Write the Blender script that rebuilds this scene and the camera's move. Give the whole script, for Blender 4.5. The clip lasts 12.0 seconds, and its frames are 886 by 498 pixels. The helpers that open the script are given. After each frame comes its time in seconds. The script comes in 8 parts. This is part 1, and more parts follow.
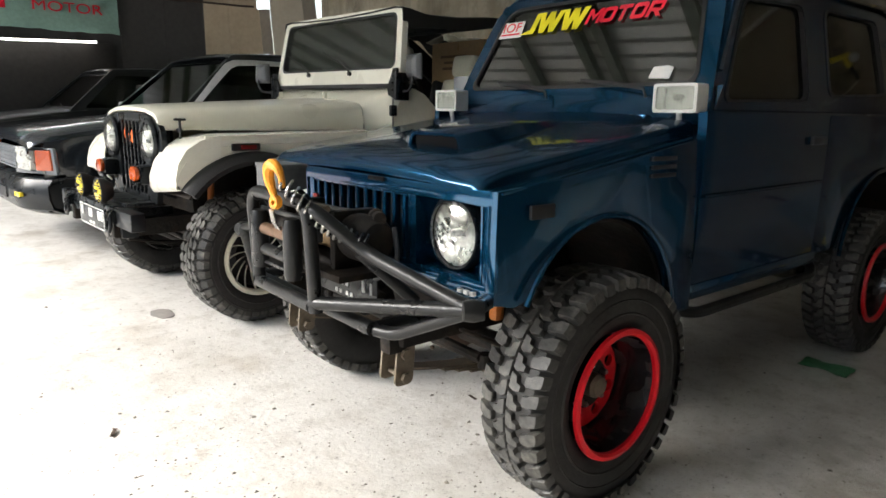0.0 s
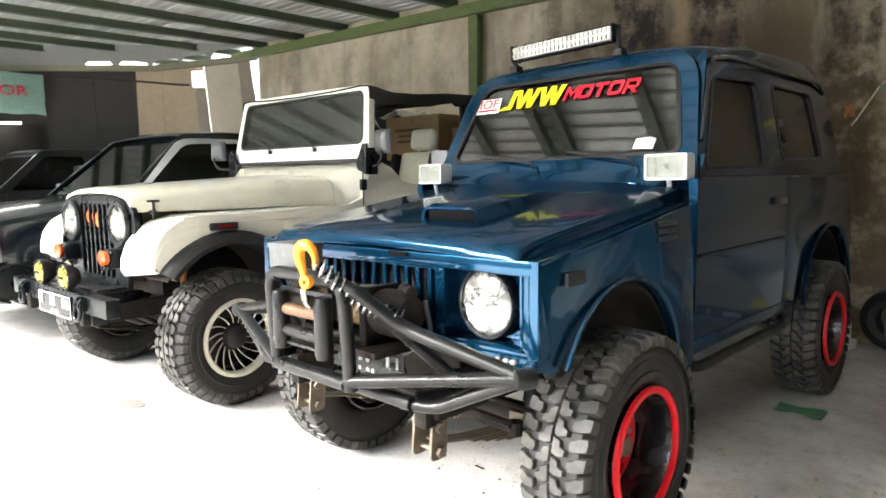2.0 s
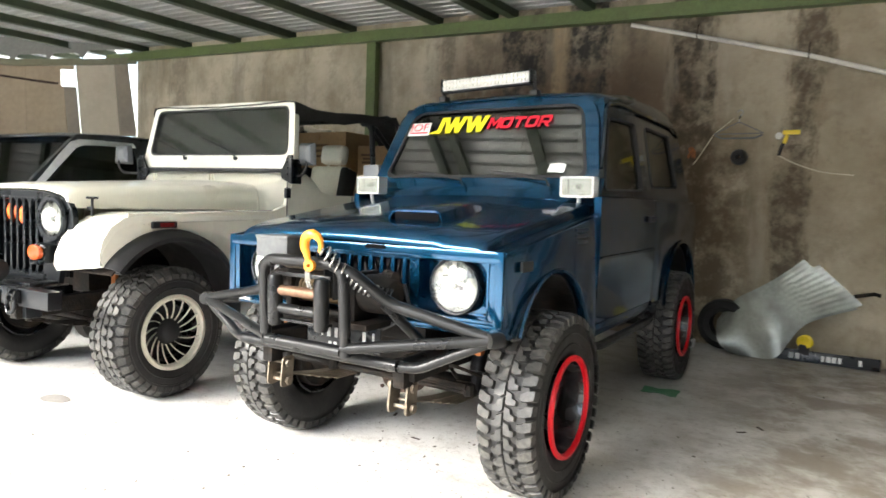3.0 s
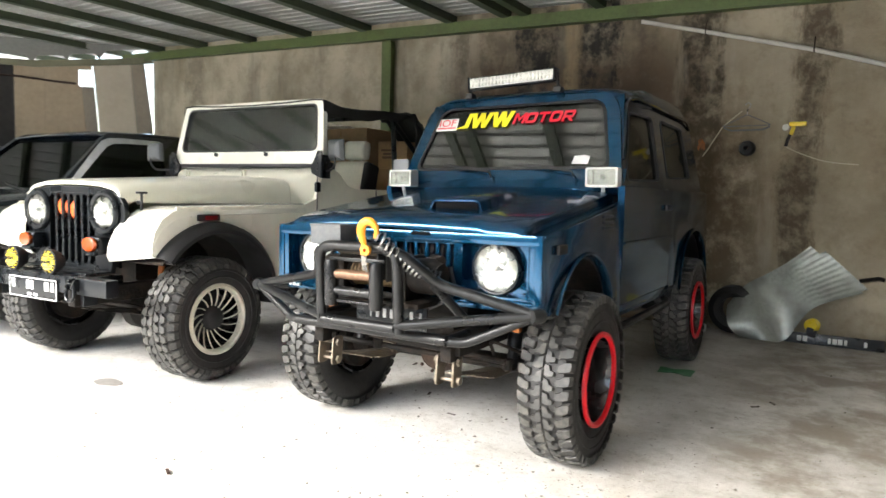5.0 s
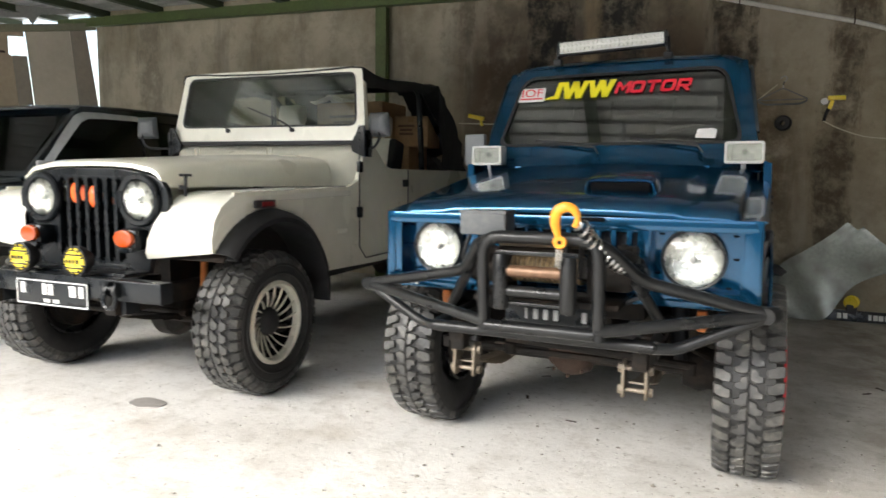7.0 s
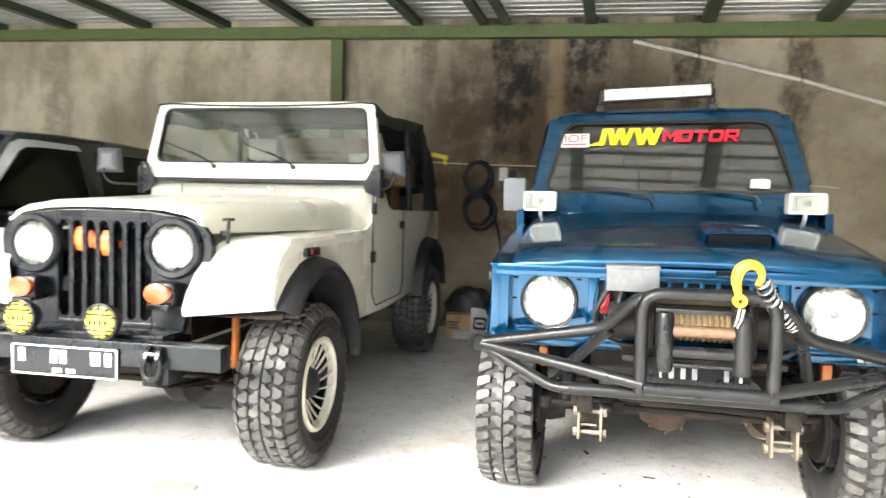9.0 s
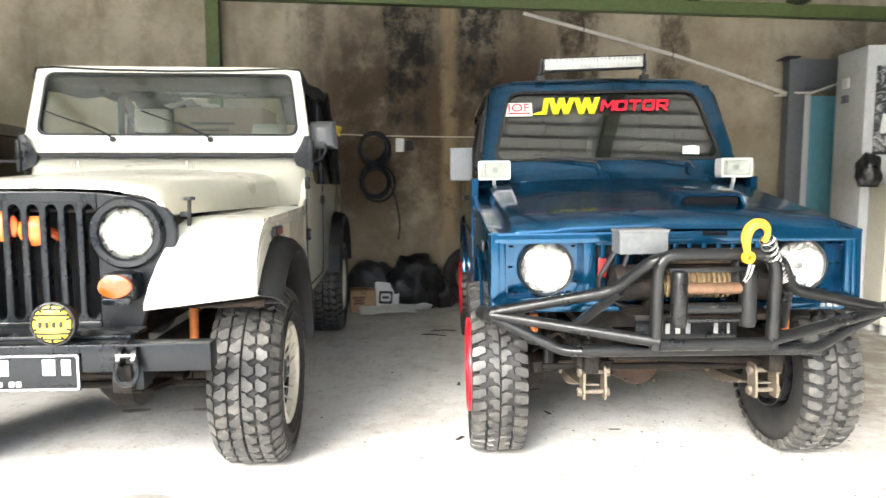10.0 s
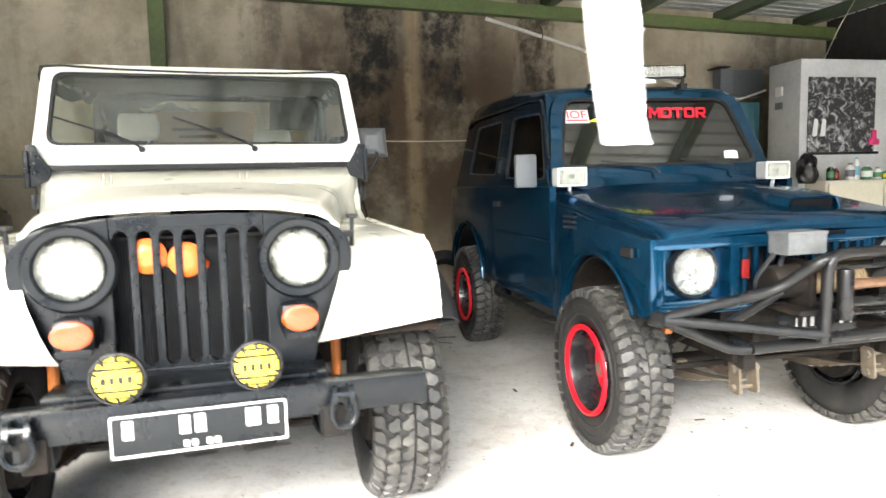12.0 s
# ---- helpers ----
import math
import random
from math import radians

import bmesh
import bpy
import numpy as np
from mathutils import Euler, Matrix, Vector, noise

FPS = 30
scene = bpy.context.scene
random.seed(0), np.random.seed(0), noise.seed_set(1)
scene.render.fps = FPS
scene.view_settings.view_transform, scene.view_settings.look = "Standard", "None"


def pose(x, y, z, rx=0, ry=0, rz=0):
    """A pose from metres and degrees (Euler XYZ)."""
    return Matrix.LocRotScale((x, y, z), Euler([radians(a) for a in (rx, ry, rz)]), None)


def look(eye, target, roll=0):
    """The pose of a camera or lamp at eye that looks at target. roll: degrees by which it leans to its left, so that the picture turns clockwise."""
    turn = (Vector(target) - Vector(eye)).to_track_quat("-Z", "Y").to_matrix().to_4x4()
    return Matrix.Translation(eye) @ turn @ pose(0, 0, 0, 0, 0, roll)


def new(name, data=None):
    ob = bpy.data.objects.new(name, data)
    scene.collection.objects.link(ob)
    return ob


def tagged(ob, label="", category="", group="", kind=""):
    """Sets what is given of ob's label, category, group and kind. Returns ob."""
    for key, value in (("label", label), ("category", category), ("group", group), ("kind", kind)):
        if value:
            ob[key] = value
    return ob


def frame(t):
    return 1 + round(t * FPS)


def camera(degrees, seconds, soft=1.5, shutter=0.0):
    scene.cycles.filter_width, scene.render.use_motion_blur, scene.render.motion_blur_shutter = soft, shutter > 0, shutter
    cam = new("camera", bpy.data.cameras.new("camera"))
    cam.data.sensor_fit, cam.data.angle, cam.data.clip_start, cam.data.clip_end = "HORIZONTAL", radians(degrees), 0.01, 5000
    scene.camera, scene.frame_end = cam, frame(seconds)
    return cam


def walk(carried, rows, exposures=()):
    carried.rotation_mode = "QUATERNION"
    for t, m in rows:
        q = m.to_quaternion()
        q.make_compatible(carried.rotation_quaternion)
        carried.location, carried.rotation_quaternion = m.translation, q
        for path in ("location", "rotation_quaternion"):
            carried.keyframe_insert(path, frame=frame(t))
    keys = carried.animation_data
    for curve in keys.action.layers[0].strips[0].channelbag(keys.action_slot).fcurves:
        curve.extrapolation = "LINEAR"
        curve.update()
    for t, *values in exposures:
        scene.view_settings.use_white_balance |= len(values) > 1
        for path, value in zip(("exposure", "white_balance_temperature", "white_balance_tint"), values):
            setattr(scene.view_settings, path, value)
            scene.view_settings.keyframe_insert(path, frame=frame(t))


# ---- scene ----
cam = camera(68.3, 12.0, 1.5, 0.5)
PATH = [
    (0, (0.048, 0.376, 1.123), (-1.487, 1.586, 0.7), 1.1),
    (0.5, (0.026, 0.335, 1.121), (-1.462, 1.619, 0.749), 4.0),
    (1, (0.037, 0.305, 1.179), (-1.387, 1.678, 0.884), 3.7),
    (1.5, (-0.001, 0.242, 1.198), (-1.463, 1.584, 0.954), 3.3),
    (2, (-0.107, 0.142, 1.143), (-1.521, 1.539, 0.922), -0.7),
    (2.5, (-0.173, -0.091, 1.089), (-1.459, 1.438, 0.992), 0.5),
    (3, (-0.114, -0.423, 1.091), (-1.192, 1.255, 0.941), 2.0),
    (3.2, (-0.046, -0.515, 1.079), (-1.134, 1.16, 0.972), 1.0),
    (4.8, (-0.009, -0.696, 1.065), (-1.154, 0.936, 0.91), 1.8),
    (5, (-0.128, -0.676, 1.066), (-1.208, 0.998, 0.902), 1.4),
    (5.5, (-0.354, -0.685, 1.056), (-1.39, 1.014, 0.855), 0.8),
    (6, (-0.623, -0.622, 1.022), (-1.568, 1.126, 0.8), -1.1),
    (6.5, (-0.854, -0.625, 1.043), (-1.836, 1.101, 0.801), -0.1),
    (7, (-1.078, -0.736, 1.052), (-1.946, 1.052, 0.83), 0.8),
    (7.2, (-1.172, -0.81, 1.07), (-2.051, 0.975, 0.866), 0.5),
    (8.8, (-1.815, -0.846, 1.094), (-2.454, 1.045, 0.968), 1.2),
    (9, (-1.925, -0.846, 1.091), (-2.441, 1.082, 0.978), 1.5),
    (9.5, (-2.202, -0.924, 1.106), (-2.493, 1.047, 0.929), 0.8),
    (10, (-2.474, -0.858, 1.08), (-2.507, 1.133, 0.889), -0.1),
    (10.5, (-2.737, -0.807, 1.1), (-2.58, 1.176, 0.892), 1.8),
    (11, (-3.072, -0.822, 1.101), (-2.775, 1.137, 0.828), 0.3),
    (11.5, (-3.293, -0.796, 1.095), (-2.944, 1.16, 0.863), 1.1),
    (12, (-3.543, -0.69, 1.129), (-3.124, 1.256, 0.935), -1.4),
]
EXPOSURES = [(0.0, 1.9), (0.5, 1.32), (1.0, 2.95), (1.5, 3.25), (2.0, 3.1), (2.5, 2.55), (3.0, 2.9), (5.0, 2.65), (5.5, 2.5), (6.0, 1.82), (6.5, 1.6), (7.0, 1.9), (9.0, 3.3), (9.5, 3.3), (10.5, 2.95), (12.0, 3.1)]
walk(cam, [(t, look(eye, target, roll)) for t, eye, target, roll in PATH], EXPOSURES)

# ---- daylight ----
world = bpy.data.worlds.new("sky")
scene.world = world
world.use_nodes = True
wn = world.node_tree
sky = wn.nodes.new("ShaderNodeTexSky")
sky.sky_type = "NISHITA"
sky.sun_disc = False
sky.sun_elevation, sky.sun_rotation = radians(39), radians(214)
sky.air_density, sky.dust_density = 1.2, 3.0
wn.nodes["Background"].inputs["Strength"].default_value = 0.15
wn.links.new(sky.outputs["Color"], wn.nodes["Background"].inputs["Color"])
sun = new("sun", bpy.data.lights.new("sun", "SUN"))
sun.data.energy, sun.data.angle, sun.data.color = 4.5, radians(50), (1.0, 0.995, 0.97)
sun.matrix_world = look((-6.2, -9.3, 9.0), (0, 0, 0))

# ---- materials ----
def node_mat(name):
    m = bpy.data.materials.new(name)
    m.use_nodes = True
    return m, m.node_tree.nodes, m.node_tree.links, m.node_tree.nodes["Principled BSDF"]


def pbr(name, color, rough=0.5, metal=0.0, var=0.12, scale=6.0, fine=60.0, bump=0.0, coat=0.0, rvar=0.1, spec=0.5, coat_ior=1.5, dirt=None, dirt_amount=0.0, dirt_scale=3.0):
    """Base colour with two scales of variation, uneven gloss, fine relief and optional dirt blotches."""
    m, n, l, b = node_mat(name)
    tc = n.new("ShaderNodeTexCoord")
    big = n.new("ShaderNodeTexNoise")
    big.inputs["Scale"].default_value, big.inputs["Detail"].default_value = scale, 5
    sm = n.new("ShaderNodeTexNoise")
    sm.inputs["Scale"].default_value, sm.inputs["Detail"].default_value = fine, 3
    l.new(tc.outputs["Object"], big.inputs["Vector"])
    l.new(tc.outputs["Object"], sm.inputs["Vector"])
    add = n.new("ShaderNodeMath")
    add.operation = "ADD"
    l.new(big.outputs["Fac"], add.inputs[0])
    l.new(sm.outputs["Fac"], add.inputs[1])
    mr = n.new("ShaderNodeMapRange")
    mr.inputs["From Min"].default_value, mr.inputs["From Max"].default_value = 0.65, 1.35
    mr.inputs["To Min"].default_value, mr.inputs["To Max"].default_value = 1 - var, 1 + var
    l.new(add.outputs[0], mr.inputs["Value"])
    mul = n.new("ShaderNodeVectorMath")
    mul.operation = "SCALE"
    mul.inputs[0].default_value = color[:3]
    l.new(mr.outputs["Result"], mul.inputs["Scale"])
    out = mul.outputs["Vector"]
    if dirt:
        dn = n.new("ShaderNodeTexNoise")
        dn.inputs["Scale"].default_value, dn.inputs["Detail"].default_value, dn.inputs["Roughness"].default_value = dirt_scale, 8, 0.7
        l.new(tc.outputs["Object"], dn.inputs["Vector"])
        dr = n.new("ShaderNodeMapRange")
        dr.inputs["From Min"].default_value, dr.inputs["From Max"].default_value = 0.48, 0.72
        dr.inputs["To Max"].default_value = dirt_amount
        l.new(dn.outputs["Fac"], dr.inputs["Value"])
        mx = n.new("ShaderNodeMix")
        mx.data_type = "RGBA"
        l.new(dr.outputs["Result"], mx.inputs["Factor"])
        l.new(out, mx.inputs["A"])
        mx.inputs["B"].default_value = (*dirt, 1)
        out = mx.outputs["Result"]
    l.new(out, b.inputs["Base Color"])
    rr = n.new("ShaderNodeMapRange")
    rr.inputs["From Min"].default_value, rr.inputs["From Max"].default_value = 0.3, 0.7
    rr.inputs["To Min"].default_value, rr.inputs["To Max"].default_value = max(0.02, rough - rvar), min(1, rough + rvar)
    l.new(big.outputs["Fac"], rr.inputs["Value"])
    l.new(rr.outputs["Result"], b.inputs["Roughness"])
    b.inputs["Metallic"].default_value = metal
    b.inputs["Specular IOR Level"].default_value = spec
    b.inputs["Coat Weight"].default_value = coat
    b.inputs["Coat Roughness"].default_value = 0.05
    b.inputs["Coat IOR"].default_value = coat_ior
    if bump:
        bp = n.new("ShaderNodeBump")
        bp.inputs["Strength"].default_value, bp.inputs["Distance"].default_value = bump, 0.01
        l.new(sm.outputs["Fac"], bp.inputs["Height"])
        l.new(bp.outputs["Normal"], b.inputs["Normal"])
    return m


def pane_mat(name, tint, gloss=0.04, strength=0.9, haze=0.0):
    """A thin sheet of glass: clear straight through, with a mirror gloss that grows at a slant."""
    m, n, l, b = node_mat(name)
    tr = n.new("ShaderNodeBsdfTransparent")
    tr.inputs["Color"].default_value = (*tint, 1)
    gl = n.new("ShaderNodeBsdfGlossy")
    gl.inputs["Roughness"].default_value = gloss
    fr = n.new("ShaderNodeFresnel")
    fr.inputs["IOR"].default_value = 1.5
    up = n.new("ShaderNodeMath")
    up.operation = "MULTIPLY_ADD"
    up.inputs[1].default_value, up.inputs[2].default_value = strength, 0.0
    l.new(fr.outputs["Fac"], up.inputs[0])
    mx = n.new("ShaderNodeMixShader")
    l.new(up.outputs[0], mx.inputs["Fac"])
    l.new(tr.outputs[0], mx.inputs[1])
    l.new(gl.outputs[0], mx.inputs[2])
    out = mx.outputs[0]
    if haze:
        # uneven grey haze mixed over the glass, which makes it milky
        tc = n.new("ShaderNodeTexCoord")
        film_ = n.new("ShaderNodeTexNoise")
        film_.inputs["Scale"].default_value, film_.inputs["Detail"].default_value = 3.0, 7
        l.new(tc.outputs["Object"], film_.inputs["Vector"])
        amount = n.new("ShaderNodeMapRange")
        amount.inputs["From Min"].default_value, amount.inputs["From Max"].default_value = 0.3, 0.7
        amount.inputs["To Min"].default_value, amount.inputs["To Max"].default_value = 0.4 * haze, 1.6 * haze
        l.new(film_.outputs["Fac"], amount.inputs["Value"])
        grey = n.new("ShaderNodeBsdfDiffuse")
        grey.inputs["Color"].default_value = (0.50, 0.53, 0.47, 1)
        dusty = n.new("ShaderNodeMixShader")
        l.new(amount.outputs["Result"], dusty.inputs["Fac"])
        l.new(out, dusty.inputs[1])
        l.new(grey.outputs[0], dusty.inputs[2])
        out = dusty.outputs[0]
    l.new(out, n["Material Output"].inputs["Surface"])
    return m


def concrete_floor_mat():
    m, n, l, b = node_mat("worn concrete floor")
    tc = n.new("ShaderNodeTexCoord")

    def noise_tex(scale, detail=6, rough=0.6):
        t = n.new("ShaderNodeTexNoise")
        t.inputs["Scale"].default_value, t.inputs["Detail"].default_value, t.inputs["Roughness"].default_value = scale, detail, rough
        l.new(tc.outputs["Object"], t.inputs["Vector"])
        return t

    def ramp(src, stops):
        r = n.new("ShaderNodeValToRGB")
        r.color_ramp.elements[0].position, r.color_ramp.elements[0].color = stops[0][0], (*stops[0][1], 1)
        r.color_ramp.elements[1].position, r.color_ramp.elements[1].color = stops[-1][0], (*stops[-1][1], 1)
        for p, c in stops[1:-1]:
            e = r.color_ramp.elements.new(p)
            e.color = (*c, 1)
        l.new(src, r.inputs["Fac"])
        return r.outputs["Color"]

    def mix(a, bb, fac, mode="MULTIPLY"):
        x = n.new("ShaderNodeMix")
        x.data_type, x.blend_type = "RGBA", mode
        if isinstance(fac, float):
            x.inputs["Factor"].default_value = fac
        else:
            l.new(fac, x.inputs["Factor"])
        l.new(a, x.inputs["A"])
        l.new(bb, x.inputs["B"])
        return x.outputs["Result"]

    base = ramp(noise_tex(0.9, 8).outputs["Fac"], [(0.3, (0.50, 0.485, 0.45)), (0.5, (0.63, 0.615, 0.585)), (0.7, (0.70, 0.69, 0.66))])
    mott = ramp(noise_tex(5.5, 8, 0.7).outputs["Fac"], [(0.32, (0.72, 0.70, 0.67)), (0.5, (1, 1, 1)), (0.75, (1.06, 1.06, 1.05))])
    col = mix(base, mott, 0.8)
    spots = ramp(noise_tex(52, 3, 0.5).outputs["Fac"], [(0.28, (0.16, 0.15, 0.13)), (0.365, (1, 1, 1)), (1.0, (1, 1, 1))])
    col = mix(col, spots, 0.6)
    chips = ramp(noise_tex(120, 4, 0.6).outputs["Fac"], [(0.30, (0.22, 0.20, 0.17)), (0.40, (1, 1, 1)), (0.62, (1, 1, 1)), (0.75, (1.12, 1.11, 1.09))])
    col = mix(col, chips, 0.7)
    scuff = ramp(noise_tex(17, 8, 0.75).outputs["Fac"], [(0.34, (0.66, 0.64, 0.60)), (0.46, (1, 1, 1)), (1.0, (1.03, 1.03, 1.02))])
    col = mix(col, scuff, 0.75)
    oil = ramp(noise_tex(1.6, 9, 0.65).outputs["Fac"], [(0.54, (1, 1, 1)), (0.66, (0.60, 0.54, 0.45)), (1.0, (0.42, 0.36, 0.29))])
    col = mix(col, oil, 0.5)
    # brown earth trodden in along the shed's side, deepened in place of shade there
    sp = n.new("ShaderNodeSeparateXYZ")
    l.new(tc.outputs["Object"], sp.inputs[0])

    def span(src, a, b_, c=0.0, d=1.0):
        r = n.new("ShaderNodeMapRange")
        r.interpolation_type = "SMOOTHSTEP"
        for k, v in (("From Min", a), ("From Max", b_), ("To Min", c), ("To Max", d)):
            r.inputs[k].default_value = v
        l.new(src, r.inputs["Value"])
        return r.outputs["Result"]

    def times(a, b_):
        x = n.new("ShaderNodeMath")
        x.operation = "MULTIPLY"
        l.new(a, x.inputs[0])
        l.new(b_, x.inputs[1])
        return x.outputs[0]

    earth_shade = times(times(span(sp.outputs["X"], -1.3, -0.3), span(sp.outputs["Y"], 0.7, 2.2)), span(noise_tex(2.4, 9, 0.7).outputs["Fac"], 0.38, 0.60, 0.28, 0.85))
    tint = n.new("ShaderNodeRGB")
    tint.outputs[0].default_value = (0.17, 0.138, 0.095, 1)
    col = mix(col, tint.outputs[0], earth_shade, "MIX")
    l.new(col, b.inputs["Base Color"])
    rr = n.new("ShaderNodeMapRange")
    rr.inputs["To Min"].default_value, rr.inputs["To Max"].default_value = 0.45, 0.85
    l.new(noise_tex(3.0).outputs["Fac"], rr.inputs["Value"])
    l.new(rr.outputs["Result"], b.inputs["Roughness"])
    bp = n.new("ShaderNodeBump")
    bp.inputs["Strength"].default_value, bp.inputs["Distance"].default_value = 0.5, 0.008
    l.new(noise_tex(45, 6, 0.7).outputs["Fac"], bp.inputs["Height"])
    l.new(bp.outputs["Normal"], b.inputs["Normal"])
    return m


def stained_wall_mat():
    """Grey cement plaster with brown damp, and black runs of mould that come down from the top."""
    m, n, l, b = node_mat("stained cement wall")
    tc = n.new("ShaderNodeTexCoord")

    def mapped(sx, sy, sz, off=(0, 0, 0)):
        mp = n.new("ShaderNodeMapping")
        mp.inputs["Scale"].default_value = (sx, sy, sz)
        mp.inputs["Location"].default_value = off
        l.new(tc.outputs["Object"], mp.inputs["Vector"])
        return mp.outputs["Vector"]

    def noise_tex(vec, scale, detail=6, rough=0.6):
        t = n.new("ShaderNodeTexNoise")
        t.inputs["Scale"].default_value, t.inputs["Detail"].default_value, t.inputs["Roughness"].default_value = scale, detail, rough
        l.new(vec, t.inputs["Vector"])
        return t.outputs["Fac"]

    def rng(src, a, bb, c=0.0, d=1.0, smooth=True):
        r = n.new("ShaderNodeMapRange")
        r.interpolation_type = "SMOOTHSTEP" if smooth else "LINEAR"
        for k, v in (("From Min", a), ("From Max", bb), ("To Min", c), ("To Max", d)):
            r.inputs[k].default_value = v
        l.new(src, r.inputs["Value"])
        return r.outputs["Result"]

    def mth(op, a, bb):
        x = n.new("ShaderNodeMath")
        x.operation = op
        for i, v in enumerate((a, bb)):
            if isinstance(v, (int, float)):
                x.inputs[i].default_value = v
            else:
                l.new(v, x.inputs[i])
        return x.outputs[0]

    def mix(fac, a, bb):
        x = n.new("ShaderNodeMix")
        x.data_type = "RGBA"
        l.new(fac, x.inputs["Factor"])
        for key, v in (("A", a), ("B", bb)):
            if isinstance(v, tuple):
                x.inputs[key].default_value = (*v, 1)
            else:
                l.new(v, x.inputs[key])
        return x.outputs["Result"]

    flat = mapped(1, 1, 1)
    sep = n.new("ShaderNodeSeparateXYZ")
    l.new(tc.outputs["Object"], sep.inputs[0])
    x, z = sep.outputs["X"], sep.outputs["Z"]
    col = mix(rng(noise_tex(flat, 1.1, 9, 0.62), 0.34, 0.66), (0.33, 0.282, 0.195), (0.54, 0.478, 0.36))
    col = mix(rng(noise_tex(flat, 4.5, 8, 0.75), 0.46, 0.66, 0, 0.38), col, (0.21, 0.17, 0.11))
    # brown damp between the two cars
    low = mth("MULTIPLY", rng(z, 0.45, 1.15, 0.45, 1.0), rng(z, 2.0, 2.75, 1.0, 0.35))
    mid = mth("MULTIPLY", rng(x, -4.1, -3.5), rng(x, -1.9, -0.7, 1.0, 0.30))
    damp = mth("MULTIPLY", mth("MULTIPLY", low, mid), rng(noise_tex(flat, 1.7, 8, 0.68), 0.22, 0.54))
    col = mix(mth("MULTIPLY", damp, 0.94), col, (0.085, 0.052, 0.029))
    # pale ochre trickle down the damp
    trickle_x = mth("ADD", x, mth("MULTIPLY", mth("SUBTRACT", noise_tex(mapped(1, 1, 0.7, (5, 0, 0)), 4.0, 7, 0.7), 0.5), 0.16))
    trickle = mth("MULTIPLY", mth("MULTIPLY", rng(trickle_x, -2.62, -2.54), rng(trickle_x, -2.50, -2.40, 1.0, 0.0)), mth("MULTIPLY", rng(z, 0.35, 0.7), rng(noise_tex(flat, 6.0, 8, 0.7), 0.30, 0.52)))
    # black runs below the leaks, each with its own width and reach
    runs = noise_tex(mapped(1.0, 1.0, 0.16), 2.6, 6, 0.65)
    thin = noise_tex(mapped(1.0, 1.0, 0.07, (4, 0, 0)), 9.0, 5, 0.6)
    rough = noise_tex(flat, 5.0, 9, 0.72)
    warp = mth("ADD", x, mth("ADD", mth("MULTIPLY", mth("SUBTRACT", noise_tex(mapped(1, 1, 0.5, (2, 0, 0)), 3.0, 8, 0.75), 0.5), 0.55), mth("MULTIPLY", mth("SUBTRACT", thin, 0.5), 0.25)))
    foot = mth("ADD", z, mth("MULTIPLY", mth("SUBTRACT", mth("ADD", thin, rough), 1.0), 1.3))
    for x0, x1, zlow, much, tone in ((-8.25, -7.85, 1.6, 0.5, (0.10, 0.085, 0.065)), (-3.90, -3.64, 2.25, 0.60, (0.06, 0.045, 0.03)), (-2.74, -2.58, 2.0, 0.45, (0.05, 0.04, 0.03)), (-3.14, -2.70, 1.70, 0.96, (0.014, 0.013, 0.012)), (-2.48, -2.06, 1.85, 0.96, (0.014, 0.013, 0.012)), (-2.02, -1.72, 2.2, 0.5, (0.05, 0.042, 0.034)), (-1.55, -1.22, 1.0, 0.9, (0.03, 0.022, 0.013)), (-0.68, -0.44, 0.6, 0.85, (0.06, 0.042, 0.024)), (-3.5, -3.15, 1.2, 0.5, (0.05, 0.035, 0.022)), (0.85, 1.2, 1.4, 0.5, (0.05, 0.04, 0.03))):
        band = mth("MULTIPLY", rng(warp, x0 - 0.05, x0 + 0.06), rng(warp, x1 - 0.06, x1 + 0.05, 1.0, 0.0))
        wet = mth("MULTIPLY", mth("MULTIPLY", band, rng(foot, zlow - 0.45, zlow + 0.45)), rng(rough, 0.34, 0.58, 0.15, 1.0))
        col = mix(mth("MULTIPLY", wet, much), col, tone)
    col = mix(mth("MULTIPLY", trickle, 0.8), col, (0.36, 0.27, 0.155))
    foot_damp = mth("MULTIPLY", mth("MULTIPLY", rng(x, -1.9, -1.4), rng(x, -1.1, -0.65, 1.0, 0.0)), mth("MULTIPLY", rng(z, 1.3, 2.1, 1.0, 0.0), rng(rough, 0.34, 0.56)))
    col = mix(mth("MULTIPLY", foot_damp, 0.8), col, (0.085, 0.058, 0.030))
    faint = mth("MULTIPLY", rng(runs, 0.52, 0.68), rng(z, 0.6, 2.8))
    col = mix(mth("MULTIPLY", faint, 0.42), col, (0.09, 0.075, 0.06))
    pale = rng(noise_tex(mapped(1, 1, 0.2, (9, 0, 0)), 3.2, 5, 0.6), 0.58, 0.72)
    col = mix(mth("MULTIPLY", pale, 0.3), col, (0.50, 0.455, 0.37))
    l.new(col, b.inputs["Base Color"])
    b.inputs["Roughness"].default_value = 0.9
    bp = n.new("ShaderNodeBump")
    bp.inputs["Strength"].default_value, bp.inputs["Distance"].default_value = 0.5, 0.01
    l.new(mth("ADD", noise_tex(flat, 60, 6, 0.7), noise_tex(flat, 7, 6, 0.6)), bp.inputs["Height"])
    l.new(bp.outputs["Normal"], b.inputs["Normal"])
    return m


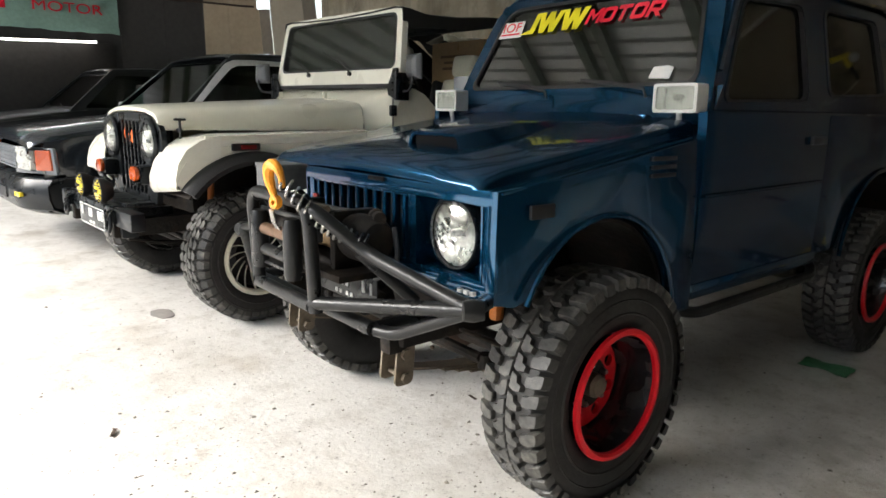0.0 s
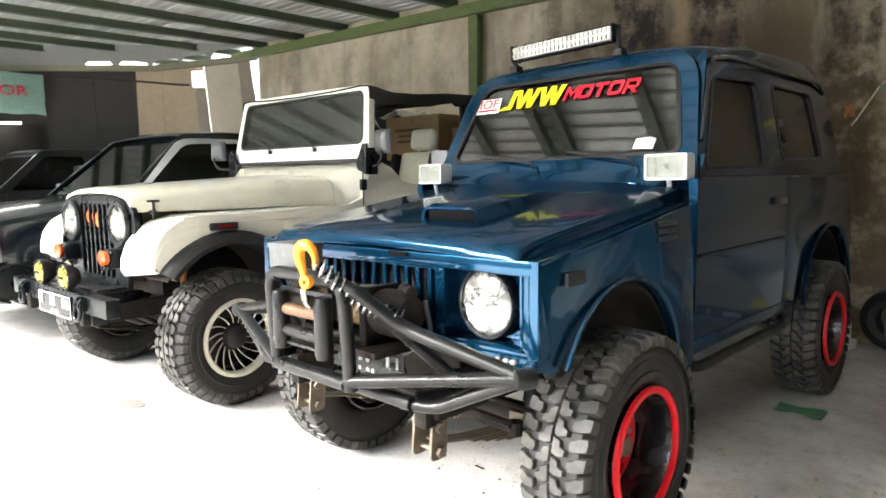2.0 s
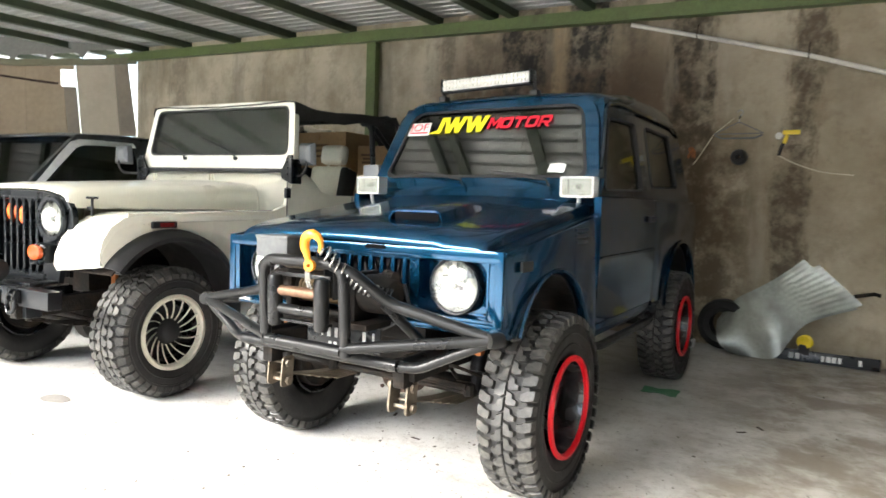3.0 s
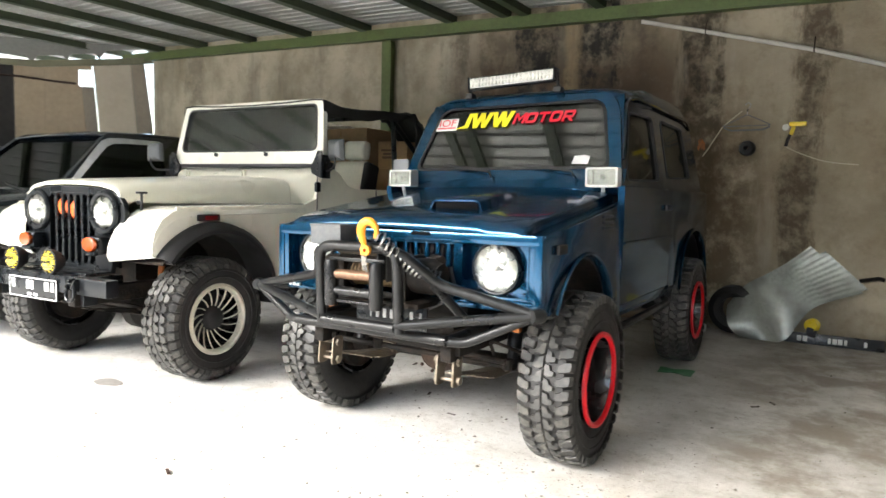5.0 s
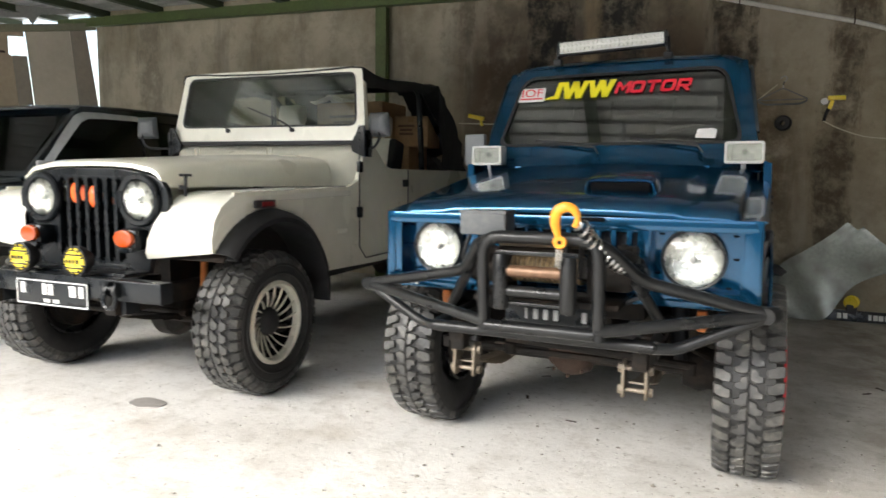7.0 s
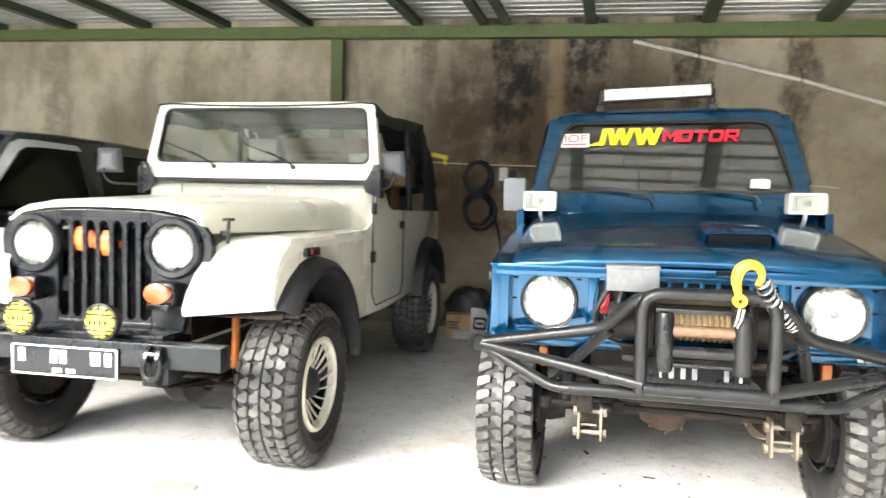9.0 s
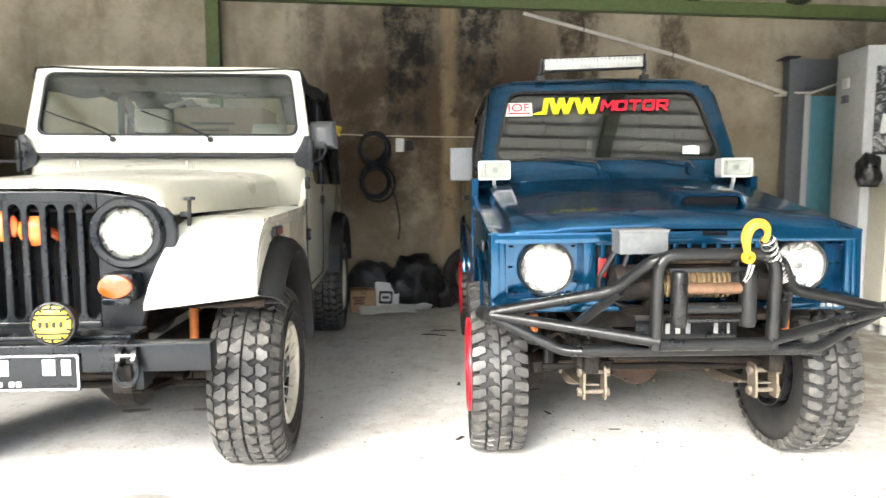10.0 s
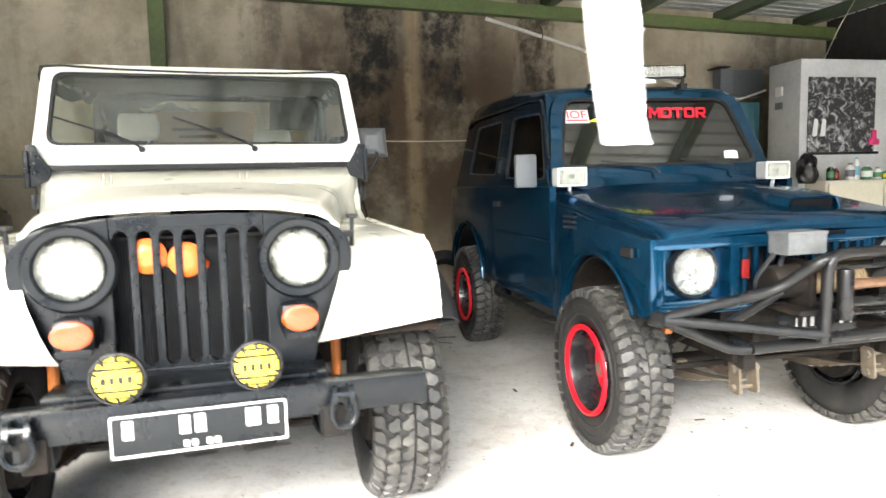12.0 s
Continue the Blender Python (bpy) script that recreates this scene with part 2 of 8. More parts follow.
def mottled_mat(name, dark, light, scale):
    m, n, l, b = node_mat(name)
    tc = n.new("ShaderNodeTexCoord")
    t = n.new("ShaderNodeTexNoise")
    t.inputs["Scale"].default_value, t.inputs["Detail"].default_value, t.inputs["Roughness"].default_value, t.inputs["Distortion"].default_value = scale, 8, 0.7, 1.2
    l.new(tc.outputs["Object"], t.inputs["Vector"])
    r = n.new("ShaderNodeValToRGB")
    r.color_ramp.elements[0].position, r.color_ramp.elements[0].color = 0.50, (*dark, 1)
    r.color_ramp.elements[1].position, r.color_ramp.elements[1].color = 0.66, (*light, 1)
    l.new(t.outputs["Fac"], r.inputs["Fac"])
    l.new(r.outputs["Color"], b.inputs["Base Color"])
    b.inputs["Roughness"].default_value = 0.4
    return m


GRIT = pbr("dark floor grit", (0.17, 0.155, 0.13), 0.9, var=0.5, scale=30, fine=90)
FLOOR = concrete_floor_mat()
WALL = stained_wall_mat()
YARD = pbr("pale yard concrete", (0.55, 0.54, 0.51), 0.85, var=0.15, scale=1.0, fine=20, bump=0.2)
GREEN = pbr("green steel paint", (0.105, 0.145, 0.045), 0.5, var=0.18, scale=3, fine=40, bump=0.05, dirt=(0.06, 0.05, 0.03), dirt_amount=0.6)
RAFTER = pbr("dull green rafter paint", (0.06, 0.08, 0.045), 0.6, var=0.2, scale=3, fine=40, dirt=(0.05, 0.04, 0.03), dirt_amount=0.5)
DECK = pbr("galvanised roof sheet", (0.56, 0.57, 0.55), 0.42, 0.3, var=0.2, scale=2.0, fine=25, dirt=(0.2, 0.17, 0.13), dirt_amount=0.5, dirt_scale=1.3)
# near-black stands in for shade on the side walls and far bay
SHADEWALL = pbr("near-black wall in place of shade", (0.028, 0.025, 0.022), 0.9, var=0.3, scale=1.2, fine=14, bump=0.3)
BOARD = pbr("weathered brown board", (0.36, 0.285, 0.195), 0.85, var=0.12, scale=1.3, fine=18, bump=0.1, dirt=(0.22, 0.165, 0.105), dirt_amount=0.5)
BLUE = pbr("dark blue car paint", (0.0040, 0.046, 0.100), 0.20, 0.68, var=0.14, scale=2.5, fine=14, coat=0.75, rvar=0.03, spec=0.1, coat_ior=1.42)
BLUE.node_tree.nodes["Principled BSDF"].inputs["Specular Tint"].default_value = (0.06, 0.16, 0.30, 1)
STRAPTAN = pbr("orange brown webbing", (0.30, 0.11, 0.035), 0.8, var=0.35, scale=20, fine=80)
LAMPCASE = pbr("silvered lamp dish", (0.82, 0.82, 0.79), 0.35, 0.25, var=0.10, scale=20, fine=60)
DULLCASE = pbr("pale plastic", (0.55, 0.55, 0.53), 0.35, var=0.08, scale=8, fine=50)
DULLGREY = pbr("dull grey plastic", (0.10, 0.105, 0.11), 0.35, var=0.08, scale=8, fine=50)
BOARD_PALE = pbr("pale beige board", (0.46, 0.405, 0.315), 0.8, var=0.06, scale=1.2, fine=16, bump=0.05, dirt=(0.28, 0.23, 0.16), dirt_amount=0.25)
BOARD_GREY = pbr("grey brown board", (0.26, 0.225, 0.175), 0.85, var=0.1, scale=1.5, fine=18, bump=0.1, dirt=(0.12, 0.10, 0.08), dirt_amount=0.35)
DECKSHADE = pbr("dull grey for the dim roof sheet", (0.20, 0.20, 0.18), 0.7, var=0.15, scale=2.0, fine=30)
BEAMWOOD = pbr("dull green brown paint", (0.17, 0.165, 0.10), 0.7, var=0.15, scale=2.0, fine=30)
NAVY = pbr("navy car paint", (0.003, 0.008, 0.015), 0.22, 0.1, var=0.1, scale=3, fine=30, coat=0.9, rvar=0.04)
BLACKCAR = pbr("black car paint", (0.006, 0.007, 0.008), 0.35, 0.0, var=0.1, scale=3, fine=30, coat=0.25, rvar=0.04)
CREAM = pbr("cream car paint", (0.83, 0.805, 0.68), 0.30, 0.0, var=0.05, scale=2.0, fine=20, coat=0.6, rvar=0.05, dirt=(0.5, 0.45, 0.32), dirt_amount=0.3, dirt_scale=2.5)
# the same cream, a little whiter for the strong light on the wings
CREAMLIT = pbr("cream paint whitened for strong light", (0.82, 0.80, 0.70), 0.28, var=0.04, scale=2.0, fine=20, coat=0.6, rvar=0.05)
SATIN = pbr("satin black paint", (0.006, 0.008, 0.010), 0.30, var=0.25, scale=8, fine=80, rvar=0.1, spec=0.28, dirt=(0.035, 0.032, 0.028), dirt_amount=0.2, dirt_scale=10)
TUBE = pbr("worn matt black tube", (0.0065, 0.007, 0.0075), 0.34, 0.0, var=0.25, scale=12, fine=120, bump=0.06, spec=0.32, dirt=(0.03, 0.028, 0.026), dirt_amount=0.3, dirt_scale=14)
BLACK = pbr("black plastic", (0.009, 0.009, 0.010), 0.55, var=0.2, scale=10, fine=90, bump=0.05)
GRIME = pbr("grimy underbody", (0.008, 0.007, 0.006), 0.7, var=0.4, scale=9, fine=60, bump=0.3, spec=0.2, dirt=(0.045, 0.028, 0.017), dirt_amount=0.6, dirt_scale=8)
RUST = pbr("rusty brown steel", (0.05, 0.028, 0.018), 0.8, 0.2, var=0.4, scale=12, fine=70, bump=0.3, dirt=(0.03, 0.025, 0.02), dirt_amount=0.7, dirt_scale=12)
ZINC = pbr("yellowed zinc plate", (0.15, 0.125, 0.095), 0.5, 0.5, var=0.3, scale=14, fine=80, dirt=(0.16, 0.11, 0.06), dirt_amount=0.5, dirt_scale=20)
STEEL = pbr("worn steel", (0.42, 0.41, 0.39), 0.32, 0.9, var=0.2, scale=14, fine=90, dirt=(0.15, 0.12, 0.09), dirt_amount=0.4, dirt_scale=18)
RUBBER = pbr("dusty tyre rubber", (0.012, 0.0118, 0.0115), 0.66, var=0.25, scale=10, fine=70, bump=0.15, dirt=(0.05, 0.046, 0.04), dirt_amount=0.45, dirt_scale=9)
TREAD = pbr("grey dusty tread rubber", (0.040, 0.039, 0.037), 0.5, var=0.45, scale=14, fine=60, bump=0.25, dirt=(0.16, 0.152, 0.13), dirt_amount=0.65, dirt_scale=16)
RED = pbr("red rim paint", (0.66, 0.006, 0.016), 0.4, var=0.1, scale=10, fine=60, coat=0.15, spec=0.3)
RIMBLACK = pbr("gloss black rim paint", (0.012, 0.012, 0.014), 0.25, var=0.2, scale=12, fine=60, coat=0.5, dirt=(0.08, 0.07, 0.06), dirt_amount=0.3, dirt_scale=12)
RIMCREAM = pbr("cream rim paint", (0.62, 0.60, 0.50), 0.35, var=0.08, scale=14, fine=80, coat=0.3, dirt=(0.2, 0.17, 0.12), dirt_amount=0.3, dirt_scale=12)
ORANGE = pbr("orange hook paint", (0.80, 0.30, 0.015), 0.4, var=0.15, scale=14, fine=80, dirt=(0.35, 0.16, 0.03), dirt_amount=0.5, dirt_scale=16)
HORN = pbr("orange red horn plastic", (0.95, 0.15, 0.025), 0.3, var=0.06)
AMBER = pbr("amber lamp plastic", (0.44, 0.062, 0.005), 0.15, var=0.06, scale=20, fine=160, bump=0.25, coat=0.6)
SHOCK = pbr("dull orange enamel", (0.42, 0.12, 0.015), 0.5, var=0.25, scale=14, fine=80, dirt=(0.10, 0.05, 0.02), dirt_amount=0.6, dirt_scale=14)
YELLOW = pbr("yellow lamp cover", (0.82, 0.62, 0.03), 0.3, var=0.06, coat=0.3)
REDLENS = pbr("dark red lens", (0.16, 0.012, 0.012), 0.2, var=0.1, coat=0.5)
LAMPGLASS = pane_mat("fluted spot lamp glass", (0.94, 0.94, 0.92), 0.1, 0.6, 0.28)
LENS = pane_mat("clear headlamp glass", (0.90, 0.91, 0.89), 0.05, 1.3)
REFLECTOR = pbr("lamp reflector", (0.74, 0.74, 0.71), 0.30, 1.0, var=0.25, scale=26, fine=60, bump=0.6)
BRONZE = pbr("worn brown steel roller", (0.15, 0.085, 0.05), 0.42, 0.5, var=0.3, scale=12, fine=60, dirt=(0.05, 0.035, 0.025), dirt_amount=0.6, dirt_scale=20)
TAN = pbr("tan winch line", (0.30, 0.21, 0.11), 0.6, var=0.35, scale=30, fine=120, bump=0.2, dirt=(0.08, 0.06, 0.04), dirt_amount=0.5, dirt_scale=20)
DARKSTEEL = pbr("dark oily steel", (0.10, 0.095, 0.09), 0.34, 0.7, var=0.3, scale=14, fine=80, dirt=(0.02, 0.018, 0.016), dirt_amount=0.7, dirt_scale=16)
VOID = pbr("unlit black opening", (0.004, 0.004, 0.0045), 0.9, spec=0.1)
SEAT = pbr("cream seat vinyl", (0.76, 0.71, 0.60), 0.5, var=0.08, scale=5, fine=70, bump=0.1)
CANVAS = pbr("black canvas", (0.016, 0.016, 0.016), 0.85, var=0.25, scale=8, fine=220, bump=0.25)
CARD = pbr("brown cardboard", (0.42, 0.27, 0.14), 0.8, var=0.15, scale=3, fine=40, bump=0.05)
GREYPAINT = pbr("grey enamel", (0.50, 0.51, 0.515), 0.45, var=0.08, scale=1.5, fine=30, dirt=(0.18, 0.17, 0.16), dirt_amount=0.4)
DARKGREY = pbr("dark grey enamel", (0.13, 0.14, 0.15), 0.45, var=0.1, scale=2, fine=30)
BOXGREY = pbr("dull grey box enamel", (0.085, 0.09, 0.093), 0.65, var=0.2, scale=12, fine=60, dirt=(0.16, 0.155, 0.145), dirt_amount=0.4, dirt_scale=14)
BEIGE = pbr("beige steel cabinet", (0.60, 0.57, 0.46), 0.45, var=0.06, scale=1.5, fine=30)
CYAN = pbr("pale blue panel", (0.16, 0.42, 0.52), 0.4, var=0.08, scale=2, fine=20)
WHITE = pbr("white plastic", (0.68, 0.68, 0.66), 0.4, var=0.05, scale=4, fine=40)
PIPE = pbr("off white pipe", (0.66, 0.64, 0.58), 0.4, var=0.1, scale=4, fine=30, dirt=(0.35, 0.31, 0.25), dirt_amount=0.4)
PAPER = pbr("crumpled paper", (0.72, 0.71, 0.69), 0.8, var=0.08, scale=6, fine=40)
STRIP = pbr("white plastic strip", (0.85, 0.86, 0.87), 0.4, var=0.04, scale=8, fine=60)
STICKY = pbr("yellow sticker", (0.86, 0.76, 0.02), 0.4, var=0.04)
STICKR = pbr("red sticker", (0.66, 0.006, 0.03), 0.4, var=0.04)
ROPE = pbr("pale string", (0.55, 0.5, 0.38), 0.8, var=0.1)
GREENTRASH = pbr("green wrapper", (0.06, 0.22, 0.10), 0.4, var=0.3, scale=20)
SHEET = pbr("galvanised sheet", (0.36, 0.38, 0.35), 0.45, 0.8, var=0.2, scale=6, fine=40, bump=0.1, dirt=(0.14, 0.13, 0.11), dirt_amount=0.7, dirt_scale=5)
BAG = pbr("black plastic bag", (0.012, 0.012, 0.013), 0.35, var=0.2, scale=9, fine=60, bump=0.5)
BANNER = pbr("faded green banner", (0.22, 0.36, 0.30), 0.6, var=0.15, scale=2, fine=20)
LEDLENS = pbr("clear lamp lens", (0.50, 0.50, 0.47), 0.12, 0.3, var=0.2, scale=60, fine=220, bump=0.3, coat=1.0)
POSTER = mottled_mat("worn foil sheet", (0.025, 0.026, 0.028), (0.60, 0.60, 0.60), 13.0)
RADIATOR = pbr("dark radiator core", (0.012, 0.012, 0.013), 0.5, 0.3, var=0.3, scale=30, fine=200)
SCREEN = pane_mat("tinted windscreen", (0.36, 0.38, 0.37), 0.03, 2.45, 0.015)
WINDSHIELD = pane_mat("windscreen glass", (0.88, 0.91, 0.88), 0.03, 1.25, 0.024)
TINT = pane_mat("dark tinted glass", (0.36, 0.38, 0.37))
MIRROR = pbr("mirror", (0.85, 0.86, 0.87), 0.02, 1.0, var=0.01, rvar=0.01)
OIL = pbr("old oil stain", (0.27, 0.255, 0.235), 0.6, var=0.2, scale=8, fine=50)


# ---- building tools ----
def finish(bm, name, material, smooth=35):
    bmesh.ops.remove_doubles(bm, verts=bm.verts, dist=1e-5)
    bmesh.ops.recalc_face_normals(bm, faces=bm.faces)
    me = bpy.data.meshes.new(name)
    bm.to_mesh(me)
    bm.free()
    for p in me.polygons:
        p.use_smooth = smooth > 0
    if smooth > 0:
        me.set_sharp_from_angle(angle=radians(smooth))
    me.materials.append(material)
    return me


def part(name, bm, material, parent=None, label="", smooth=35):
    """One mesh object, under a thing or under a part."""
    ob = new(name, finish(bm, name, material, smooth))
    if parent is not None:
        ob.parent = parent
    if label:
        ob["label"] = label
    return ob


def islands(name, bm, material, parent, label="", smooth=35):
    """Each loose piece of the bmesh becomes a part of its own."""
    bm.verts.index_update()
    seen, groups = set(), []
    for v in bm.verts:
        if v in seen:
            continue
        stack, group = [v], []
        seen.add(v)
        while stack:
            a = stack.pop()
            group.append(a)
            for e in a.link_edges:
                o = e.other_vert(a)
                if o not in seen:
                    seen.add(o)
                    stack.append(o)
        groups.append(group)
    made = []
    for group in groups:
        b = bmesh.new()
        m = {v: b.verts.new(v.co) for v in group}
        for f in {f for v in group for f in v.link_faces}:
            b.faces.new([m[v] for v in f.verts])
        made.append(part(name, b, material, parent, label, smooth))
    bm.free()
    return made


def again(ob, parent, m):
    """One more object on the same mesh."""
    o = new(ob.name.split(".")[0], ob.data)
    o.parent = parent
    o.matrix_local = m
    return o


def thing(name, m, label, category, group=""):
    e = new(name)
    e.empty_display_size = 0.2
    e.matrix_world = m
    return tagged(e, label, category, group)


def merge(bm, other, m=None):
    me = bpy.data.meshes.new("tmp")
    if m is not None:
        bmesh.ops.transform(other, matrix=m, verts=other.verts)
    other.to_mesh(me)
    other.free()
    bm.from_mesh(me)
    bpy.data.meshes.remove(me)
    return bm


def B():
    return bmesh.new()


def box(bm, c, s, bevel=0.0, rot=(0, 0, 0), seg=2):
    b = B()
    bmesh.ops.create_cube(b, size=1.0)
    bmesh.ops.scale(b, vec=s, verts=b.verts)
    if bevel:
        bmesh.ops.bevel(b, geom=list(b.edges), offset=min(bevel, 0.45 * min(s)), segments=seg, affect="EDGES", profile=0.6)
    return merge(bm, b, pose(*c, *rot))


def lathe(bm, profile, seg=32, m=None, close=False):
    """Turns a profile of (radius, height) about the x axis."""
    b = B()
    rings = []
    for r, a in profile:
        if r < 1e-6:
            rings.append([b.verts.new((a, 0, 0))])
        else:
            rings.append([b.verts.new((a, r * math.cos(2 * math.pi * i / seg), r * math.sin(2 * math.pi * i / seg))) for i in range(seg)])
    pairs = list(zip(rings, rings[1:])) + ([(rings[-1], rings[0])] if close else [])
    for p, q in pairs:
        for i in range(seg):
            j = (i + 1) % seg
            f = [p[i % len(p)], p[j % len(p)], q[j % len(q)], q[i % len(q)]]
            f = [v for k, v in enumerate(f) if v not in f[:k]]
            if len(f) > 2:
                b.faces.new(f)
    return merge(bm, b, m)


def round_path(pts, radius, n=5):
    pts = [Vector(p) for p in pts]
    if radius <= 0 or len(pts) < 3:
        return pts
    out = [pts[0]]
    for a, c, e in zip(pts, pts[1:], pts[2:]):
        u, v = (a - c), (e - c)
        d = min(radius, 0.48 * u.length, 0.48 * v.length)
        p, q = c + u.normalized() * d, c + v.normalized() * d
        for i in range(n + 1):
            t = i / n
            out.append(p * (1 - t) ** 2 + c * 2 * t * (1 - t) + q * t * t)
    return out + [pts[-1]]


def tube(bm, pts, r, seg=10, fillet=0.0, closed=False, n=5):
    """A round bar along a line of points, with bent corners."""
    path = round_path(pts, fillet, n)
    b = B()
    rings = []
    up = None
    for i, p in enumerate(path):
        if closed:
            d = (path[(i + 1) % len(path)] - path[i - 1]).normalized()
        else:
            d = (path[min(i + 1, len(path) - 1)] - path[max(i - 1, 0)]).normalized()
        if up is None:
            up = d.orthogonal().normalized()
        else:
            up = (up - d * up.dot(d)).normalized()
        side = d.cross(up)
        rr = r[i] if isinstance(r, (list, tuple)) else r
        rings.append([b.verts.new(p + (up * math.cos(2 * math.pi * k / seg) + side * math.sin(2 * math.pi * k / seg)) * rr) for k in range(seg)])
    for p, q in list(zip(rings, rings[1:])) + ([(rings[-1], rings[0])] if closed else []):
        for k in range(seg):
            b.faces.new((p[k], p[(k + 1) % seg], q[(k + 1) % seg], q[k]))
    if not closed:
        b.faces.new(rings[0][::-1])
        b.faces.new(rings[-1])
    return merge(bm, b)


def grid(bm, rows, thick=0.0, closed=False):
    """A sheet through rows of points, with thickness."""
    b = B()
    vs = [[b.verts.new(p) for p in row] for row in rows]
    for p, q in zip(vs, vs[1:]):
        k = len(p)
        for i in range(k if closed else k - 1):
            b.faces.new((p[i], p[(i + 1) % k], q[(i + 1) % k], q[i]))
    if thick:
        bmesh.ops.recalc_face_normals(b, faces=b.faces)
        bmesh.ops.solidify(b, geom=list(b.faces), thickness=thick)
    return merge(bm, b)


def loft(bm, rings):
    """A closed skin through closed rings, with both ends capped."""
    b = B()
    vs = [[b.verts.new(p) for p in ring] for ring in rings]
    for p, q in zip(vs, vs[1:]):
        k = len(p)
        for i in range(k):
            b.faces.new((p[i], p[(i + 1) % k], q[(i + 1) % k], q[i]))
    b.faces.new(vs[0][::-1])
    b.faces.new(vs[-1])
    return merge(bm, b)


def prism(bm, outline, fn, d0, d1, bevel=0.0):
    """Extrudes a 2D outline: fn(u, v, d) gives the place at depth d."""
    b = B()
    p = [b.verts.new(fn(u, v, d0)) for u, v in outline]
    q = [b.verts.new(fn(u, v, d1)) for u, v in outline]
    b.faces.new(p[::-1])
    b.faces.new(q)
    k = len(p)
    for i in range(k):
        b.faces.new((p[i], p[(i + 1) % k], q[(i + 1) % k], q[i]))
    bmesh.ops.recalc_face_normals(b, faces=b.faces)
    if bevel:
        es = [e for e in b.edges if any(len(f.verts) > 4 for f in e.link_faces) or len(outline) <= 4]
        bmesh.ops.bevel(b, geom=es, offset=bevel, segments=2, affect="EDGES", profile=0.6, clamp_overlap=True)
    bmesh.ops.triangulate(b, faces=[f for f in b.faces if len(f.verts) > 4])
    return merge(bm, b)


def rounded(corners, radius, n=5):
    """A closed outline with rounded corners."""
    k = len(corners)
    out = []
    for i in range(k):
        a, c, e = Vector(corners[i - 1]), Vector(corners[i]), Vector(corners[(i + 1) % k])
        rad = radius[i] if isinstance(radius, (list, tuple)) else radius
        u, v = a - c, e - c
        d = min(rad, 0.49 * u.length, 0.49 * v.length)
        p, q = c + u.normalized() * d, c + v.normalized() * d
        for j in range(n + 1):
            t = j / n
            out.append(tuple(p * (1 - t) ** 2 + c * 2 * t * (1 - t) + q * t * t))
    return out


def ring_plate(bm, outer, inner, fn, d0, d1):
    """A flat frame between two outlines of the same number of points."""
    b = B()
    rows = [[b.verts.new(fn(u, v, d)) for u, v in o] for o, d in ((outer, d0), (inner, d0), (inner, d1), (outer, d1))]
    k = len(outer)
    for p, q in zip(rows, rows[1:] + rows[:1]):
        for i in range(k):
            b.faces.new((p[i], p[(i + 1) % k], q[(i + 1) % k], q[i]))
    bmesh.ops.recalc_face_normals(b, faces=b.faces)
    return merge(bm, b)


def arc(cx, cz, rx, rz, a0, a1, n):
    return [(cx + rx * math.cos(radians(a0 + (a1 - a0) * i / n)), cz + rz * math.sin(radians(a0 + (a1 - a0) * i / n))) for i in range(n + 1)]


def on_front(y0):
    return lambda u, v, d: (u, y0 + d, v)


def on_side(x0):
    return lambda u, v, d: (x0 + d, u, v)


def words(text, size, material, m, parent, name="lettering", shear=0.0, depth=0.002, width=None, label=""):
    cu = bpy.data.curves.new(name, "FONT")
    cu.body, cu.size, cu.shear, cu.extrude, cu.align_x, cu.align_y = text, size, shear, depth, "CENTER", "CENTER"
    cu.offset = 0.0
    tmp = bpy.data.objects.new("tmp", cu)
    me = bpy.data.meshes.new_from_object(tmp)
    me.name = name
    bpy.data.objects.remove(tmp)
    bpy.data.curves.remove(cu)
    if width:
        xs = [v.co.x for v in me.vertices]
        k = width / (max(xs) - min(xs))
        for v in me.vertices:
            v.co.x *= k
    bm = bmesh.new()
    bm.from_mesh(me)
    bpy.data.meshes.remove(me)
    bmesh.ops.remove_doubles(bm, verts=bm.verts, dist=1e-5)
    for letter in islands(name, bm, material, parent, label, 0):
        letter.matrix_local = m


# ---- the shed ----
WALL_Y = 5.16


def beam_low(x):
    """Height of the underside of the roof beam, which climbs towards the far end."""
    return 2.552 - 0.0375 * (x - 0.3)


def setting(name, bm, material, label, category, smooth=0):
    return tagged(part(name, bm, material, None, "", smooth), label, category, "", "structure")


bm = B()
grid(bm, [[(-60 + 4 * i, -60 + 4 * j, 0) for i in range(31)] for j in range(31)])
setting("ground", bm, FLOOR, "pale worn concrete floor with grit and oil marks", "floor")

# back wall
bm = B()
box(bm, (-3.5, WALL_Y + 0.12, 1.6), (11.0, 0.24, 3.2))
wall_back = setting("wall_back", bm, WALL, "grey cement back wall with black damp runs", "wall")

# walls added to close the place: they block light and darken reflections, mostly unseen
bm = B()
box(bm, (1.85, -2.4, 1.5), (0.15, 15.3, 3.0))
setting("wall_right", bm, SHADEWALL, "plain near-black side wall, darkened to hold back light", "wall")
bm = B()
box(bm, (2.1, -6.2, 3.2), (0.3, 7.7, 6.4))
setting("wall_block_sky", bm, SHADEWALL, "unseen near-black wall added to block sky light", "wall")
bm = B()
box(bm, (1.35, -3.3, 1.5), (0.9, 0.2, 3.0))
setting("wall_block_front", bm, SHADEWALL, "unseen near-black wall added to block light from the front", "wall")
bm = B()
box(bm, (-13.4, -6.6, 3.1), (0.3, 12.0, 6.2))
setting("wall_block_left", bm, BOARD, "unseen boarded wall added to darken the windscreen reflection", "wall")
bm = B()
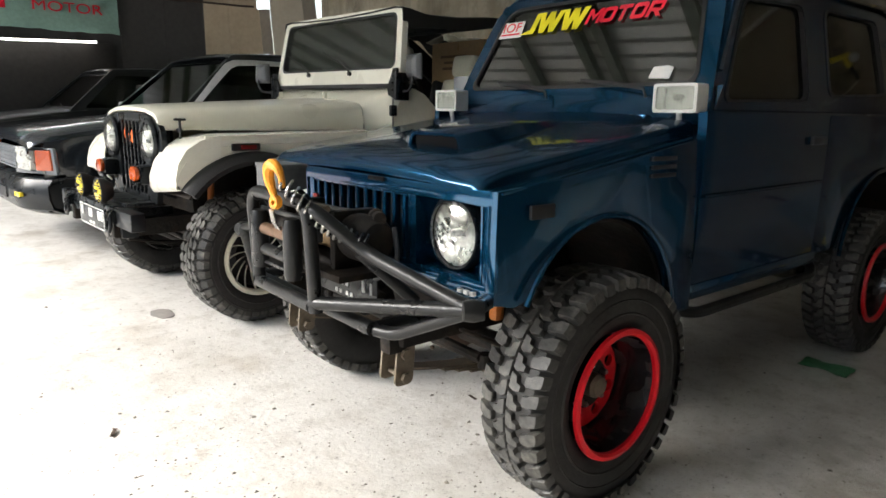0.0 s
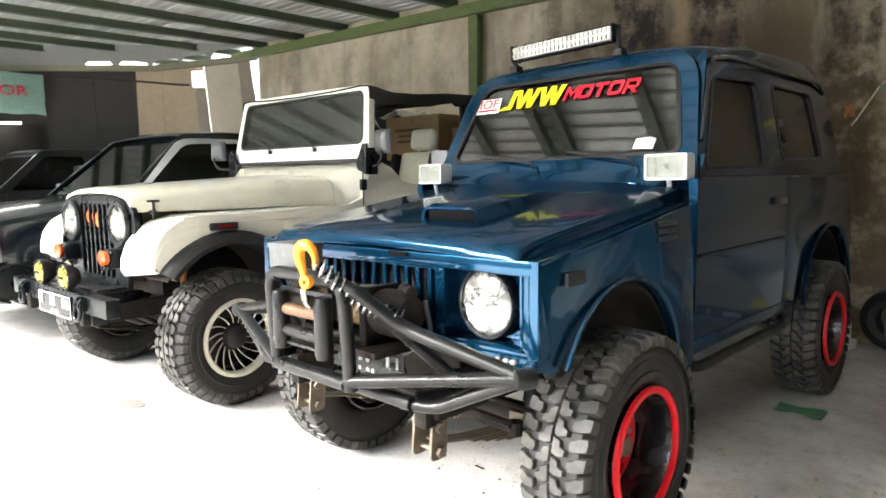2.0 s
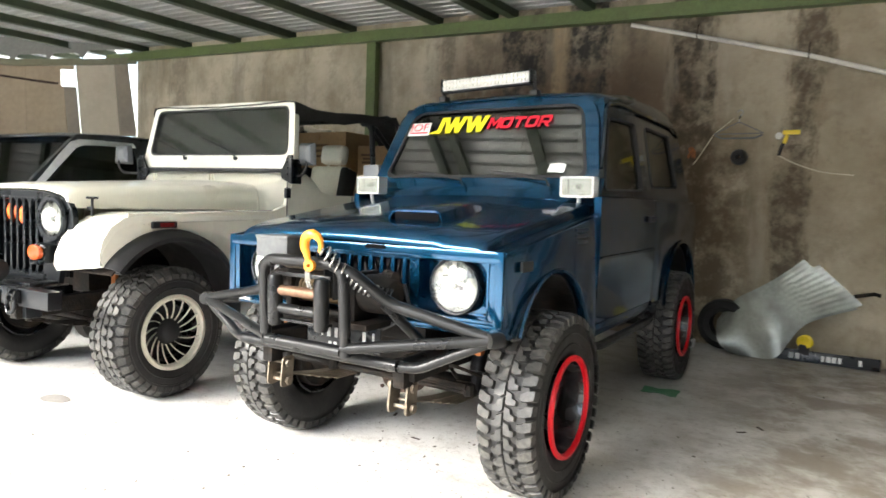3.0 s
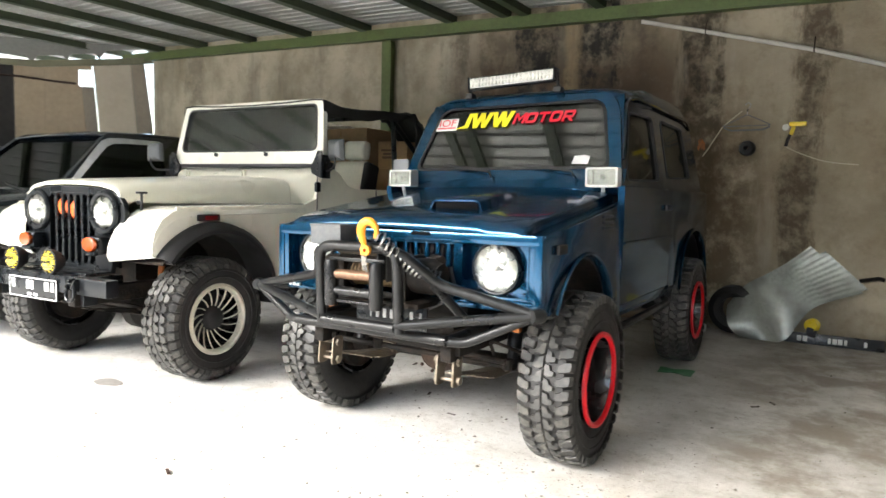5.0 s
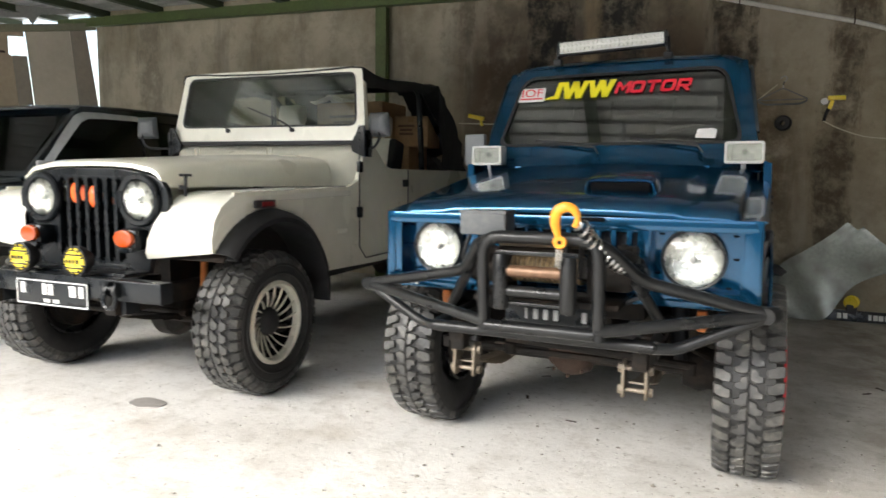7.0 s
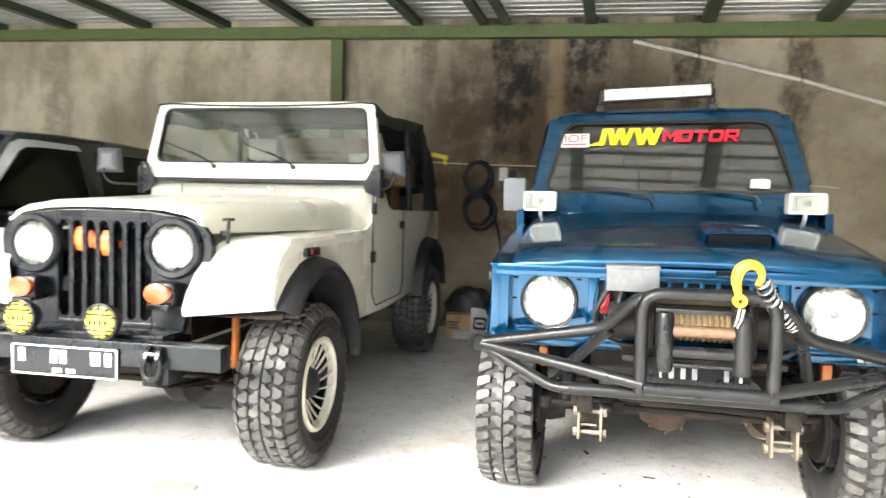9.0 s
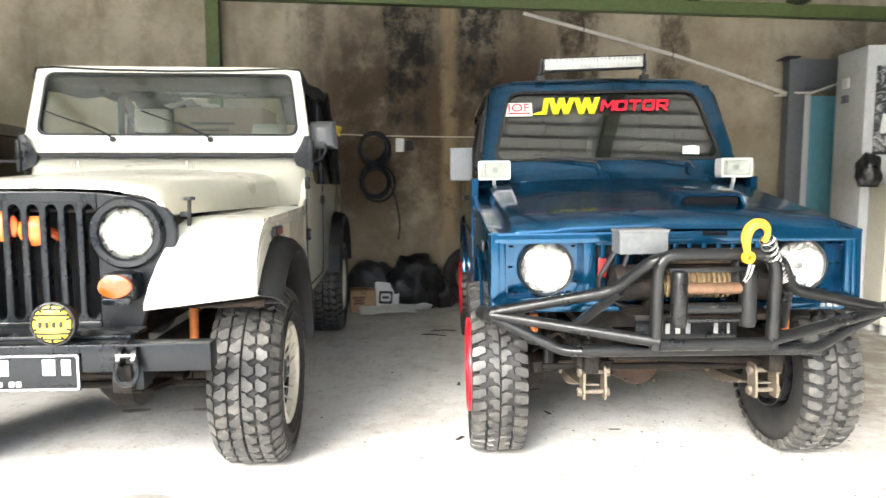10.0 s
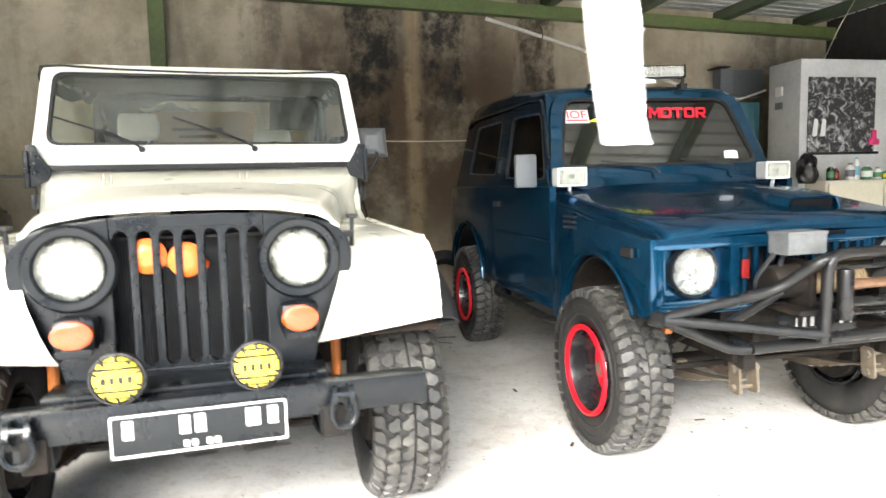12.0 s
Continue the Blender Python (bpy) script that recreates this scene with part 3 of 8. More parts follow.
box(bm, (-8.0, -15.0, 2.1), (60.0, 0.3, 4.2))
setting("wall_yard", bm, YARD, "unseen pale wall added to close the yard and its reflection", "wall")

# end wall of upright boards, with slits of daylight between and above them
end_a, end_b = Vector((-9.0, 5.16)), Vector((-12.3, 2.5))
along = (end_b - end_a).normalized()


def on_end(u, v, d):
    """A point of the end wall: u along it from the corner, v up, d towards the yard."""
    return (end_a.x + along.x * u - along.y * d, end_a.y + along.y * u + along.x * d, v)


def head_top(u):
    return 2.952 - 0.082 * u if u < 0.6 else 2.903 - 0.062 * (u - 0.6) if u < 1.6 else 2.841 + 0.03 * (u - 1.6)


bm = B()
prism(bm, [(0.86, 2.745), (1.05, 2.745), (1.05, 2.86), (0.86, 2.86)], on_end, -0.015, 0.015)
wall_end = setting("wall_end", bm, BOARD, "end wall of beige boards with slits of daylight", "wall")
for outline, mat in (
        # corner board in a darker grey for the shading on it
        ([(0.01, 0), (0.10, 0), (0.318, 2.88), (0.135, 2.88), (0.022, 1.95)], BOARD_GREY),
        ([(0.106, 0), (0.62, 0), (0.842, 2.88), (0.324, 2.88)], BOARD_PALE),
        ([(0.634, 0), (0.80, 0), (0.998, 2.505), (0.832, 2.505)], BOARD_GREY),
        ([(0.806, 0), (1.50, 0), (1.50, 2.80), (1.042, 2.80), (1.042, 2.52), (1.004, 2.50)], BOARD),
        ([(1.505, 0), (1.92, 0), (1.92, 2.81), (1.505, 2.80)], BOARD),
        # near-black boards: dimness of the far bay put into the colour
        ([(1.936, 0), (2.60, 0), (2.60, 2.83), (1.930, 2.82)], SHADEWALL),
        ([(2.606, 0), (3.40, 0), (3.40, 2.85), (2.606, 2.83)], SHADEWALL),
        ([(3.406, 0), (4.25, 0), (4.25, 2.88), (3.406, 2.85)], SHADEWALL)):
    bm = B()
    prism(bm, outline, on_end, -0.012, 0.012)
    part("board", bm, mat, wall_end, "", 0)
bm = B()
tube(bm, [on_end(1.07, 2.540, 0.03), on_end(1.30, 2.556, 0.034), on_end(1.85, 2.613, 0.03), on_end(4.1, 2.79, 0.03)], 0.014, 6)
part("rail", bm, RUST, wall_end, "thin rusty rail across the boards")
us = [0.0, 0.3, 0.6, 1.1, 1.6, 2.4, 4.25]
bm = B()
grid(bm, [[on_end(u, head_top(u) + z_, d_) for z_, d_ in ((-0.085, 0.02), (0.0, 0.02), (0.0, 0.075), (-0.085, 0.075), (-0.085, 0.02))] for u in us])
part("head_beam", bm, BEAMWOOD, wall_end, "dull green beam over the boards", 0)
# strip added at the eave in the dim roof's tone: low arches shape the slits
bays = [(0.0, 0.72, 0.125), (0.735, 1.16, 0.085), (1.18, 1.62, 0.07), (1.68, 2.16, 0.065), (2.24, 2.7, 0.06)]
bm = B()
rows = []
for k in range(171):
    u = 4.25 * k / 170
    gap = 0.0
    for a, b_, h_ in bays:
        if a < u < b_:
            gap = h_ * min(1.0, 2.2 * math.sin(math.pi * (u - a) / (b_ - a)) ** 0.8)
    rows.append([on_end(u, head_top(u) + gap - 0.004, 0.05), on_end(u, beam_low(on_end(u, 0, 0)[0]) + 0.195, 0.05)])
grid(bm, rows, 0.01)
part("eave_mask", bm, DECKSHADE, wall_end, "dull strip added to shape the eave slits", 0)

# dark far corner: shade of the next bay put into a near-black wall
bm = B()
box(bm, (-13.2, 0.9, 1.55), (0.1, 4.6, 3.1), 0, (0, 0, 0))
setting("wall_far", bm, SHADEWALL, "near-black far wall in place of the next bay's shade", "wall")

# roof
roof_x0, roof_x1, roof_y0, roof_y1 = -13.3, 1.95, -2.05, 5.3


def roof_z(x):
    return beam_low(x) + 0.20


bm = B()
pitch, rows = 0.125, []
y = roof_y0
prof = []
while y < roof_y1:
    prof += [(y, 0.0), (y + 0.068, 0.0), (y + 0.080, 0.026), (y + 0.100, 0.026), (y + 0.112, 0.0)]
    y += pitch
for x in (roof_x0, -8, -4, 0, roof_x1):
    rows.append([(x, yy, roof_z(x) + zz) for yy, zz in prof])
grid(bm, rows, 0.004)
tagged(part("ceiling", bm, DECK, None, "", 0), "ribbed galvanised roof sheets seen from below", "ceiling", "", "structure")

for x, w in ((-11.6, 0.06), (-10.7, 0.06), (-9.7, 0.06), (-8.75, 0.06), (-7.8, 0.06), (-6.83, 0.06), (-5.87, 0.06), (-4.95, 0.06), (-3.82, 0.06), (-3.19, 0.05), (-2.98, 0.05), (-2.24, 0.06), (-1.29, 0.06), (-0.41, 0.06), (0.5, 0.06), (1.4, 0.06)):
    bm = B()
    box(bm, (0, (roof_y0 + roof_y1) / 2, 0.05), (w, roof_y1 - roof_y0 - 0.1, 0.095), 0.006, seg=1)
    box(bm, (0.02, (roof_y0 + roof_y1) / 2, 0.004), (w + 0.03, roof_y1 - roof_y0 - 0.1, 0.006))
    ob = tagged(part("rafter", bm, RAFTER, None, "", 0), "dull green steel rafter under the roof sheets", "rafter", "roof rafters", "structure")
    ob.location = (x, 0, roof_z(x) - 0.1)

bm = B()
xs = (-9.6, 1.8)
grid(bm, [[(x, 5.04, beam_low(x)), (x, 5.04, beam_low(x) + 0.11), (x, 5.125, beam_low(x) + 0.11), (x, 5.125, beam_low(x)), (x, 5.04, beam_low(x))] for x in (xs[0], -6, -3, xs[1])])
for x in (xs[0], -6, -3):
    x1 = {-9.6: -6, -6: -3, -3: 1.8}[x]
    grid(bm, [[(a, 5.028, beam_low(a) - 0.004), (a, 5.028, beam_low(a) + 0.012), (a, 5.04, beam_low(a) + 0.012)] for a in (x, x1)], 0.003)
setting("beam", bm, GREEN, "green painted steel channel beam along the wall", "beam")
bm = B()
box(bm, (-4.61, 5.085, 1.36), (0.105, 0.08, 2.72), 0.005, seg=1)
box(bm, (-4.61, 5.04, 1.36), (0.12, 0.008, 2.72), 0.002, seg=1)
setting("post", bm, GREEN, "green painted steel post against the wall", "post")


# ---- wheels ----
def tyre_body(bm, r, half, rim, tread=0.018):
    """Carcass about the x axis, outer face towards +x."""
    rb = r - tread
    prof = [(rim, -half * 0.78), (rim + 0.012, -half * 0.88), (rim + 0.05, -half * 1.0), (rb - 0.05, -half * 1.02), (rb - 0.015, -half * 0.93), (rb, -half * 0.78), (rb + 0.004, 0),
            (rb, half * 0.78), (rb - 0.015, half * 0.93), (rb - 0.05, half * 1.02), (rim + 0.05, half * 1.0), (rim + 0.035, half * 0.985), (rim + 0.012, half * 0.88), (rim, half * 0.78), (rim - 0.012, half * 0.5), (rim - 0.012, -half * 0.5)]
    lathe(bm, prof, 56, None, True)
    for k in (0.35, 0.62):
        lathe(bm, [(rim + (rb - rim) * k + 0.004, half * 1.0), (rim + (rb - rim) * k, half * 1.045), (rim + (rb - rim) * k - 0.004, half * 1.0)], 48)


def lug(bm, outline, r0, r1, lean=0.0):
    """One tread block: outline in (across, along) wrapped on the tyre."""
    b = B()
    cx = sum(p[0] for p in outline) / len(outline)
    ca = sum(p[1] for p in outline) / len(outline)
    rings = []
    for rr, k in ((r0, 1.06), (r1 - 0.0035, 0.98), (r1, 0.90)):
        ring = []
        for u, a in outline:
            uu, aa = cx + (u - cx) * k, ca + (a - ca) * k
            drop = lean * max(0.0, abs(uu) - 0.075) ** 2 * 14
            ring.append(b.verts.new((uu, (rr - drop) * math.sin(aa / r1), (rr - drop) * math.cos(aa / r1))))
        rings.append(ring)
    for p, q in zip(rings, rings[1:]):
        for i in range(len(p)):
            b.faces.new((p[i], p[(i + 1) % len(p)], q[(i + 1) % len(q)], q[i]))
    b.faces.new(rings[-1])
    return merge(bm, b)


def tread_mud(bm, r, half):
    """Large staggered mud lugs with claws over the shoulder."""
    count = 42
    step = 2 * math.pi * r / count
    w = half * 1.05
    for i in range(count):
        a = i * step
        for s in (-1, 1):
            o = a + (0.5 * step if s > 0 else 0)
            lug(bm, [(s * u, o + 0.72 * v - 0.28 * u) for u, v in ((0.002, -0.030), (0.018, -0.034), (0.043, -0.018), (0.044, 0.004), (0.028, 0.006), (0.024, 0.027), (0.002, 0.031))], r - 0.020, r)
            lug(bm, [(s * u, o + 0.002 + 0.72 * v + 0.22 * (u - 0.075)) for u, v in ((0.049, -0.006), (0.054, -0.024), (0.080, -0.029), (w, -0.026), (w * 1.02, -0.004), (w * 1.01, 0.022), (0.080, 0.025), (0.066, 0.017), (0.051, 0.017))], r - 0.030, r - 0.002, 0.9)


def tread_all(bm, r, half):
    """Closer blocks of an all-terrain tyre."""
    count = 40
    step = 2 * math.pi * r / count
    for i in range(count):
        a = i * step
        for s in (-1, 1):
            o = a + (0.5 * step if s > 0 else 0)
            lug(bm, [(s * u, o + v) for u, v in ((0.003, -0.020), (0.022, -0.030), (0.046, -0.018), (0.044, 0.004), (0.024, 0.014), (0.018, 0.026), (0.003, 0.030))], r - 0.013, r)
            lug(bm, [(s * u, o + v) for u, v in ((0.050, -0.026), (0.072, -0.034), (0.092, -0.020), (0.090, 0.002), (0.070, 0.010), (0.062, 0.020), (0.049, 0.014))], r - 0.013, r - 0.0005)
            lug(bm, [(s * u, o + v) for u, v in ((0.097, -0.026), (half * 1.02, -0.024), (half * 1.035, 0.016), (0.104, 0.020), (0.095, 0.006))], r - 0.024, r - 0.002, 0.9)


def tyre_mesh(kind, r, half, rim):
    bm = B()
    tyre_body(bm, r, half, rim)
    body = finish(bm, "tyre", RUBBER, 40)
    bm = B()
    (tread_mud if kind == "mud" else tread_all)(bm, r, half)
    return body, finish(bm, "tread", TREAD, 20)


def add_wheel(parent, m, tyre_me, tread_me, build_rim, label):
    """wheel > tyre, tread, rim pieces; outer face towards the wheel's +x."""
    bm = B()
    lathe(bm, [(0.0, -0.10), (0.075, -0.10), (0.075, 0.0), (0.0, 0.0)], 24)
    lathe(bm, [(0.0, -0.115), (0.135, -0.115), (0.14, -0.105), (0.14, -0.06), (0.10, -0.05), (0.0, -0.05)], 28)
    wheel = part("wheel", bm, GRIME, parent, label)
    wheel.matrix_local = m
    for nm, me in (("tyre", tyre_me), ("tread", tread_me)):
        o = new(nm, me)
        o.parent = wheel
    build_rim(wheel)
    return wheel


def rim_red(wheel):
    R = 0.184
    bm = B()
    lathe(bm, [(R - 0.016, 0.096), (R - 0.030, 0.04), (R - 0.036, -0.06), (R - 0.02, -0.105), (R - 0.012, -0.105), (R - 0.026, -0.05), (R - 0.02, 0.04), (R - 0.012, 0.088)], 48, None, True)
    lathe(bm, [(R - 0.030, -0.034), (0.138, -0.020), (0.132, -0.026), (R - 0.030, -0.042)], 40)
    part("rim_barrel", bm, RIMBLACK, wheel, "gloss black rim barrel")
    bm = B()
    lathe(bm, [(R - 0.014, 0.097), (R - 0.013, 0.108), (R - 0.006, 0.114), (R + 0.006, 0.111), (R + 0.008, 0.100), (R - 0.004, 0.094)], 56, None, True)
    part("rim_lip", bm, RED, wheel, "red painted rim lip")
    # dished centre with eight round windows
    b = B()
    n = 8
    hole_r, ring_r = 0.019, 0.106
    outer, inner, seg = 0.140, 0.070, 12
    for k in range(n):
        t0 = 2 * math.pi * k / n
        half_w = math.pi / n
        hole = [(ring_r + hole_r * math.cos(2 * math.pi * j / seg), hole_r * math.sin(2 * math.pi * j / seg)) for j in range(seg)]
        edge = []
        for j in range(seg):
            c, s_ = math.cos(2 * math.pi * j / seg), math.sin(2 * math.pi * j / seg)
            rr = min(outer, max(inner, ring_r + c * 0.075))
            tt = max(-half_w, min(half_w, s_ * half_w * 1.45))
            edge.append((rr, tt))
        vo, vi, vb = [], [], []
        for (hr, ht), (er, et) in zip(hole, edge):
            vo.append(b.verts.new((-0.012 + 0.12 * (er - 0.1) * 0.2, er * math.cos(t0 + et), er * math.sin(t0 + et))))
            y_, z_ = hr * math.cos(t0) - ht * math.sin(t0), hr * math.sin(t0) + ht * math.cos(t0)
            vi.append(b.verts.new((-0.008, y_, z_)))
            vb.append(b.verts.new((-0.024, y_, z_)))
        for j in range(seg):
            i2 = (j + 1) % seg
            b.faces.new((vo[j], vo[i2], vi[i2], vi[j]))
            b.faces.new((vi[j], vi[i2], vb[i2], vb[j]))
    part("rim_disc", b, RED, wheel, "red wheel disc with round windows", 25)
    bm = B()
    lathe(bm, [(0.076, -0.016), (0.076, -0.006), (0.06, 0.0), (0.05, -0.006), (0.036, -0.01), (0.036, 0.030), (0.028, 0.040), (0.0, 0.042)], 28)
    part("hub", bm, ZINC, wheel, "dull brass coloured wheel hub")
    bm = B()
    lathe(bm, [(0.0, -0.01), (0.010, -0.01), (0.010, 0.014), (0.006, 0.02), (0.0, 0.02)], 6)
    nut = part("wheel_nut", bm, STEEL, wheel)
    nut.location = (0, 0.06, 0)
    for k in range(1, 5):
        again(nut, wheel, pose(0, 0.06 * math.cos(k * 1.2566), 0.06 * math.sin(k * 1.2566)))


def rim_turbine(wheel):
    R = 0.194
    bm = B()
    lathe(bm, [(R - 0.02, 0.075), (R - 0.03, 0.03), (R - 0.03, -0.06), (R - 0.015, -0.10), (R - 0.006, -0.10), (R - 0.02, -0.05), (R - 0.018, 0.03), (R - 0.008, 0.075)], 48, None, True)
    part("rim_barrel", bm, RIMBLACK, wheel, "black rim barrel")
    bm = B()
    lathe(bm, [(R - 0.022, 0.080), (R - 0.020, 0.110), (R - 0.010, 0.120), (R + 0.006, 0.114), (R + 0.008, 0.098), (R - 0.01, 0.084)], 56, None, True)
    part("rim_lip", bm, RIMCREAM, wheel, "cream rim lip")
    bm = B()
    lathe(bm, [(R - 0.03, -0.02), (0.09, 0.0), (0.072, 0.04), (0.06, 0.080), (0.045, 0.092), (0.0, 0.096)], 32)
    part("rim_disc", bm, BLACK, wheel, "black wheel centre")
    bm = B()
    rows = []
    for k in range(7):
        t = k / 6
        rr = 0.070 + (R - 0.022 - 0.070) * t
        aa = 0.34 * t
        w = 0.0016 + 0.0012 * t
        h = 0.062 + 0.044 * t
        c, s_ = math.cos(aa), math.sin(aa)
        p = Vector((0, rr * c, rr * s_))
        tang = Vector((0, -s_, c))
        rows.append([tuple(p - tang * w + Vector((h, 0, 0))), tuple(p + tang * w + Vector((h, 0, 0))), tuple(p + tang * w * 1.15 + Vector((h - 0.010, 0, 0))), tuple(p - tang * w * 1.15 + Vector((h - 0.010, 0, 0)))])
    loft(bm, rows)
    spoke = part("spoke", bm, RIMCREAM, wheel, "", 20)
    for k in range(1, 17):
        again(spoke, wheel, pose(0, 0, 0, 360 / 17 * k, 0, 0))


MUD = tyre_mesh("mud", 0.346, 0.097, 0.181)
ALLT = tyre_mesh("all", 0.345, 0.123, 0.191)


# ---- the blue off-road car ----
suv = thing("off_road_car", pose(-1.70, 1.735, 0, 0, -0.6, 0.8), "lifted dark blue off-road car with black tube bumper, red rims", "car")


def hood_z(y):
    return 0.976 + 0.120 * (y + 0.26) / 0.80


def suv_hood():
    bm = B()
    rows = []
    for y, drop in ((-0.330, 0.060), (-0.330, 0.050), (-0.327, 0.038), (-0.319, 0.026), (-0.304, 0.015), (-0.280, 0.007), (-0.245, 0.002), (-0.20, 0.0), (-0.1, 0), (0.1, 0), (0.3, 0), (0.45, 0), (0.545, 0)):
        w = 0.578 + 0.03 * (y + 0.3) / 0.85
        z = hood_z(max(y, -0.28)) - drop
        low = min(z - 0.001, hood_z(max(y, -0.28)) - 0.061)
        row = [(w, low), (w - 0.002, max(low + 0.001, z - 0.026)), (w - 0.012, z - 0.009), (w - 0.034, z), (w * 0.72, z + 0.004), (w * 0.66, z + 0.012), (w * 0.3, z + 0.018), (0, z + 0.020)]
        rows.append([(x, y, zz) for x, zz in row] + [(-x, y, zz) for x, zz in row[-2::-1]])
    grid(bm, rows, 0.006)
    return bm


hood = part("hood", suv_hood(), BLUE, suv, "blue bonnet with a raised middle", 30)
# scoop on the bonnet
bm = B()
sx, sy = 0.185, -0.09
rings = []
for y, w, h in ((0.02, 0.112, 0.046), (0.05, 0.118, 0.052), (0.14, 0.118, 0.052), (0.28, 0.105, 0.044), (0.42, 0.085, 0.026), (0.52, 0.07, 0.004)):
    zz = hood_z(sy + y - 0.1) + 0.012
    rings.append([(sx - w - 0.015, sy + y - 0.1, zz), (sx - w, sy + y - 0.1, zz + h * 0.8), (sx - w + 0.02, sy + y - 0.1, zz + h), (sx + w - 0.02, sy + y - 0.1, zz + h), (sx + w, sy + y - 0.1, zz + h * 0.8), (sx + w + 0.015, sy + y - 0.1, zz)])
grid(bm, rings, 0.008)
part("scoop", bm, BLUE, hood, "blue air scoop")
bm = B()
box(bm, (sx, sy - 0.055, hood_z(sy - 0.055) + 0.030), (0.205, 0.03, 0.040), 0.012)
part("scoop_mouth", bm, VOID, hood, "black scoop mouth")
bm = B()
for s in (-1, 1):
    box(bm, (s * 0.40, 0.548, 1.103), (0.07, 0.03, 0.012), 0.004)
islands("hinge", bm, BLUE, hood)

# front panel with lamp wells and a slotted grille
fy = -0.325
bm = B()
prism(bm, rounded([(-0.635, 0.885), (0.635, 0.885), (0.622, 0.925), (-0.622, 0.925)], 0.008, 2), on_front(fy - 0.006), 0, 0.05, 0.016)
prism(bm, rounded([(-0.63, 0.645), (0.63, 0.645), (0.637, 0.698), (-0.637, 0.698)], 0.008, 2), on_front(fy), 0, 0.05, 0.004)
for s in (-1, 1):
    prism(bm, rounded([(s * 0.585, 0.69), (s * 0.645, 0.67), (s * 0.64, 0.90), (s * 0.588, 0.895)], 0.014, 4), on_front(fy - 0.004), 0, 0.06, 0.018)
    prism(bm, rounded([(s * 0.275, 0.69), (s * 0.315, 0.69), (s * 0.315, 0.89), (s * 0.275, 0.89)], 0.006, 2), on_front(fy), 0, 0.045, 0.004)
panel = part("front_panel", bm, BLUE, suv, "blue front panel", 30)
bm = B()
for k in range(11):
    x = -0.25 + 0.05 * k
    box(bm, (x, fy + 0.012, 0.792), (0.019, 0.022, 0.195), 0.007)
for z in (0.69, 0.885):
    box(bm, (0, fy + 0.012, z), (0.55, 0.022, 0.016), 0.005)
part("grille", bm, BLUE, panel, "blue slotted grille")
bm = B()
box(bm, (0, fy + 0.05, 0.79), (0.56, 0.01, 0.2))
for k in range(26):
    box(bm, (-0.27 + 0.0216 * k, fy + 0.040, 0.79), (0.003, 0.008, 0.2), 0, (0, 20 if k % 2 else -20, 0))
part("grille_mesh", bm, RADIATOR, panel, "black wire mesh")
for s in (-1, 1):
    bm = B()
    box(bm, (s * 0.45, fy + 0.062, 0.792), (0.28, 0.01, 0.21))
    for a, b_ in (((s * 0.45, fy + 0.03, 0.893), (0.28, 0.07, 0.008)), ((s * 0.45, fy + 0.03, 0.693), (0.28, 0.07, 0.008)), ((s * 0.315, fy + 0.03, 0.792), (0.006, 0.07, 0.2)), ((s * 0.586, fy + 0.03, 0.792), (0.006, 0.07, 0.2))):
        box(bm, a, b_)
    well = part("lamp_well", bm, BLUE, panel)
    bm = B()
    for x, z in ((0.345, 0.873), (0.335, 0.745), (0.565, 0.873), (0.36, 0.708), (0.55, 0.708), (0.568, 0.80)):
        box(bm, (s * x, fy + 0.055, z), (0.016, 0.006, 0.007), 0.002)
    islands("screw", bm, VOID, well, "dark screw slot")
    m = pose(s * 0.445, fy + 0.03, 0.797, 0, 0, -90)
    bm = B()
    lathe(bm, [(0.088, -0.02), (0.100, -0.02), (0.099, 0.006), (0.096, 0.010), (0.089, 0.008)], 40, m, True)
    lamp = part("headlamp", bm, SATIN, suv, "round headlamp with fluted glass")
    bm = B()
    lathe(bm, [(0.0, -0.018), (0.03, -0.016), (0.06, -0.010), (0.088, 0.000), (0.09, 0.003)], 40, m)
    part("reflector", bm, REFLECTOR, lamp)
    bm = B()
    lathe(bm, [(0, -0.02), (0.011, -0.018), (0.011, 0.008), (0.008, 0.012), (0, 0.014)], 14, m)
    part("bulb", bm, STEEL, lamp, "dull bulb cap")
    bm = B()
    lathe(bm, [(0.089, 0.004), (0.086, 0.016), (0.06, 0.028), (0.03, 0.034), (0.0, 0.036)], 40, m)
    part("lens", bm, LENS, lamp, "fluted glass lens")
bm = B()
box(bm, (-0.255, fy - 0.004, 0.80), (0.03, 0.01, 0.07), 0.004)
part("marker", bm, REDLENS, panel, "small dark red marker")
bm = B()
box(bm, (0.13, fy - 0.004, 0.916), (0.085, 0.02, 0.014), 0.005)
part("latch_gap", bm, VOID, panel, "dark bonnet latch gap")

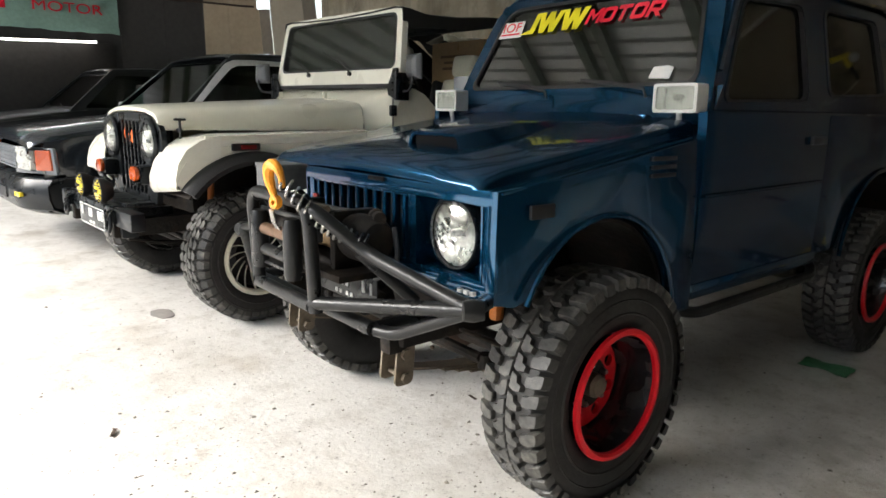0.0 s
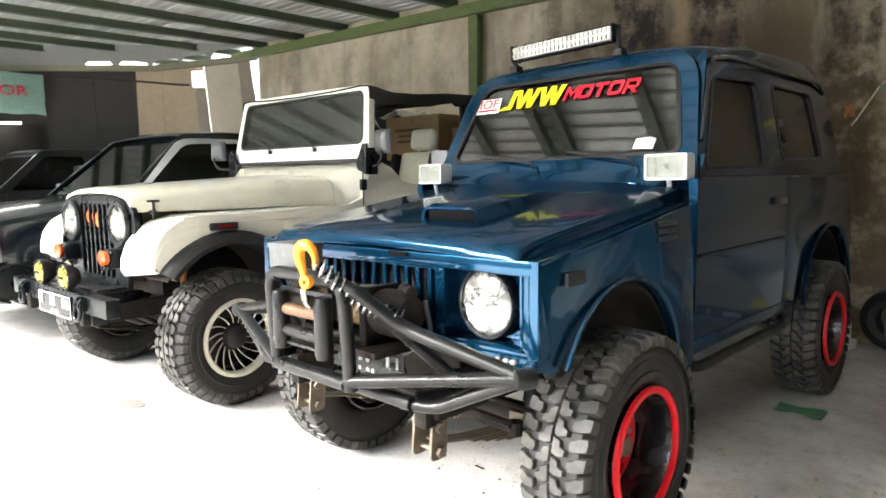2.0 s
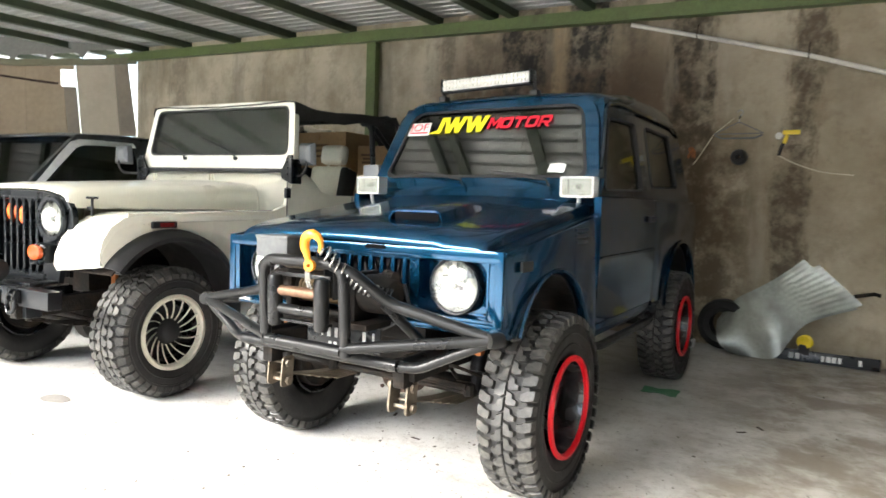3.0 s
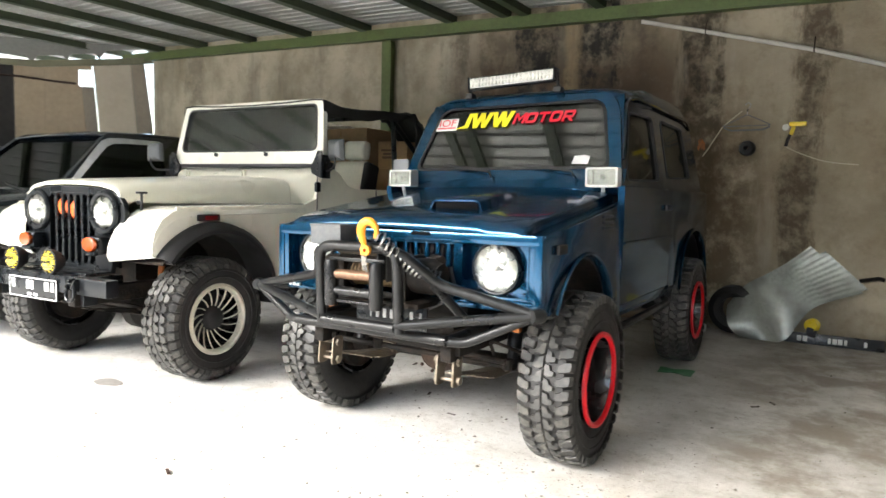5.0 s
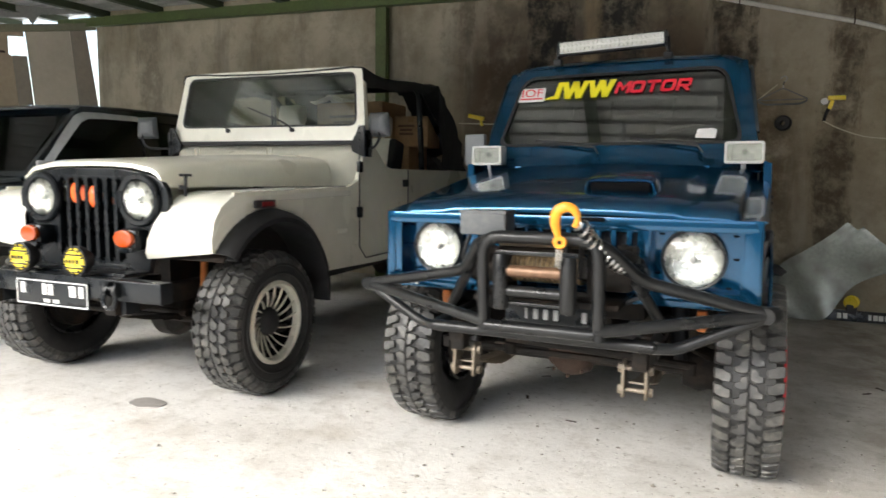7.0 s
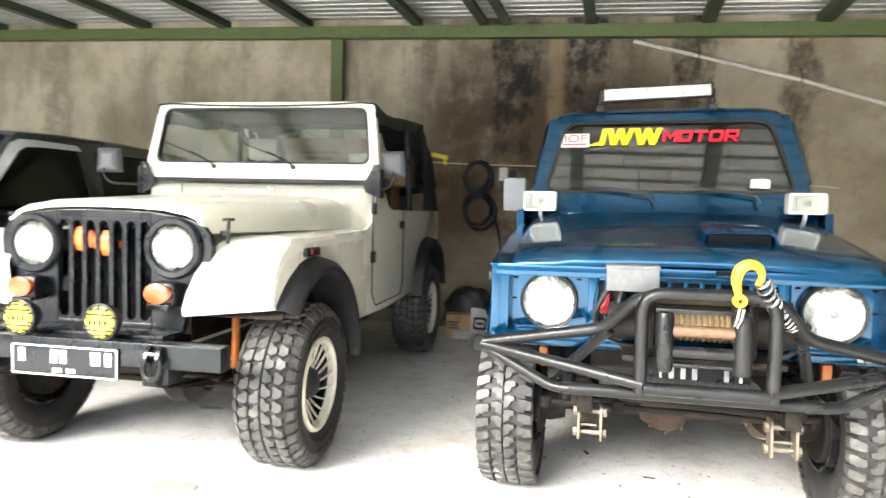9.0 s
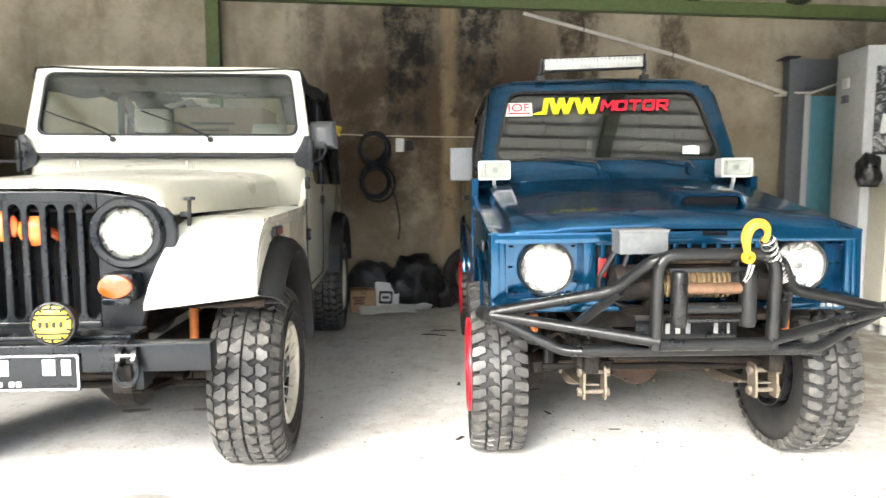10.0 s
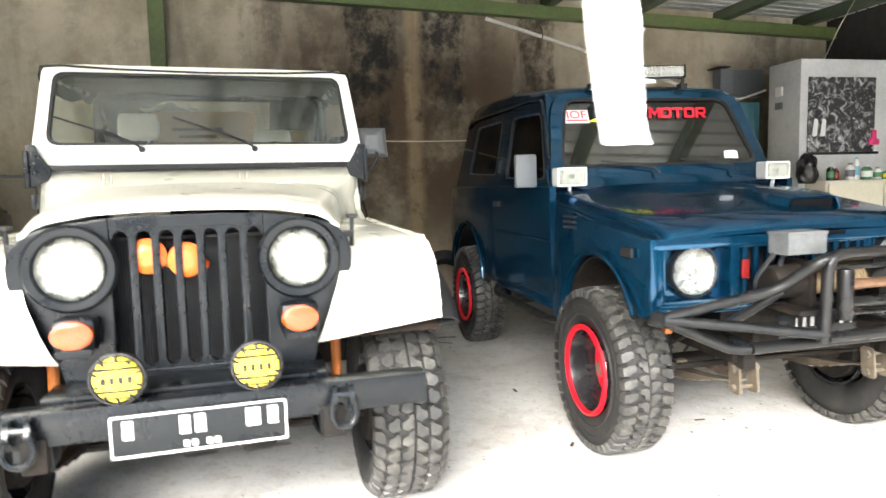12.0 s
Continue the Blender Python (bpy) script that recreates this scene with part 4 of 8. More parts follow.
# front wings
for s in (-1, 1):
    out = [(-0.33, 0.925), (-0.15, 0.945), (0.2, 0.995), (0.50, 1.040), (0.50, 0.50), (0.395, 0.50)]
    out += arc(0.06, 0.48, 0.335, 0.355, 0, 152, 16) + [(-0.27, 0.635), (-0.335, 0.65)]
    bm = B()
    prism(bm, out, lambda u, v, d, s=s: (s * (0.640 + 0.03 * min(1, max(0, (u + 0.33) / 0.3)) - d - 0.02 * max(0, v - 0.93) * 4), u, v), 0, 0.03, 0.012)
    # flat top under the bonnet's edge
    grid(bm, [[(s * 0.57, y, 0.918 + 0.127 * (y + 0.33) / 0.83), (s * 0.648, y, 0.922 + 0.127 * (y + 0.33) / 0.83)] for y in (-0.32, 0.1, 0.5)], 0.006)
    wing = part("wing", bm, BLUE, suv, "blue front wing", 30)
    bm = B()
    pts = [(s * 0.668, u, v) for u, v in [(0.405, 0.50)] + arc(0.06, 0.48, 0.345, 0.365, 0, 154, 18)]
    tube(bm, pts, 0.007, 6)
    part("arch_lip", bm, BLUE, wing)
    bm = B()
    rows = [[(s * x, 0.06 + 0.33 * math.cos(a), 0.48 + 0.35 * math.sin(a)) for x in (0.30, 0.64)] for a in [radians(-4 + 158 * k / 14) for k in range(15)]]
    grid(bm, rows, 0.01)
    part("wheel_well", bm, GRIME, wing, "dark wheel well")
    bm = B()
    for k in range(3):
        box(bm, (s * 0.667, 0.30, 0.985 - 0.024 * k), (0.012, 0.12, 0.012), 0.003)
    islands("vent", bm, BLACK, wing, "black side vent slot")
    bm = B()
    box(bm, (s * 0.662, -0.20, 0.872), (0.012, 0.085, 0.036), 0.008)
    part("side_marker", bm, BLACK, wing, "black side marker socket")

# cowl and windscreen
rake = 0.158 / 0.35


def screen_y(z):
    return 0.632 + (z - 1.205) * rake


def screen(u, v, d):
    return (u, screen_y(v) + d, v)


bm = B()
rows = []
for t in range(7):
    z = 1.075 + 0.125 * t / 6
    y = 0.552 + (screen_y(z) - 0.552) * min(1, t / 3)
    rows.append([(x, y + 0.03 * (abs(x) / 0.62) ** 4, z) for x in [-0.63 + 0.09 * k for k in range(15)]])
grid(bm, rows, 0.01)
cowl = part("cowl", bm, BLUE, suv, "blue cowl under the windscreen")
bm = B()
outer = rounded([(-0.635, 1.10), (0.635, 1.10), (0.535, 1.612), (-0.535, 1.612)], [0.02, 0.02, 0.15, 0.15], 6)
inner = rounded([(-0.560, 1.205), (0.560, 1.205), (0.475, 1.562), (-0.475, 1.562)], [0.05, 0.05, 0.08, 0.08], 6)
ring_plate(bm, outer, inner, screen, -0.006, 0.035)
frame_ob = part("screen_frame", bm, BLUE, suv, "blue windscreen frame")
bm = B()
inner2 = rounded([(-0.545, 1.218), (0.545, 1.218), (0.462, 1.550), (-0.462, 1.550)], [0.05, 0.05, 0.06, 0.06], 6)
ring_plate(bm, inner, inner2, screen, -0.010, 0.004)
part("seal", bm, BLACK, frame_ob, "black rubber seal")
bm = B()
prism(bm, rounded([(-0.552, 1.21), (0.552, 1.21), (0.468, 1.557), (-0.468, 1.557)], 0.05, 5), screen, 0.004, 0.009)
pane = part("windscreen", bm, SCREEN, suv, "tinted windscreen that mirrors the roof", 0)
tilt = 90 - math.degrees(math.atan(rake))
zc = 1.478


def on_screen(x, z, off=-0.006):
    return pose(x, screen_y(z) + off, z, tilt, 0, 0)


# banner across the glass: slanted yellow strokes, red word, white badge
strokes = B()
h, w = 0.094, 0.031


def stroke(b, x0, z0, x1, z1, wid):
    prism(b, [(x0 - wid / 2, z0), (x0 + wid / 2, z0), (x1 + wid / 2, z1), (x1 - wid / 2, z1)], lambda u, v, d: (u, v, d), 0, 0.002)


stroke(strokes, 0.046, -h / 2, 0.070, h / 2, w)
stroke(strokes, 0.0, -h / 2, 0.048, -h / 2 + 0.017, w * 1.6)
x = 0.094
for k in range(2):
    for i in range(4):
        x1 = x + (0.018 if i % 2 == 0 else 0.041)
        z0, z1 = (h / 2, -h / 2) if i % 2 == 0 else (-h / 2, h / 2)
        stroke(strokes, x, z0, x1, z1, w)
        x = x1
    x += 0.026
for band in islands("sticker", strokes, STICKY, pane, "slanted yellow sticker stroke", 0):
    band.matrix_local = on_screen(-0.340, zc + 0.004) @ Matrix.Diagonal((0.89, 1, 1, 1))
# broad bold capitals, slanted
CAPS = {
    "M": [[(0, 0), (0.014, 0), (0.014, 0.060), (0, 0.060)], [(0.050, 0), (0.064, 0), (0.064, 0.060), (0.050, 0.060)], [(0.014, 0.060), (0.014, 0.040), (0.032, 0.012), (0.032, 0.034)], [(0.050, 0.060), (0.032, 0.034), (0.032, 0.012), (0.050, 0.040)]],
    "T": [[(0, 0.046), (0.058, 0.046), (0.058, 0.060), (0, 0.060)], [(0.022, 0), (0.036, 0), (0.036, 0.0455), (0.022, 0.0455)]],
    "R": [[(0, 0), (0.014, 0), (0.014, 0.060), (0, 0.060)], [(0.0145, 0.047), (0.048, 0.047), (0.058, 0.052), (0.052, 0.060), (0.0145, 0.060)], [(0.0145, 0.020), (0.050, 0.020), (0.058, 0.028), (0.0145, 0.033)], [(0.046, 0.033), (0.058, 0.028), (0.058, 0.052), (0.046, 0.047)], [(0.026, 0.0195), (0.044, 0), (0.062, 0), (0.044, 0.0195)]],
}
at = -0.016
for letter in "MOTOR":
    bm = B()
    if letter == "O":
        ring_plate(bm, rounded([(0, 0), (0.060, 0), (0.060, 0.060), (0, 0.060)], 0.016, 4), rounded([(0.014, 0.014), (0.046, 0.014), (0.046, 0.046), (0.014, 0.046)], 0.008, 4), lambda u, v, d: (u + 0.22 * v, v, d), 0, 0.002)
    for outline in CAPS.get(letter, []):
        prism(bm, outline, lambda u, v, d: (u + 0.22 * v, v, d), 0, 0.002)
    part("sticker", bm, STICKR, pane, "red sticker letter", 0).matrix_local = on_screen(at, zc - 0.025) @ Matrix.Diagonal((1.05, 1.05, 1, 1))
    at += 0.0690
bm = B()
box(bm, (0, 0, 0), (0.135, 0.076, 0.002), 0.001)
ob = part("sticker", bm, PAPER, pane, "white badge sticker with three red letters")
ob.matrix_local = on_screen(-0.423, zc - 0.012)
words("IOF", 0.062, STICKR, on_screen(-0.423, zc - 0.004, -0.0085), pane, "sticker", 0, 0.0008, 0.105, "red letters IOF on the badge")
bm = B()
box(bm, (0, -0.022, 0.002), (0.115, 0.007, 0.002))
for bar_ in islands("sticker", bm, STICKR, pane, "red bar on the badge"):
    bar_.matrix_local = on_screen(-0.423, zc - 0.012)
bm = B()
prism(bm, [(-0.042, -0.022), (0.04, -0.026), (0.046, 0.015), (0.022, 0.024), (-0.034, 0.02)], lambda u, v, d: (u, v, d), 0, 0.002)
ob = part("sticker", bm, PAPER, pane, "torn white paper label")
ob.matrix_local = on_screen(0.405, 1.252)

bm = B()
for x0, x1 in ((-0.33, 0.02), (0.12, 0.44)):
    tube(bm, [(x0 + 0.28, 0.578, 1.165), (x0 + 0.26, 0.588, 1.195), (x0, 0.608, 1.228)], 0.005, 6)
    tube(bm, [(x0 - 0.03, 0.610, 1.234), (x0 + 0.17, 0.602, 1.216)], 0.004, 6)
islands("wiper", bm, BLACK, suv, "black windscreen wiper")

# roof and sides above the belt
def tumble(z):
    return 0.628 - 0.072 * max(0.0, (z - 1.12) / 0.47)


bm = B()
rows = []
for y, zz, sh in ((0.80, 1.598, 0.045), (0.83, 1.618, 0.022), (0.95, 1.636, 0.010), (1.15, 1.655, 0.0), (1.30, 1.672, 0.0), (1.33, 1.684, 0.002), (1.36, 1.676, 0.0), (1.7, 1.690, 0.0), (2.0, 1.690, 0.0), (2.18, 1.676, 0.01), (2.28, 1.650, 0.025), (2.34, 1.60, 0.045), (2.36, 1.55, 0.06)):
    row = [(0.568 - sh, zz - 0.105), (0.566 - sh, zz - 0.06), (0.552 - sh, zz - 0.028), (0.515 - sh, zz - 0.010), (0.44, zz), (0.25, zz + 0.008), (0, zz + 0.010)]
    rows.append([(x, y, z) for x, z in row] + [(-x, y, z) for x, z in row[-2::-1]])
grid(bm, rows, 0.01)
roof = part("roof", bm, BLUE, suv, "dark blue hard top", 40)
bm = B()
for s in (-1, 1):
    tube(bm, [(s * 0.612, 0.66, 1.25), (s * 0.572, 0.82, 1.555), (s * 0.572, 1.0, 1.582), (s * 0.574, 2.15, 1.585), (s * 0.568, 2.28, 1.545)], 0.009, 6, 0.05)
islands("gutter", bm, NAVY, roof, "dark rain gutter")

FW = [(0.675, 1.150), (0.845, 1.500), (1.295, 1.518), (1.315, 1.165)]
RW = [(1.50, 1.187), (1.475, 1.525), (2.03, 1.525), (2.13, 1.205)]
FO = [(0.585, 1.11), (0.83, 1.59), (1.395, 1.60), (1.41, 1.11)]
RO = [(1.41, 1.11), (1.395, 1.60), (2.28, 1.60), (2.46, 1.11)]
for s in (-1, 1):
    for nm, o, i_, tint in (("door_frame", FO, FW, TINT), ("quarter_frame", RO, RW, TINT)):
        fn = lambda u, v, d, s=s: (s * (tumble(v) - d), u, v)
        bm = B()
        ring_plate(bm, rounded(o, 0.012, 5), rounded(i_, 0.05, 5), fn, 0, 0.035)
        fr = part(nm, bm, BLUE, suv, "dark blue window surround", 30)
        bm = B()
        k = [(sum(p[0] for p in i_) / 4, sum(p[1] for p in i_) / 4)] * 4
        small = [(c[0] + (p[0] - c[0]) * 0.95, c[1] + (p[1] - c[1]) * 0.95) for p, c in zip(i_, k)]
        ring_plate(bm, rounded(i_, 0.05, 5), rounded(small, 0.045, 5), fn, -0.004, 0.012)
        part("seal", bm, BLACK, fr)
        bm = B()
        prism(bm, rounded(i_, 0.05, 5), fn, 0.012, 0.016)
        part("window", bm, tint, fr, "tinted side window", 0)
    # shoulder at the belt
    bm = B()
    grid(bm, [[(s * (0.669 - 0.01 * max(0, u - 2.35) / 0.1), u, 1.112), (s * 0.655, u, 1.124), (s * 0.622, u, 1.128)] for u in (0.56, 0.8, 1.4, 2.0, 2.35, 2.455)], 0.006)
    part("belt_shoulder", bm, BLUE, suv, "dark blue belt line shoulder", 30)
    # door below the belt
    fn = lambda u, v, d, s=s: (s * (0.672 - 0.012 * ((v - 0.95) / 0.4) ** 2 - d), u, v)
    bm = B()
    rows = [[fn(u, v, 0) for v in (0.575, 0.62, 0.72, 0.80, 0.84, 0.95, 1.05, 1.10, 1.118)] for u in (0.508, 0.52, 0.8, 1.1, 1.395, 1.405)]
    grid(bm, rows, 0.03)
    door = part("door", bm, BLUE, suv, "dark blue side door", 30)
    bm = B()
    box(bm, (s * 0.682, 1.30, 1.02), (0.018, 0.12, 0.03), 0.007)
    part("handle", bm, BLACK, door, "black door handle")
    bm = B()
    tube(bm, [(s * 0.676, 0.52, 0.86), (s * 0.677, 1.395, 0.86)], 0.006, 6)
    part("door_crease", bm, BLUE, door)
    out = [(1.415, 1.115), (1.415, 0.56), (1.62, 0.56)] + arc(2.07, 0.50, 0.40, 0.365, 172, 8, 16) + [(2.52, 0.58), (2.53, 0.80), (2.46, 1.115)]
    bm = B()
    prism(bm, out, lambda u, v, d, s=s: (s * (0.672 - 0.012 * ((v - 0.95) / 0.4) ** 2 - 0.03 * max(0, u - 2.4) - d), u, v), 0, 0.03, 0.005)
    quarter = part("quarter_panel", bm, BLUE, suv, "dark blue rear side panel", 30)
    bm = B()
    tube(bm, [(s * 0.676, u, v) for u, v in arc(2.07, 0.50, 0.41, 0.375, 176, 4, 18)], 0.009, 6)
    part("arch_lip", bm, BLUE, quarter)
    bm = B()
    rows = [[(s * x, 2.07 + 0.39 * math.cos(a), 0.50 + 0.36 * math.sin(a)) for x in (0.30, 0.64)] for a in [radians(4 + 172 * k / 14) for k in range(15)]]
    grid(bm, rows, 0.01)
    part("wheel_well", bm, GRIME, quarter, "dark wheel well")
    bm = B()
    box(bm, (s * 0.64, 0.98, 0.548), (0.05, 0.95, 0.055), 0.015)
    part("sill", bm, BLUE, suv, "blue sill")
    bm = B()
    tube(bm, [(s * 0.60, 0.45, 0.50), (s * 0.66, 0.55, 0.47), (s * 0.66, 1.45, 0.47), (s * 0.60, 1.55, 0.50)], 0.02, 8, 0.06)
    part("rock_slider", bm, TUBE, suv, "black side guard tube")

bm = B()
box(bm, (0, 2.49, 0.84), (1.27, 0.04, 0.54), 0.015)
ring_plate(bm, rounded([(-0.63, 1.11), (0.63, 1.11), (0.545, 1.60), (-0.545, 1.60)], 0.03, 5), rounded([(-0.5, 1.18), (0.5, 1.18), (0.45, 1.5), (-0.45, 1.5)], 0.05, 5), lambda u, v, d: (u, 2.45 - 0.15 * (v - 1.11) / 0.46 + d, v), -0.02, 0.02)
tail = part("tailgate", bm, BLUE, suv, "dark blue tailgate")
bm = B()
prism(bm, rounded([(-0.5, 1.18), (0.5, 1.18), (0.45, 1.5), (-0.45, 1.5)], 0.05, 5), lambda u, v, d: (u, 2.45 - 0.15 * (v - 1.11) / 0.46 + d, v), -0.002, 0.002)
part("window", bm, TINT, tail, "rear window", 0)
bm = B()
box(bm, (0, 2.56, 0.60), (1.30, 0.07, 0.11), 0.02)
part("rear_bumper", bm, TUBE, suv, "black rear bumper")

# cabin
bm = B()
box(bm, (0, 1.5, 0.60), (1.22, 2.0, 0.06), 0.01)
box(bm, (0, 0.50, 0.83), (1.20, 0.05, 0.48), 0.01)
box(bm, (0, 0.745, 1.10), (1.10, 0.20, 0.14), 0.04)
part("cabin_floor", bm, BLACK, suv, "black cabin floor and dash")
for s in (-1, 1):
    bm = B()
    box(bm, (s * 0.29, 1.18, 0.85), (0.44, 0.46, 0.16), 0.06)
    box(bm, (s * 0.29, 1.44, 1.12), (0.42, 0.14, 0.55), 0.06, (-12, 0, 0))
    box(bm, (s * 0.29, 1.53, 1.44), (0.24, 0.09, 0.15), 0.04, (-12, 0, 0))
    part("seat", bm, CANVAS, suv, "dark car seat")
bm = B()
pts = [(0.32 + 0.17 * math.cos(a), 0.90 - 0.06 * math.sin(a), 1.15 + 0.16 * math.sin(a)) for a in [2 * math.pi * k / 20 for k in range(20)]]
tube(bm, pts, 0.013, 8, closed=True)
tube(bm, [(0.32, 0.88, 1.15), (0.32, 0.72, 1.08)], 0.02, 8)
part("steering_wheel", bm, BLACK, suv, "black steering wheel")

# tube bumper
bm = B()
c, tr = 0.032, 0.0195
tube(bm, [(c - 0.18, -0.585, 0.575), (c - 0.18, -0.60, 0.872), (c + 0.18, -0.60, 0.872), (c + 0.18, -0.585, 0.575)], tr, 12, 0.06)
bumper = part("bumper", bm, TUBE, suv, "matt black bumper of bent steel tube", 40)
bm = B()
for s in (-1, 1):
    tip = (s * 0.668, -0.425, 0.662)
    tube(bm, [(c + s * 0.13, -0.60, 0.868), (c + s * 0.20, -0.585, 0.850), (c + s * 0.285, -0.49, 0.745), tip], tr, 12, 0.05)
    tube(bm, [(c + s * 0.17, -0.592, 0.60), tip], tr * 0.95, 12)
    tube(bm, [tip, (s * 0.60, -0.30, 0.655)], tr, 12)
    tube(bm, [(s * 0.32, -0.50, 0.545), (s * 0.42, -0.47, 0.545), tip], tr * 0.9, 12, 0.03)
    tube(bm, [(s * 0.36, -0.49, 0.55), (s * 0.36, -0.10, 0.56)], tr, 10)
    tube(bm, [(c + s * 0.27, -0.50, 0.745), (s * 0.36, -0.36, 0.60)], tr * 0.9, 10)
    lathe(bm, [(0, -0.026), (0.024, -0.024), (0.028, 0), (0.024, 0.024), (0, 0.026)], 12, pose(*tip, 0, 0, 60 * s))
tube(bm, [(-0.36, -0.50, 0.55), (0.36, -0.50, 0.55)], tr, 12)
tube(bm, [(c - 0.17, -0.59, 0.59), (c + 0.17, -0.59, 0.59)], tr, 12)
islands("tube", bm, TUBE, bumper, "", 40)
bm = B()
for x in (-0.045, -0.005, 0.035):
    box(bm, (0.6 * x - 0.54, -0.332, 0.662), (0.016, 0.012, 0.012), 0.003)
    box(bm, (0.6 * x + 0.54, -0.332, 0.662), (0.016, 0.012, 0.012), 0.003)
islands("marker", bm, GREYPAINT, panel, "small white marker lamp")

# winch with its rollers
bm = B()
box(bm, (0.03, -0.44, 0.665), (0.46, 0.20, 0.02), 0.005)
for x in (-0.12, 0.17):
    box(bm, (x, -0.44, 0.755), (0.03, 0.14, 0.17), 0.02)
for z in (0.69, 0.83):
    tube(bm, [(-0.12, -0.50, z), (0.17, -0.50, z)], 0.012, 8)
winch = part("winch", bm, GRIME, suv, "grimy electric winch")
bm = B()
lathe(bm, [(0.055, -0.14), (0.055, -0.13), (0.04, -0.125), (0.042, 0.0), (0.04, 0.125), (0.055, 0.13), (0.055, 0.14)], 24, pose(0.025, -0.44, 0.76))
part("drum", bm, DARKSTEEL, winch, "dark steel drum")
bm = B()
for k in range(14):
    tube(bm, [(0.025 - 0.115 + 0.0165 * k, -0.44 + 0.043 * math.cos(a), 0.76 + 0.043 * math.sin(a)) for a in [2 * math.pi * i / 12 for i in range(12)]], 0.0075, 5, closed=True)
islands("line_turn", bm, TAN, winch, "tan winch line on the drum")
bm = B()
lathe(bm, [(0, -0.28), (0.052, -0.275), (0.06, -0.26), (0.06, -0.15), (0.05, -0.14), (0, -0.14)], 24, pose(0.03, -0.44, 0.765))
lathe(bm, [(0, 0.15), (0.062, 0.15), (0.066, 0.17), (0.066, 0.24), (0.05, 0.27), (0, 0.275)], 24, pose(0.03, -0.44, 0.765))
lathe(bm, [(0, 0.0), (0.022, 0.0), (0.022, 0.02), (0.018, 0.025), (0.018, 0.055), (0, 0.06)], 14, pose(0.24, -0.41, 0.825, 0, 0, -20))
islands("motor_housing", bm, GRIME, winch, "dull metal winch housing")
bm = B()
for x in (-0.085, 0.125):
    lathe(bm, [(0, -0.09), (0.022, -0.085), (0.026, -0.07), (0.026, 0.07), (0.022, 0.085), (0, 0.09)], 16, pose(x, -0.605, 0.735, 0, 90, 0))
box(bm, (0.02, -0.592, 0.668), (0.26, 0.03, 0.010), 0.003)
box(bm, (0.02, -0.585, 0.822), (0.26, 0.012, 0.014), 0.004)
fairlead = part("fairlead", bm, TUBE, winch, "black roller guide")
for z, mt, tx in ((0.705, TUBE, "black roller"), (0.768, BRONZE, "worn brown roller")):
    bm = B()
    tube(bm, [(-0.065, -0.60, z), (0.105, -0.60, z)], 0.018, 14)
    part("roller", bm, mt, fairlead, tx)
bm = B()
tube(bm, [(-0.12, -0.52, 0.845), (0.17, -0.52, 0.845)], 0.010, 8)
part("winch_rod", bm, ZINC, winch, "yellowed tie rod of the winch")
bm = B()
box(bm, (0, 0, 0), (0.155, 0.10, 0.075), 0.008)
box(bm, (0, 0, 0.036), (0.16, 0.105, 0.012), 0.004)
ctrl = part("control_box", bm, BOXGREY, winch, "grey winch control box")
ctrl.matrix_local = pose(-0.175, -0.49, 0.905, 0, 0, 0)
bm = B()
tube(bm, [(-0.2, -0.46, 0.87), (-0.22, -0.45, 0.80), (-0.16, -0.42, 0.77)], 0.009, 6, 0.03)
tube(bm, [(-0.13, -0.46, 0.87), (-0.10, -0.42, 0.82), (0.0, -0.38, 0.81), (0.2, -0.38, 0.82)], 0.009, 6, 0.03)
tube(bm, [(-0.24, -0.47, 0.88), (-0.30, -0.42, 0.76), (-0.22, -0.40, 0.68), (-0.05, -0.38, 0.66)], 0.008, 6, 0.05)
tube(bm, [(0.30, -0.39, 0.80), (0.34, -0.40, 0.70), (0.22, -0.40, 0.64)], 0.008, 6, 0.05)
islands("cable", bm, BLACK, winch, "black winch cable")
# coiled lead that hangs from the hook
bm = B()
a, b_ = Vector((0.160, -0.640, 0.925)), Vector((0.310, -0.485, 0.775))
pts = []
d = (b_ - a)
u = d.cross(Vector((0, 0, 1))).normalized()
v = d.cross(u).normalized()
for k in range(14 * 10 + 1):
    t = k / 140
    ang = 2 * math.pi * k / 10
    sag = Vector((0, 0, -0.035 * math.sin(math.pi * t)))
    pts.append(a + d * t + sag + (u * math.cos(ang) + v * math.sin(ang)) * 0.020)
tube(bm, pts, 0.0040, 6)
part("coiled_lead", bm, SATIN, winch, "black and silver coiled lead")
bm = B()
pts2 = []
for k in range(0, 111):
    t = k / 140
    ang = 2 * math.pi * k / 10
    pts2.append(a + d * t + Vector((0, 0, -0.035 * math.sin(math.pi * t))) + (u * math.cos(ang) + v * math.sin(ang)) * 0.0212)
tube(bm, pts2, 0.0040, 6)
part("coiled_lead", bm, STEEL, winch, "bright turns of the coiled lead")
# hook hung over the bar
bm = B()
pts = [(0.103, -0.640, 0.872), (0.098, -0.645, 0.900), (0.092, -0.65, 0.925), (0.100, -0.655, 0.958), (0.128, -0.655, 0.972), (0.154, -0.65, 0.958), (0.160, -0.645, 0.932), (0.150, -0.64, 0.912)]
rp = round_path(pts, 0.03, 4)
tube(bm, pts, [0.009 + 0.007 * math.sin(math.pi * min(1, i / (len(rp) - 1) * 1.15)) for i in range(len(rp))], 10, 0.03, n=4)
lathe(bm, [(0.007, -0.009), (0.018, -0.009), (0.020, 0), (0.018, 0.009), (0.007, 0.009)], 20, pose(0.106, -0.640, 0.866, 0, 0, -80), True)
part("hook", bm, ORANGE, winch, "orange winch hook")
bm = B()
